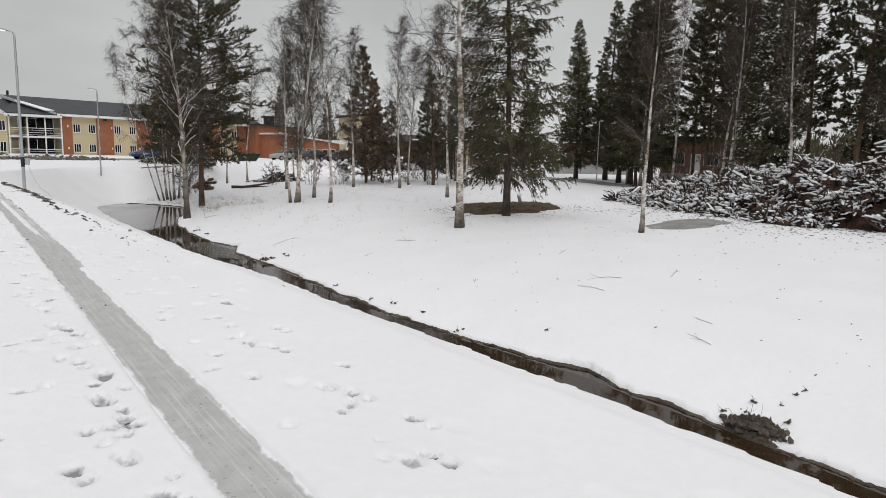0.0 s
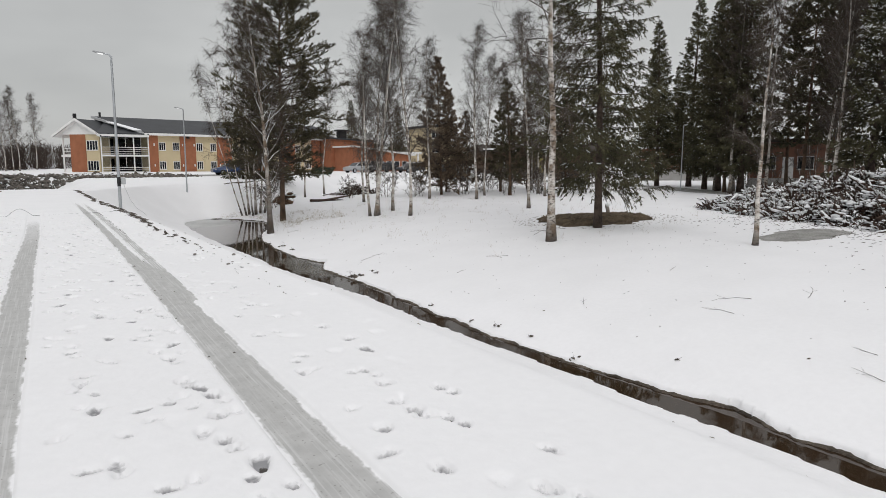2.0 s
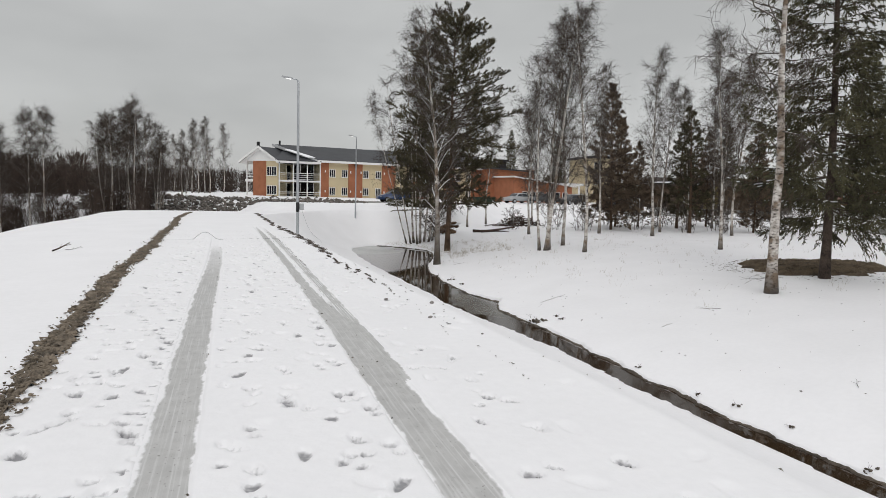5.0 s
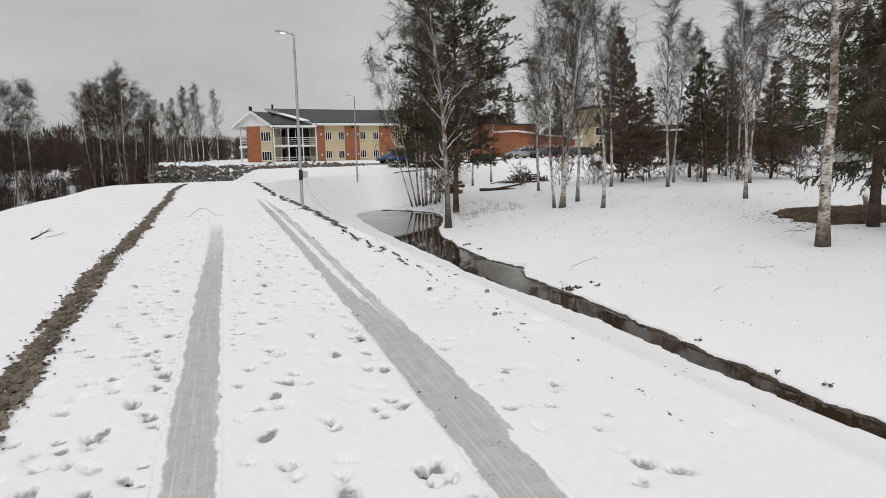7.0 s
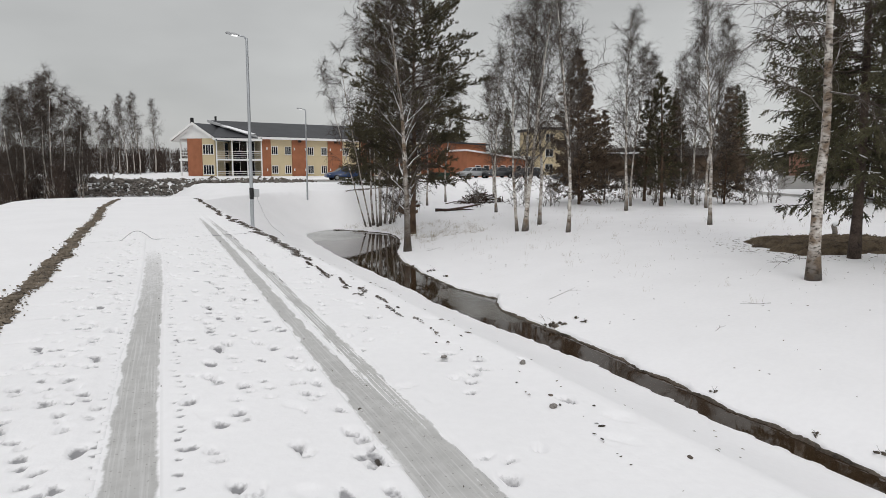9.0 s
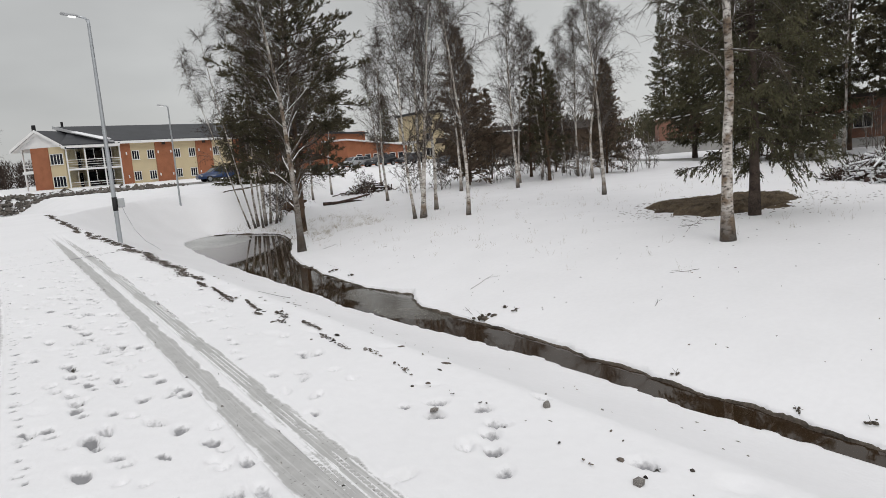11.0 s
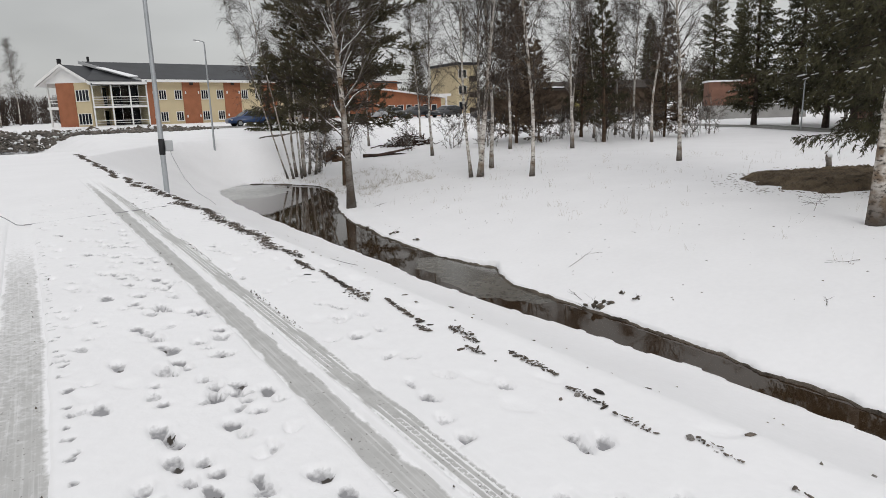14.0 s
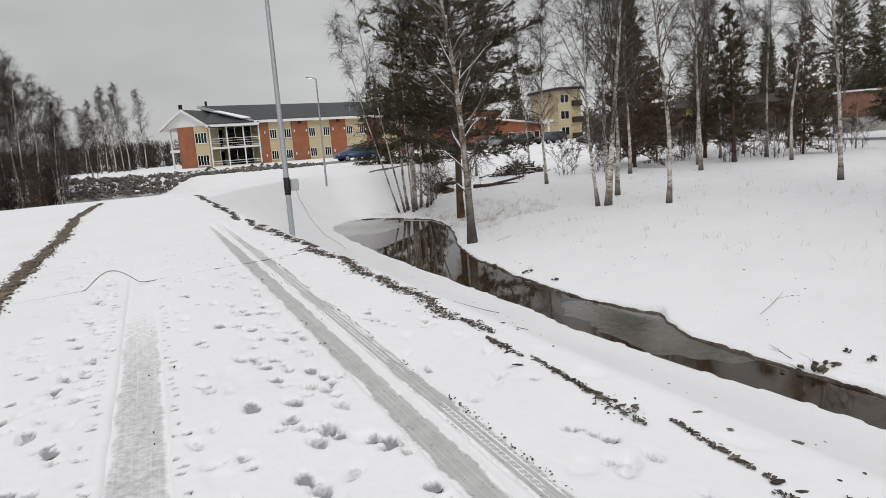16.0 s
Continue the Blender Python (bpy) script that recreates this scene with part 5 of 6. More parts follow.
part("gable", bm, M_WHITE, wing, "white boarded gable")
for sgn in (0, 1):
    bm = bmesh.new()
    y_e, y_m = (-0.8, GW / 2) if sgn == 0 else (GW + 0.8, GW / 2)
    a = [bm.verts.new(v) for v in ((-0.78, y_e, 4.92), (-0.78, y_m, 7.1), (-0.78, y_m, 7.42), (-0.78, y_e, 5.24))]
    b = [bm.verts.new(v.co + Vector((-0.1, 0, 0))) for v in a]
    bm.faces.new(a)
    bm.faces.new(b[::-1])
    for k in range(4):
        bm.faces.new((a[k], b[k], b[(k + 1) % 4], a[(k + 1) % 4]))
    bmesh.ops.recalc_face_normals(bm, faces=bm.faces)
    part("verge_board", bm, M_WHITE, wing)

# the balconies between the wing and the first pier, two storeys in one plane
loggia = empty("balcony_wing", pose(13.25, 99.9, HZ), "two-storey balconies with white posts and rails before dark glazing", "building")
part("back_wall", box(0.4, 3.0, -0.6, 2.0, 3.2, 5.4), M_RENDER_Y, loggia, "yellow rendered wall inside the balconies")
# the dimness inside the balconies is put into this wall's dark colour
part("back_wall", box(2.002, 3.0, -0.6, 5.85, 3.2, 5.4), M_DARKWALL, loggia, "wall inside the balconies, coloured dark for the dim interior")
for lo in (-0.10, 2.62):
    part("floor_slab", box(-0.1, -0.12, lo - 0.22, 5.85, 3.0, lo), M_WHITE, loggia)
    for k, c in enumerate((0.7, 2.4, 4.3)):
        part("balcony_door", box(c, 2.93, lo + 0.02, c + 1.2, 2.99, lo + 2.15), M_GLASS, loggia, "dark glazed balcony door")
    for a_, b_ in ((0.02, 1.86), (2.04, 3.86), (4.04, 5.74)):
        for q in (0.12, 0.42, 0.72, 0.98):
            part("rail", box(a_, -0.09, lo + q, b_, -0.04, lo + q + (0.07 if q > 0.9 else 0.04)), M_WHITE, loggia)
        part("balcony_glass", box(a_ + 0.02, -0.025, lo + 1.06, b_ - 0.02, -0.008, lo + 2.36), M_TINT, loggia, "clear balcony glazing")
        part("glazing_bar", box((a_ + b_) / 2 - 0.02, -0.05, lo + 1.06, (a_ + b_) / 2 + 0.02, -0.026, lo + 2.36), M_WHITE, loggia)
for c in (-0.12, 1.88, 3.88, 5.76):
    part("balcony_post", box(c, -0.16, -0.6, c + 0.14, -0.01, 5.02), M_WHITE, loggia)
part("divider", box(2.0, 0.2, -0.6, 2.1, 2.9, 5.0), M_RENDER_Y, loggia)
part("eave_beam", box(-0.5, -0.75, 5.05, 5.85, -0.2, 5.36), M_WHITE, loggia, "white boarded eave")
part("ceiling_board", box(-0.2, -0.2, 5.06, 5.85, 3.0, 5.16), M_WHITE, loggia)
bm = bmesh.new()
low = [bm.verts.new(v) for v in ((-0.7, -0.8, 5.37), (5.85, -0.8, 5.37), (5.2, 3.2, 6.72), (1.2, 4.6, 7.15))]
g = bmesh.ops.extrude_face_region(bm, geom=[bm.faces.new(low)])
bmesh.ops.translate(bm, vec=(0, 0, 0.1), verts=[e for e in g["geom"] if isinstance(e, bmesh.types.BMVert)])
bmesh.ops.recalc_face_normals(bm, faces=bm.faces)
part("roof", bm, M_ROOF, loggia)

# orange brick part at the far end, the low sloping annexe before it
annexe = empty("brick_annexe", pose(46.9, 99.0, 0.2), "orange brick annexe with sloping roof and white windows", "building")
part("wall", box(0, 1, -0.8, 8.0, 12, 5.4), M_BRICK_O, annexe, "orange brick wall")
part("roof", prism([(-0.4, 5.35), (8.4, 5.0), (8.4, 5.2), (-0.4, 5.6)], 0.4, 12.5), M_ROOF, annexe)
part("low_wall", prism([(0.6, -0.8), (11.0, -0.8), (11.0, 2.7), (0.6, 3.9)], -6.0, 0.99), M_BRICK_O, annexe, "orange brick wall")
part("low_roof", prism([(0.2, 3.95), (11.6, 2.66), (11.6, 2.86), (0.2, 4.15)], -6.6, 0.9), M_WHITE, annexe, "snow-edged low roof")
for k in range(6):
    window_unit(annexe, 2.0 + k * 1.45, 0.7, 1.0, 1.1, -6.0, 1)
part("flue", box(4.0, 6.0, 5.2, 5.4, 7.2, 6.9, 0.05), M_BLACK, annexe, "black roof plant")
part("flue", box(3.7, 5.7, 6.9, 5.7, 7.5, 7.2, 0.05), M_BLACK, annexe)

# yellow three-storey block behind the trees
block = empty("apartment_block", pose(63.4, 103.6, 0.3, 0, 0, -12), "three-storey yellow apartment block with dark window bands", "building")
part("wall", box(4.8, 0, -1, 8.9, 11, 8.0), M_RENDER_Y, block)
part("roof", box(4.4, -0.6, 8.002, 9.3, 11.5, 8.4), M_ROOF, block)
part("snow_on_roof", box(4.5, -0.5, 8.402, 9.2, 11.4, 8.5), M_SNOWCAP, block)
for fl in range(3):
    for k in range(1):
        window_unit(block, 5.2, 0.7 + fl * 2.6, 1.5, 1.35, 0.0, 2)
        part("balcony", box(7.2, -0.9, 0.1 + fl * 2.6, 8.7, -0.002, 1.0 + fl * 2.6), M_DARKWALL, block, "dark balcony front")
part("canopy", box(-9.0, -6, 2.9, 1.0, -1.0, 3.3), M_WHITE, block, "white entrance canopy")
for k in range(3):
    part("canopy_post", box(-8.6 + k * 4.4, -5.8, -1, -8.35 + k * 4.4, -5.55, 2.9), M_WHITE, block)

# brick house in the wood, and the low one by the wall
wood_house = empty("brick_house", pose(63.5, 40.0, 0.2, 0, 0, -58), "single-storey dull red brick house under the trees", "house")
part("wall", box(2.0, 0, -1.2, 9.5, 7, 3.6), M_BRICK_R, wood_house)
part("roof", box(1.5, -0.6, 3.602, 10.0, 7.5, 3.95), M_DARKWALL, wood_house)
for k in range(2):
    window_unit(wood_house, 2.8 + k * 3.4, 0.9, 1.5, 1.3, 0.0, 2)
part("door", box(4.9, -0.06, -0.2, 5.9, -0.002, 2.1), M_WHITE, wood_house, "white door")
part("plinth", box(1.8, -0.8, -1.2, 9.6, -0.07, 0.0), M_CONCRETE, wood_house)
low_house = empty("brick_house", pose(78.8, 63.0, 0.8, 0, 0, -50), "low red brick house with snow on its flat roof", "house")
part("wall", box(0, 0, -1.2, 4.0, 5, 3.0), M_BRICK_R, low_house)
part("wall", box(4.002, -0.4, -1.2, 5.7, 3.0, 3.9), M_BRICK_R, low_house)
part("snow_on_roof", box(-0.2, -0.2, 3.002, 3.99, 5.2, 3.2), M_SNOWCAP, low_house)
part("retaining_wall", box(0, 0, -1.5, 11.0, 0.3, 0.95), M_CONCRETE, None)
wall = bpy.data.objects["retaining_wall"]
wall.matrix_basis = pose(69.5, 58.2, 0.0, 0, 0, -55)
tagged(wall, "pale concrete retaining wall beside the low house", "wall", kind="structure")

M_TIMBER = mat("brown_timber_boards", (0.055, 0.038, 0.026), 0.85, 0.3, 0.8, 18.0, 0.3, 50.0, 0.006, other=(0.085, 0.06, 0.042))
M_MUSTARD = mat("mustard_boards", (0.30, 0.26, 0.10), 0.85, 0.15, 0.8, 20.0, 0.2, 60.0, 0.004)
# long low timber house behind the trees
timber = empty("timber_house", pose(66.5, 87.0, 0.3, 0, 0, -46), "long low dark timber house with snow on its roof", "house")
part("wall", box(0, 0, -1.2, 21, 8, 3.3), M_TIMBER, timber)
gable_roof(0, 21, 0, 8, 3.32, 1.0, 0.7, 0.18, M_DARKWALL, timber)
part("snow_on_roof", prism([(1.5, 3.55), (7.5, 3.55), (7.5, 3.75), (1.5, 3.75)], -0.55, 0.6), M_SNOWCAP, timber)
part("panel", box(9.0, -0.12, -0.2, 11.2, -0.002, 3.1), M_MUSTARD, timber, "mustard yellow wall panel")
part("plinth", box(-0.1, -0.15, -1.2, 21.1, -0.003, -0.21), M_CONCRETE, timber)

# ---- soil ridges, stones, cable ----
def lump_shapes(seed, n=6):
    """A few rough stone shapes of unit size."""
    rng = np.random.default_rng(seed)
    out = []
    for _ in range(n):
        bm = bmesh.new()
        bmesh.ops.create_icosphere(bm, subdivisions=1, radius=1.0)
        v = np.array([x.co for x in bm.verts])
        f = np.array([[q.index for q in p.verts] for p in bm.faces])
        bm.free()
        v = v * rng.uniform(0.68, 1.18, (len(v), 1)) * [1.0, rng.uniform(0.6, 0.95), rng.uniform(0.4, 0.7)]
        out.append((v, f))
    return out


LUMPS = lump_shapes(2)


def lumps(name, centres, sizes, seed, material, label, category, sink=0.25, parent=None, flat=(1, 1, 1)):
    """Many stones or clods joined into one mass."""
    rng = np.random.default_rng(seed)
    vs, fs, n = [], [], 0
    for c, s_ in zip(centres, sizes):
        v, f = LUMPS[rng.integers(len(LUMPS))]
        a = rng.uniform(0, 2 * np.pi)
        rot = np.array([[math.cos(a), -math.sin(a), 0], [math.sin(a), math.cos(a), 0], [0, 0, 1]])
        vs.append((v * flat * rng.uniform(0.6, 1.4, 3)) @ rot.T * s_ + np.asarray(c) + [0, 0, s_ * (0.5 - sink)])
        fs.append(f + n)
        n += len(v)
    return put(name, mesh_np(name, np.concatenate(vs), np.concatenate(fs), material), parent, label, category, kind="stuff")


rng_c = np.random.default_rng(12)
RB_Y, RB_X = [8, 10, 14.4, 17.4, 18.4, 19.7, 22.5, 27, 34, 43, 48], [3.05, 3.12, 3.38, 3.46, 3.42, 3.51, 3.78, 3.9, 3.97, 4.4, 4.7]
cs, ss = [], []
y = 9.0
while y < 46:
    full = float(smooth(13.0, 19.0, y))
    L = rng_c.uniform(0.06, 0.25) + rng_c.uniform(0.0, 0.7) * full
    x = float(np.interp(y, RB_Y, RB_X)) + rng_c.normal(0, 0.05) - 0.03
    slant = rng_c.uniform(-0.02, 0.20)
    half = rng_c.uniform(0.006, 0.016) + rng_c.uniform(0.003, 0.032) * full ** 2
    half += rng_c.uniform(0.01, 0.045) * float(smooth(19.0, 23.0, y))
    for _ in range(int((22 + 330 * full + 260 * float(smooth(19.0, 23.0, y))) * L)):
        t_ = rng_c.uniform(0, 1)
        w_ = half * (0.35 + 0.65 * math.sin(math.pi * t_))
        cs.append(at(x + slant * L * t_ + rng_c.normal(0, w_), y + L * t_, rng_c.uniform(0.0, 0.012)))
        ss.append(rng_c.uniform(0.003, 0.011) * (1 if rng_c.random() < 0.9 else 2.2))
    y += L * rng_c.uniform(0.75, 1.05) + rng_c.uniform(0.0, 0.06) + (1 - full) * rng_c.uniform(0.0, 0.3)
lumps("soil_ridge", cs, ss, 3, M_TURF, "ragged broken ridge of brown soil clods along the road edge", "soil", 0.3, None, (1.7, 0.8, 0.6))
cs = [at(float(track_x(y)) + 0.222 + rng_c.normal(0, 0.014), y, -0.006) for y in 18 + 9 * rng_c.random(420) if math.sin(y * 2.1) + math.sin(y * 5.7) > -0.3]
lumps("tyre_crumbs", cs, rng_c.uniform(0.003, 0.010, len(cs)), 33, M_TURF, "brown crumbs of soil thrown up beside the tyre tread", "soil", 0.3)
LB = np.arange(5.5, 47, 0.05)
body = 0.042 + 0.075 * smooth(6, 10, LB) * (1 - 0.5 * smooth(34, 46, LB))
wl_ = body * (1 + 0.35 * wob(LB, LB, 0.9, 0.3) + 0.35 * wob(LB, LB, 3.1, 1.2) + 0.25 * wob(LB, LB, 7.7, 0.2)) + 0.025 * rng_c.normal(size=len(LB))
ribbon("soil_strip", LB, left_berm(LB) + 0.05 * wob(LB, LB, 1.9, 0.8), np.maximum(wl_, 0.015), 0.012, M_BERM, 11, 0.014, "strip of bare gravelly soil along the road edge", "soil", 4)
cs, ss = [], []
for _ in range(7000):
    y = 5.5 + 41.5 * rng_c.random() ** 1.25
    w_ = float(np.interp(y, LB, body))
    cs.append(at(float(left_berm(y)) + 0.05 * float(wob(y, y, 1.9, 0.8)) + rng_c.normal(0, w_ * 0.75), y, 0.012))
    ss.append(rng_c.uniform(0.006, 0.020) if rng_c.random() < 0.9 else rng_c.uniform(0.02, 0.038))
lumps("gravel_strip", cs, ss, 5, M_BERM, "loose brown gravel and turf along the road edge", "gravel", 0.25, None, (1.2, 1.0, 0.8))

cs = [at(float(np.interp(y, RB_Y, RB_X)) + abs(rng_c.normal(0, 0.9)) - 0.15, y) for y in rng_c.uniform(10, 22, 60)]
lumps("bank_clods", cs, rng_c.uniform(0.008, 0.026, len(cs)), 34, M_TURF, "small brown clods scattered down the snowy bank", "soil", 0.3, None, (1.8, 1.0, 0.6))
M_STONE = mat("bank_stone", (0.16, 0.15, 0.14), 0.85, 0.3, 5.0, 40.0, 0.6, 60.0, 0.01, other=(0.32, 0.30, 0.28))
stone_proto = None
for k, (x, y) in enumerate([(3.39, 15.86), (3.46, 15.17), (4.3, 15.4), (4.9, 16.4), (5.4, 15.2), (4.1, 14.2), (6.1, 17.6), (4.6, 13.0), (3.2, 12.1), (3.9, 11.2), (5.9, 14.1), (4.4, 17.2), (6.8, 18.4), (5.2, 19.0), (3.05, 13.6), (3.6, 13.1), (6.4, 12.2), (7.2, 15.6)]):
    s_ = 0.022 + 0.022 * rng_c.random()
    v, f = LUMPS[k % len(LUMPS)]
    st = put("stone", mesh_np("stone", v, f, M_STONE), label="small grey stone lying on the snowy bank", category="stone", group="stones on the bank", m=pose(*at(x, y, s_ * 0.2), 0, 0, 50 * k) @ Matrix.Scale(s_, 4))

M_DROCK = mat("dark_wet_rock", (0.06, 0.054, 0.048), 0.8, 0.4, 2.0, 18.0, 0.8, 20.0, 0.03, other=(0.17, 0.152, 0.135))
# rubble bank of the building's yard
cs, ss = [], []
for _ in range(2600):
    x, q = rng_c.uniform(-9, 19), rng_c.random()
    y = 72.5 + 5.0 * q + rng_c.normal(0, 0.3)
    if x > 11 and rng_c.random() < (x - 11) / 9:
        continue
    cs.append((x, y, max(float(land(x, y)), -0.95 + 1.25 * q) + 0.05))
    ss.append(rng_c.uniform(0.08, 0.26))
lumps("rubble_bank", cs, ss, 7, M_DROCK, "bank of dark broken rock dusted with snow", "rubble", 0.3)
cs2 = [(c[0] + rng_c.normal(0, 0.2), c[1] + rng_c.normal(0, 0.2), c[2] + 0.22) for c in cs if rng_c.random() < 0.09]
lumps("snow_on_rubble", cs2, rng_c.uniform(0.06, 0.17, len(cs2)), 8, M_SNOWCAP, "snow lying between the broken rock", "snow", 0.4)
cs = [at(rng_c.uniform(-8, 18), rng_c.uniform(77.5, 80.5), 0.0) for _ in range(160)]
lumps("yard_soil", cs, rng_c.uniform(0.2, 0.6, 160), 9, M_SOIL, "dark bare soil of the yard edge", "soil", 0.45)
ex = np.arange(15.6, 25, 0.08)
ew = 0.16 + 0.16 * wob(ex, ex, 1.1, 0.5) + 0.10 * wob(ex, ex, 3.7, 0.2)
e_mid = np.interp(ex, [14, 16, 20, 26], [52.6, 54.2, 58.2, 65.0])
ecol = np.linspace(-1, 1, 9)
EX = np.repeat(ex[:, None], 9, 1) + 0.03 * rng_c.normal(size=(len(ex), 9))
EY = e_mid[:, None] + np.maximum(ew, 0.02)[:, None] * 1.1 * ecol[None]
EZ = land(EX, EY) + 0.02 - 0.05 * np.abs(ecol[None]) ** 3 + 0.02 * rng_c.normal(size=EX.shape)
ei = np.arange(EX.size).reshape(EX.shape)
put("soil_edge", mesh_np("soil_edge", np.stack([EX, EY, EZ], -1).reshape(-1, 3), np.stack([ei[:-1, :-1], ei[:-1, 1:], ei[1:, 1:], ei[1:, :-1]], -1).reshape(-1, 4), M_SOIL),
    label="dark bare soil along the car park bank", category="soil", kind="structure")

# cable over the road, standing up in a loop, and the box on the lamp
M_CABLE = mat("grey_cable", (0.33, 0.33, 0.34), 0.6, 0.2, 6.0, 40.0, 0.0)


def cable(name, pts, r, label):
    return put(name, mesh_np(name, *limb(pts, [r] * len(pts), 6), M_CABLE, True), label=label, category="cable")


pts = [(-0.35, 25.3, -0.006), (0.2, 25.42, -0.005), (0.46, 25.48, -0.002)]
pts += [(0.52 + 0.65 * t_, 25.48, 0.215 * math.sin(math.pi * min(1, t_ * 0.95 + 0.02)) ** 1.15 + 0.004) for t_ in np.linspace(0, 1, 15)]
pts += [(1.25, 25.52, -0.003), (1.6, 25.6, -0.007), (2.2, 25.75, -0.006), (2.9, 25.9, -0.007), (3.5, 26.05, -0.003), (3.9, 26.2, 0.0)]
cable("power_cable", pts, 0.0075, "grey cable crossing the road with a raised loop")
gb = empty("cable_box", pose(*at(4.27, 29.2), 0, 0, 0), "grey cable box strapped to the lamp pole", "cable box")
part("case", box(0.062, -0.11, 0.94, 0.22, 0.04, 1.18, 0.012), M_GREYPLASTIC, gb)
part("lid", box(0.072, -0.126, 0.955, 0.21, -0.111, 1.165, 0.005), M_GREYPLASTIC, gb)
v, f = limb([(0, 0, 0.86), (0, 0, 1.02), (0, 0, 1.22)], [0.064, 0.066, 0.064], 14)
put("strap", mesh_np("strap", v, f, M_BLACK, True), gb, "black strap round the pole")
cable("hanging_cable", [(4.41, 29.16, 0.93), (4.44, 29.05, 0.7), (4.55, 28.7, 0.25), (4.68, 28.3, -0.05), (4.85, 27.9, -0.22), (4.9, 27.7, -0.30)], 0.005, "dark cable hanging from the box to the snow")

# ---- brush pile ----
PILE_Y, PILE_X = [-14, -4, 4, 8, 12, 16, 19, 22.5, 24.5], [33, 33, 32.5, 32.3, 32.5, 34, 36, 38, 39]
PILE_H = [3.0, 3.4, 3.7, 3.5, 2.6, 1.7, 1.3, 0.8, 0.2]


def pile_height(x, y):
    c, h = np.interp(y, PILE_Y, PILE_X), np.interp(y, PILE_Y, PILE_H)
    return h * np.clip(1 - (np.abs(x - c) / 4.3) ** 1.7, 0, 1) * (0.85 + 0.25 * wob(x, y, 1.3, 0.6))


pile = empty("brush_pile", pose(0, 0, 0), "heap of uprooted stumps, roots and branches under snow", "brush pile")
pgx, pgy = np.meshgrid(np.arange(27.5, 44, 0.22), np.arange(-14, 25, 0.22))
pz = land(pgx, pgy) + pile_height(pgx, pgy) - 0.55 + 0.18 * rng_c.normal(size=pgx.shape)
pn = np.arange(pgx.size).reshape(pgx.shape)
M_ROOT = mat("weathered_root", (0.028, 0.021, 0.018), 0.9, 0.4, 2.0, 18.0, 0.6, 30.0, 0.02, other=(0.078, 0.052, 0.041))
M_DARKEARTH = mat("dark_root_earth", (0.024, 0.014, 0.011), 0.9, 0.4, 2.0, 18.0, 0.8, 30.0, 0.03, other=(0.075, 0.042, 0.028))
put("core", mesh_np("core", np.stack([pgx, pgy, pz], -1).reshape(-1, 3), np.stack([pn[:-1, :-1], pn[:-1, 1:], pn[1:, 1:], pn[1:, :-1]], -1).reshape(-1, 4), M_DARKEARTH, True), pile, "dark earth filling the heap")
M_CUTWOOD = mat("fresh_split_wood", (0.24, 0.15, 0.075), 0.8, 0.3, 3.0, 30.0, 0.4, 30.0, 0.01, other=(0.36, 0.24, 0.13))
p0, p1, r0, r1, snow_p, cs, ss, es, el = [], [], [], [], [], [], [], [], []
for k in range(860):
    y = rng_c.uniform(-9, 24.2)
    x = float(np.interp(y, PILE_Y, PILE_X)) + rng_c.uniform(-4.3, 1.2)
    top_z = float(land(x, y)) + float(pile_height(x, y)) - 0.15
    size = rng_c.uniform(0.3, 0.8)
    face = rng_c.normal(0, 0.6, 3) + [-0.5, 0, 0.35]
    # the earthy core of an upturned stump, with roots standing out of it
    for _ in range(3):
        es.append(np.array([x, y, top_z]) + rng_c.normal(0, 0.22, 3) * size * [1, 1, 0.6])
        el.append(size * rng_c.uniform(0.18, 0.42))
    for _ in range(int(16 + 30 * size)):
        d = rng_c.normal(0, 1, 3) * [1, 1, 0.75] + face
        d /= np.linalg.norm(d)
        L = size * rng_c.uniform(0.35, 1.15)
        r = rng_c.uniform(0.012, 0.034) * (2.2 if rng_c.random() < 0.18 else 1)
        a = np.array([x, y, top_z]) + rng_c.normal(0, 0.25, 3) * size
        b = a + d * L
        mid = (a + b) / 2 + rng_c.normal(0, 0.14 * L, 3)
        p0 += [a, mid]
        p1 += [mid, b]
        r0 += [r, r * 0.85]
        r1 += [r * 0.85, r * 0.4]
        if abs(d[2]) < 0.65 and rng_c.random() < 0.40:
            snow_p.append((a, b, r))
    for _ in range(9):
        cs.append(np.array([x, y, top_z + size * rng_c.uniform(0.1, 0.5)]) + rng_c.normal(0, 0.34, 3) * [1, 1, 0.3])
        ss.append(size * rng_c.uniform(0.07, 0.24))
v, f = tubes(p0, p1, r0, r1, 5)
put("brushwood", mesh_np("brushwood", v, f, M_ROOT), pile, "tangle of dark roots and branches", kind="stuff")
lumps("root_earth", es, el, 23, M_DARKEARTH, "dark brown earth clinging to upturned stumps", "", 0.5, pile, (1.0, 1.0, 1.2))
sa, sb, sr = np.array([q[0] for q in snow_p]), np.array([q[1] for q in snow_p]), np.array([q[2] for q in snow_p])
v, f = tubes(sa + [0, 0, 1] * sr[:, None] * 1.0, sb + [0, 0, 1] * sr[:, None] * 0.8, sr * 1.1 + 0.022, sr * 0.6 + 0.012, 5)
put("snow_on_brushwood", mesh_np("snow_on_brushwood", v, f, M_SNOWCAP), pile, "snow lying along the branches", kind="stuff")
lumps("snow_cap", cs, ss, 21, M_SNOWCAP, "snow caps on the heap", "", 0.45, pile, (1.3, 1.2, 0.7))
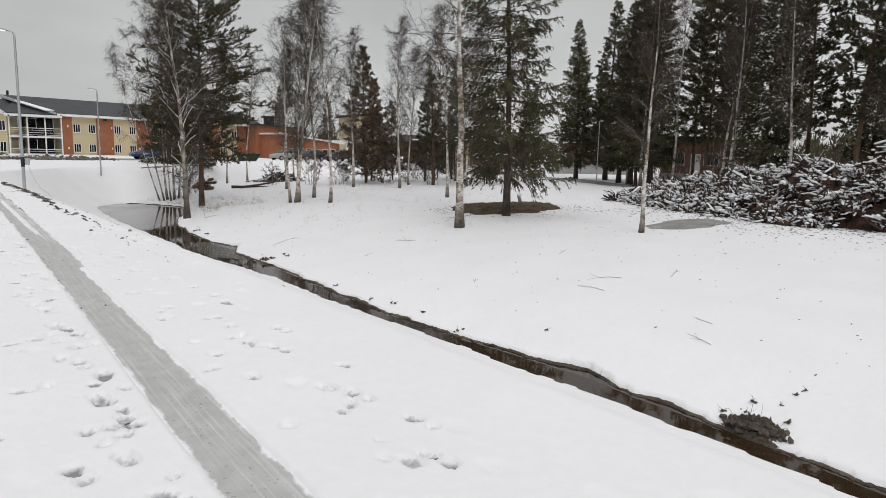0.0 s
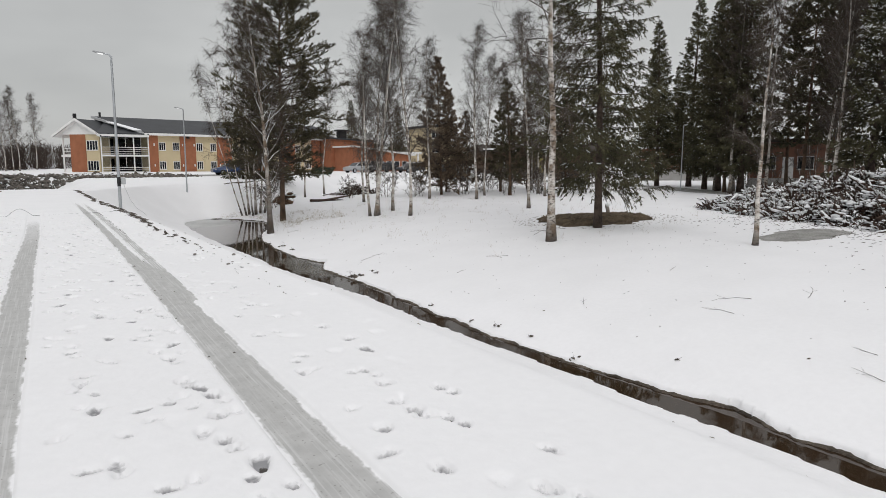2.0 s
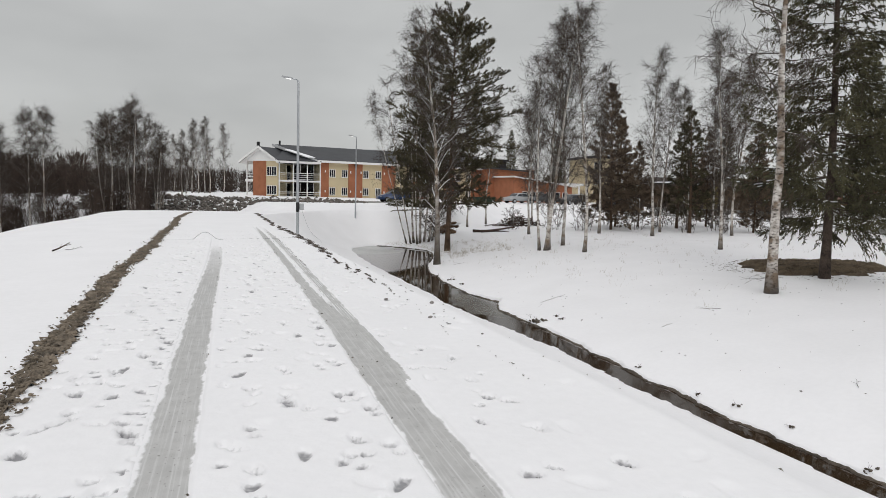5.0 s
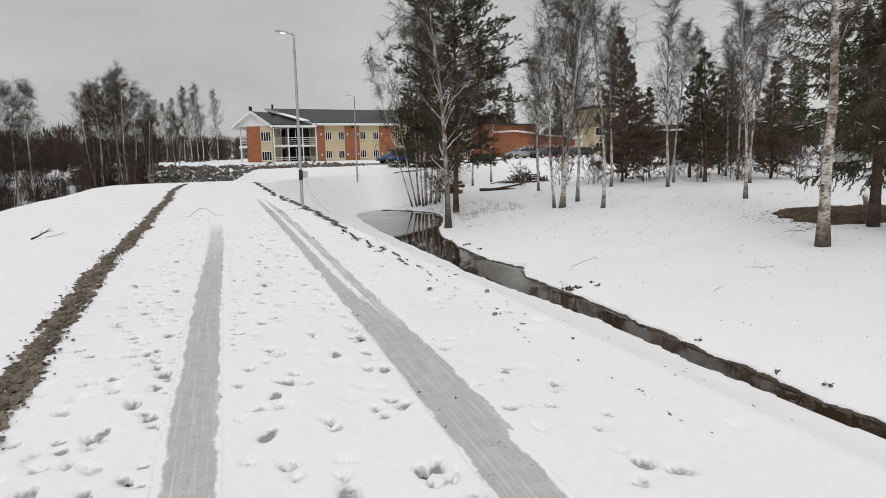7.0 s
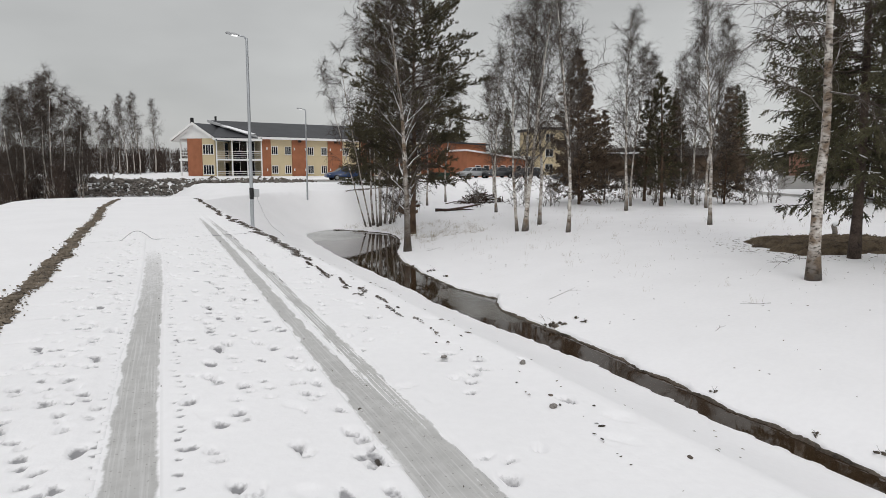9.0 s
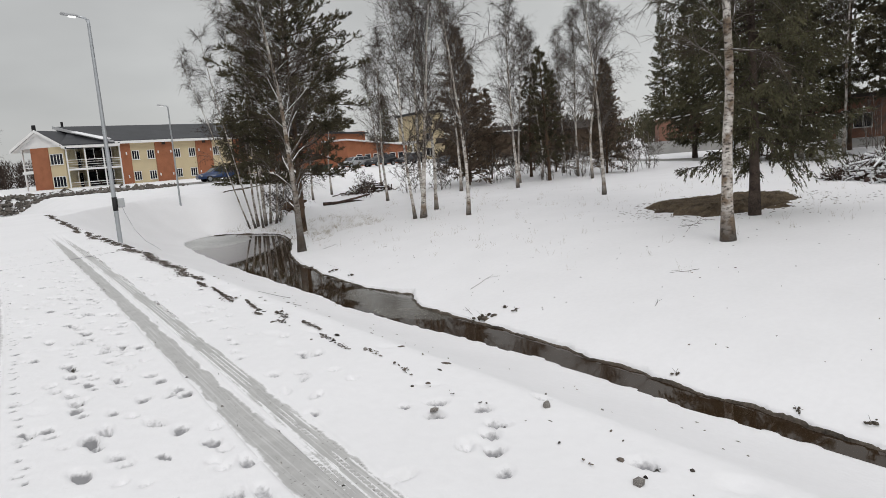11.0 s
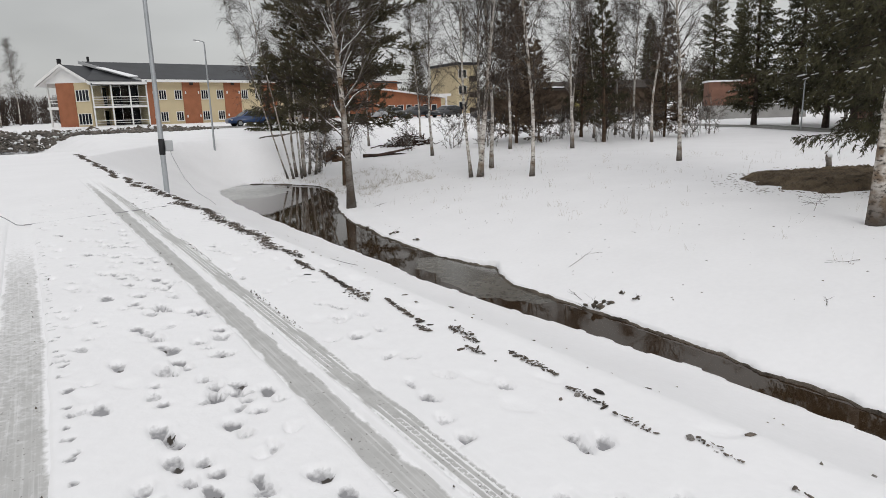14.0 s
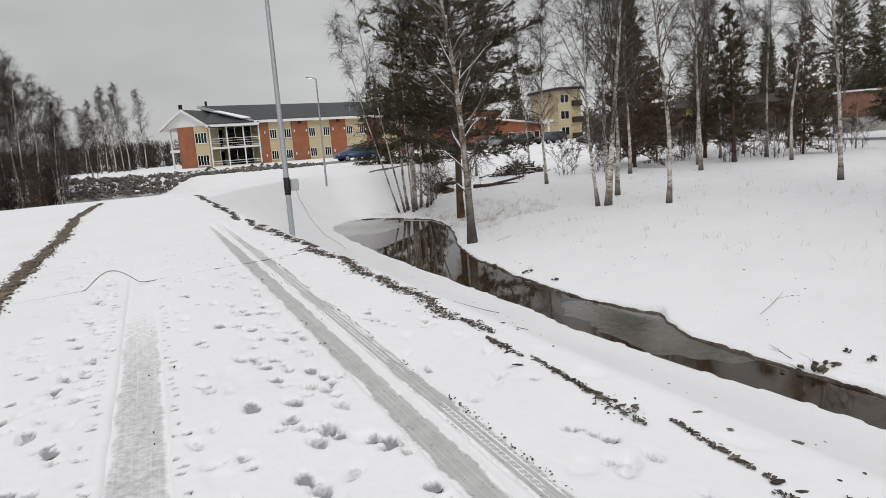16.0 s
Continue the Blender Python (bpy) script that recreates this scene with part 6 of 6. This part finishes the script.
for k in range(30):
    y = rng_c.uniform(2, 23.5)
    x = float(np.interp(y, PILE_Y, PILE_X)) - rng_c.uniform(0.4, 4.1)
    z = float(land(x, y)) + float(pile_height(x, y)) - 0.05
    r_ = rng_c.uniform(0.09, 0.2)
    v, f = limb([(0, 0, -0.5), (0.02, 0, -0.2), (0, 0.02, 0.15), (0.01, 0, 0.32)], [r_ * 0.8, r_, r_ * 0.95, r_ * 0.85], 9)
    st = put("stump", mesh_np("stump", v, f, M_ROOT), pile, m=pose(x, y, z, rng_c.uniform(-80, 80), -60 + rng_c.uniform(-40, 40), rng_c.uniform(0, 360)))
    bm = bmesh.new()
    bmesh.ops.create_cone(bm, cap_ends=True, segments=9, radius1=r_ * 0.82, radius2=r_ * 0.78, depth=0.012, matrix=Matrix.Translation((0.01, 0, 0.326)))
    part("cut_face", bm, M_CUTWOOD if k % 4 == 0 else M_DARKEARTH, st)
# scraps of bark and twigs before the heap, and leaves over the meadow
spots = []
for _ in range(900):
    y = rng_c.uniform(2, 20)
    spots.append((float(np.interp(y, PILE_Y, PILE_X)) - 4.0 - abs(rng_c.normal(0, 2.6)), y, 0.0))
flecks("bark_scraps", spots, M_ROOT, rng_c, rng_c.uniform(0.02, 0.09, len(spots)), "dark scraps of bark and wood before the heap", "litter", 0)
spots = [(rng_c.uniform(11, 27), rng_c.uniform(3, 42), 0.0) for _ in range(420)]
spots = [q for q in spots if q[0] > float(stream_edges(q[1])[1]) + 0.4]
flecks("meadow_litter", spots, M_ROOT, rng_c, rng_c.uniform(0.008, 0.035, len(spots)), "small dark leaves and bark on the snow", "litter", 0)
spots = [(rng_c.uniform(3.6, 8.6), rng_c.uniform(2, 33), 0.0) for _ in range(150)]
flecks("bank_litter", spots, M_GRAVEL, rng_c, rng_c.uniform(0.008, 0.035, len(spots)), "scraps of soil on the snowy bank", "litter", 0)
spots = [(25.4 + 3.9 * math.cos(a) * q + rng_c.normal(0, 0.3), 23.7 + 3.2 * math.sin(a) * q + rng_c.normal(0, 0.3), 0.0) for a, q in zip(rng_c.uniform(0, 6.28, 320), rng_c.uniform(0.85, 1.2, 320))]
flecks("litter_edge", spots, M_LITTER, rng_c, rng_c.uniform(0.02, 0.08, len(spots)), "brown needle litter scattered on the snow", "litter", 0)


# ---- dry grass, twigs, debris by the water ----
M_STRAW = mat("dry_grass", (0.24, 0.20, 0.14), 0.9, 0.3, 3.0, 30.0, 0.0, other=(0.36, 0.31, 0.235))


def grass(name, spots, seed, tall, label):
    rng = np.random.default_rng(seed)
    pos, way, ln = [], [], []
    for x, y, n in spots:
        q = rng.normal(0, 0.10, (n, 2))
        z = land(x + q[:, 0], y + q[:, 1]) - 0.02
        pos.append(np.c_[x + q[:, 0], y + q[:, 1], z])
        way.append(np.c_[rng.normal(0, 0.35, (n, 2)), np.ones(n)])
        ln.append(rng.uniform(0.4, 1.0, n) * tall)
    pos, way, ln = np.concatenate(pos), np.concatenate(way), np.concatenate(ln)
    return put(name, mesh_np(name, *blades(pos, way, ln, np.full(len(ln), 0.006), rng), M_STRAW), label=label, category="grass", kind="stuff")


spots = [(rng_c.uniform(14.5, 20), rng_c.uniform(39.5, 47), int(rng_c.integers(8, 22))) for _ in range(150)]
spots += [(rng_c.uniform(14, 34), rng_c.uniform(18, 48), int(rng_c.integers(3, 10))) for _ in range(260)]
spots += [(rng_c.uniform(14, 17.5), rng_c.uniform(47, 50.5), int(rng_c.integers(8, 18))) for _ in range(50)]
grass("dry_grass", spots, 31, 0.38, "tufts of pale dry grass sticking out of the snow")


def twig(x, y, az, length, r=0.006, lift=0.1, forks=2, name="fallen_twig", label="thin dark twig lying on the snow"):
    rng = np.random.default_rng(int(abs(x * 37 + y * 11)))
    a = np.array(at(x, y, 0.015))
    p = wander(rng, a, (math.cos(az), math.sin(az), lift), length, 6, 0.10, -0.01)
    p[:, 2] = np.maximum(p[:, 2], land(p[:, 0], p[:, 1]) + 0.006)
    pieces = [path_tubes(p, np.linspace(r, r * 0.4, 6), 4)]
    for k in range(forks):
        i = 2 + k
        q = wander(rng, p[i], (math.cos(az + 0.7 * (-1) ** k), math.sin(az + 0.7 * (-1) ** k), lift * 1.5), length * 0.35, 3, 0.1)
        pieces.append(path_tubes(q, np.linspace(r * 0.6, r * 0.25, 3), 3))
    return put(name, mesh_np(name, *join(pieces), M_ROOT), label=label, category="twig", group="twigs on the snow")


for x, y, az, L in ((10.63, 22.37, 1.0, 0.7), (11.89, 23.9, 0.2, 1.3), (13.3, 9.2, 2.2, 0.7), (14.5, 9.5, 2.6, 0.9), (15.3, 8.6, 0.4, 1.1), (11.6, 5.6, 1.2, 0.6), (12.6, 6.1, 1.8, 0.4), (8.1, 27.4, 2.9, 0.9), (7.6, 25.6, 2.7, 0.7), (13.9, 36.6, 0.3, 0.8),
                    (-2.5, 22.6, 0.8, 0.5), (12.5, 18.4, 0.4, 0.5), (15.2, 19.0, 2.9, 0.8), (16.0, 12.8, 0.5, 0.6), (19.0, 21.7, 0.3, 1.1), (20.0, 21.9, 2.9, 0.9), (12.0, 12.4, 0.7, 0.4), (10.2, 26.0, 2.6, 1.3), (20.3, 22.2, 0.2, 0.9), (20.5, 22.05, 2.6, 0.8), (20.9, 22.15, 0.5, 0.9), (21.2, 22.0, 2.9, 0.7), (20.7, 22.3, 1.2, 0.6)):
    twig(x, y, az, L)
twig(-2.75, 22.4, 0.9, 0.55, 0.022, 0.25, 2, "fallen_branch", "short dark branch lying on the snow")


def clod(x, y, s_, name="turf_clod", label="dark clod of soil and roots on the bank"):
    rng = np.random.default_rng(int(abs(x * 130 + y * 71)))
    top = empty(name, pose(*at(x, y)), label, "soil clod", "clods at the water")
    n = 7
    c = rng.normal(0, 0.6, (n, 3)) * s_ * [1.2, 1.0, 0.3] + [0, 0, s_ * 0.22]
    v, f = join([((LUMPS[rng.integers(6)][0] * rng.uniform(0.25, 0.75, 3) * s_) + q, LUMPS[0][1]) for q in c])
    put("soil", mesh_np("soil", v, f, M_SOIL), top, kind="stuff")
    pieces = []
    for _ in range(3):
        p = wander(rng, (0, 0, s_ * 0.4), rng.normal(0, 1, 3) * [1, 1, 0.4] + [0, 0, 0.5], s_ * rng.uniform(1.2, 2.6), 5, 0.25, -0.05)
        pieces.append(path_tubes(p, np.linspace(0.0035, 0.0015, 5), 4))
    put("root", mesh_np("root", *join(pieces), M_ROOT), top, "thin dark roots")
    return top


for x, y, s_ in ((10.55, 21.9, 0.14), (10.45, 22.15, 0.10), (10.75, 21.75, 0.09), (11.24, 21.81, 0.06), (11.19, 21.37, 0.07), (9.66, 4.22, 0.13), (9.60, 4.08, 0.17), (9.64, 3.92, 0.18), (9.62, 3.74, 0.17), (9.68, 3.6, 0.13), (9.62, 3.45, 0.10), (9.72, 4.02, 0.15), (9.83, 4.47, 0.06), (10.24, 4.18, 0.06), (10.3, 3.8, 0.035), (10.62, 3.72, 0.04), (10.78, 3.62, 0.035), (9.99, 3.55, 0.05), (9.98, 4.17, 0.04),
                (9.77, 10.6, 0.07), (10.66, 8.75, 0.05), (9.95, 14.3, 0.06), (10.05, 13.4, 0.07), (10.15, 16.4, 0.05), (11.55, 31.2, 0.10), (11.45, 29.8, 0.08), (11.6, 33.1, 0.09), (10.05, 12.2, 0.06), (9.9, 17.7, 0.05)):
    clod(x, y, s_)

M_EARTH = mat("red_brown_earth", (0.085, 0.050, 0.030), 0.9, 0.35, 2.0, 20.0, 0.8, 30.0, 0.03, other=(0.15, 0.095, 0.06))
# ---- stump, boulder, logs, dark heap behind the pond ----
def log(x, y, z, az, length, r, label, parent=None, name="fallen_log"):
    rng = np.random.default_rng(int(abs(x * 7 + y * 3)))
    p = wander(rng, (x, y, z), (math.cos(az), math.sin(az), 0.02), length, 6, 0.04)
    ob = put(name, mesh_np(name, *limb(p, np.linspace(r, r * 0.6, 6), 8), M_ROOT, True), parent, label, "" if parent else "log")
    return ob


log(*at(22.4, 52.8, 0.12), -0.25, 3.4, 0.13, "dark fallen log lying on the snow")
log(*at(22.9, 52.3, 0.10), -0.05, 3.0, 0.10, "dark fallen log lying on the snow")
b = empty("root_plate", pose(*at(20.3, 53.0)), "brown earth-covered root plate of a fallen tree", "stump")
rng_r = np.random.default_rng(15)
own = [(LUMPS[k % 6][0] * rng_r.uniform(0.22, 0.42) + np.array([rng_r.normal(0, 0.38), rng_r.normal(0, 0.2), abs(rng_r.normal(0.35, 0.22))]), LUMPS[0][1]) for k in range(16)]
put("earth", mesh_np("earth", *join(own), M_EARTH), b)
own = []
for k in range(26):
    q = wander(rng_r, (rng_r.normal(0, 0.3), rng_r.normal(0, 0.15), 0.4 + rng_r.normal(0, 0.2)), (rng_r.normal(0, 1), rng_r.normal(0, 0.5), abs(rng_r.normal(0.3, 0.6))), rng_r.uniform(0.5, 1.0), 5, 0.25, -0.03)
    own.append(path_tubes(q, np.linspace(0.03, 0.006, 5), 5))
put("roots", mesh_np("roots", *join(own), M_ROOT), b, "dark broken roots", kind="stuff")
put("snow_cap", mesh_np("snow_cap", LUMPS[2][0] * [0.6, 0.4, 0.25] + [0.5, 0, 0.75], LUMPS[2][1], M_SNOWCAP), b)
heap = empty("brush_heap", pose(*at(29.5, 58.0)), "small dark heap of branches with snow", "brush pile")
rng_h = np.random.default_rng(44)
n = 260
c = np.c_[rng_h.normal(0, 1.0, n), rng_h.normal(0, 0.7, n), rng_h.uniform(0, 0.8, n)]
c[:, 2] *= np.exp(-(c[:, 0] ** 2 + c[:, 1] ** 2) / 2.5)
d = rng_h.normal(0, 1, (n, 3)) * [1, 1, 0.3]
d /= np.linalg.norm(d, axis=1, keepdims=True)
put("brushwood", mesh_np("brushwood", *tubes(c - d * 0.5, c + d * 0.5, np.full(n, 0.05), np.full(n, 0.025), 5), M_ROOT), heap, "tangle of dark branches", kind="stuff")
k = rng_h.random(n) < 0.3
put("snow_on_brushwood", mesh_np("snow_on_brushwood", *tubes((c - d * 0.4)[k] + [0, 0, 0.05], (c + d * 0.4)[k] + [0, 0, 0.05], np.full(k.sum(), 0.05), np.full(k.sum(), 0.03), 5), M_SNOWCAP), heap, kind="stuff")
st = empty("broken_stump", pose(*at(27.8, 25.3)), "short broken stump capped with snow at the litter patch", "stump")
v, f = limb([(0, 0, -0.1), (0.02, 0, 0.25), (-0.05, 0.02, 0.5), (-0.12, 0.02, 0.62)], [0.13, 0.10, 0.11, 0.05], 8)
put("wood", mesh_np("wood", v, f, M_BIRCH, True), st)
put("snow_cap", mesh_np("snow_cap", LUMPS[3][0] * [0.17, 0.17, 0.2] + [-0.04, -0.03, 0.58], LUMPS[3][1], M_SNOWCAP), st)

# ---- car park ----
def paint(name, c):
    m = mat(name, c, 0.3, 0.06, 1.0, 20.0, 0.0, spec=0.5)
    m.node_tree.nodes["Principled BSDF"].inputs["Coat Weight"].default_value = 0.6
    return m


M_BLUE, M_DARKCAR, M_SILVER = paint("blue_car_paint", (0.016, 0.045, 0.135)), paint("black_car_paint", (0.015, 0.016, 0.02)), paint("silver_car_paint", (0.32, 0.33, 0.34))
M_TYRE = mat("tyre_rubber", (0.018, 0.018, 0.018), 0.9, 0.2, 6.0, 40.0, 0.2)


def car(x, y, turn, body, label, snow=False):
    """An estate car: shaped body, cabin glass, wheels, lamps; its nose along -x."""
    c = empty("car", pose(*at(x, y, 0.0), 0, 0, turn), label, "car", "parked cars")
    prof = [(-2.25, 0.32), (-2.3, 0.55), (-2.2, 0.74), (-1.95, 0.84), (-1.15, 0.97), (-0.55, 1.36), (-0.1, 1.47), (0.9, 1.49), (1.75, 1.40), (2.15, 1.02), (2.28, 0.9), (2.3, 0.45), (2.2, 0.3)]
    bm = prism(prof, -0.88, 0.88)
    for v_ in bm.verts:
        if v_.co.z > 1.0:
            v_.co.y *= 0.78
        elif abs(v_.co.x) > 2.15:
            v_.co.y *= 0.88
    bmesh.ops.bevel(bm, geom=bm.edges[:], offset=0.045, segments=2, affect="EDGES")
    part("body", bm, body, c, "", True)
    for sy in (-1, 1):
        for pts_ in ([(-0.98, 1.02), (-0.50, 1.32), (-0.05, 1.40), (-0.02, 1.02)], [(0.05, 1.02), (0.05, 1.40), (0.85, 1.41), (0.92, 1.02)], [(1.0, 1.03), (0.95, 1.41), (1.65, 1.33), (1.95, 1.06)]):
            bm = prism(pts_, -0.012, 0.012)
            for v_ in bm.verts:
                v_.co.y = sy * (0.895 - 0.17 * max(0, min(1, (v_.co.z - 0.95) / 0.45))) + v_.co.y
            part("side_window", bm, M_GLASS, c)
        for wx in (-1.38, 1.38):
            bm = bmesh.new()
            bmesh.ops.create_cone(bm, cap_ends=True, segments=22, radius1=0.32, radius2=0.32, depth=0.22, matrix=pose(wx, sy * 0.80, 0.32, 90))
            w_ = part("wheel", bm, M_TYRE, c, "", True)
            bm = bmesh.new()
            bmesh.ops.create_cone(bm, cap_ends=True, segments=14, radius1=0.21, radius2=0.19, depth=0.03, matrix=pose(wx, sy * 0.915, 0.32, 90))
            part("rim", bm, M_METAL, w_)
        part("headlight", box(-2.24, sy * 0.70 - 0.14, 0.60, -2.10, sy * 0.70 + 0.14, 0.74, 0.02), M_SILVER, c)
        part("tail_light", box(2.20, sy * 0.72 - 0.08, 0.78, 2.31, sy * 0.72 + 0.08, 1.0, 0.02), M_BRICK_R, c)
    bm = bmesh.new()
    q = [bm.verts.new(p_) for p_ in ((-1.14, -0.68, 1.0), (-1.14, 0.68, 1.0), (-0.57, 0.60, 1.375), (-0.57, -0.60, 1.375))]
    f_ = bm.faces.new(q)
    g = bmesh.ops.extrude_face_region(bm, geom=[f_])
    bmesh.ops.translate(bm, vec=(-0.02, 0, 0.02), verts=[e for e in g["geom"] if isinstance(e, bmesh.types.BMVert)])
    bmesh.ops.recalc_face_normals(bm, faces=bm.faces)
    part("windscreen", bm, M_GLASS, c)
    if snow:
        part("snow_cap", box(-0.4, -0.6, 1.475, 1.6, 0.6, 1.535, 0.02), M_SNOWCAP, c, "snow on the roof")
    return c


car(24.0, 78.7, 3, M_BLUE, "blue estate car parked on the snowy car park")
car(44.5, 86.0, 12, M_SILVER, "silver car parked by the brick annexe")
car(48.0, 85.0, 8, M_DARKCAR, "dark car parked by the brick annexe")
car(52.0, 83.6, 10, M_DARKCAR, "dark car with snowy roof by the annexe", True)
car(57.5, 82.0, 5, M_DARKCAR, "dark car parked near the entrance canopy")
M_GREEN = mat("green_skip_paint", (0.016, 0.032, 0.020), 0.6, 0.2, 1.5, 20.0, 0.2)
skip = empty("waste_skip", pose(*at(35.3, 78.0), 0, 0, -5) @ Matrix.Scale(0.72, 4), "dark green steel waste skip in the snow", "skip")
part("body", prism([(-1.5, 0.0), (1.1, 0.0), (1.9, 1.15), (-1.8, 1.15)], -0.8, 0.8), M_GREEN, skip)
part("rim", box(-1.85, -0.86, 1.152, 1.95, 0.86, 1.23), M_GREEN, skip)
# the road across the meadow's far side
ry = np.arange(30, 92, 0.6)
ribbon("far_road", ry, np.interp(ry, [30, 36, 46, 56, 70, 92], [50, 53.5, 58.5, 61.5, 62.5, 62]), np.full_like(ry, 1.7), 0.03, M_WETSNOW, 7, 0.004, "wet slushy road beyond the meadow", "road", 6)
ribbon("yard_asphalt", np.arange(74.5, 82, 0.5), np.full(15, 20.0), np.full(15, 9.0), 0.035, M_WETSNOW, 9, 0.004, "wet slushy surface of the car park", "road", 7)
lamp_3 = lamp_post(54.2, 39.2, 6.1, 0.0, False, "old street lamp with round head by the wood")
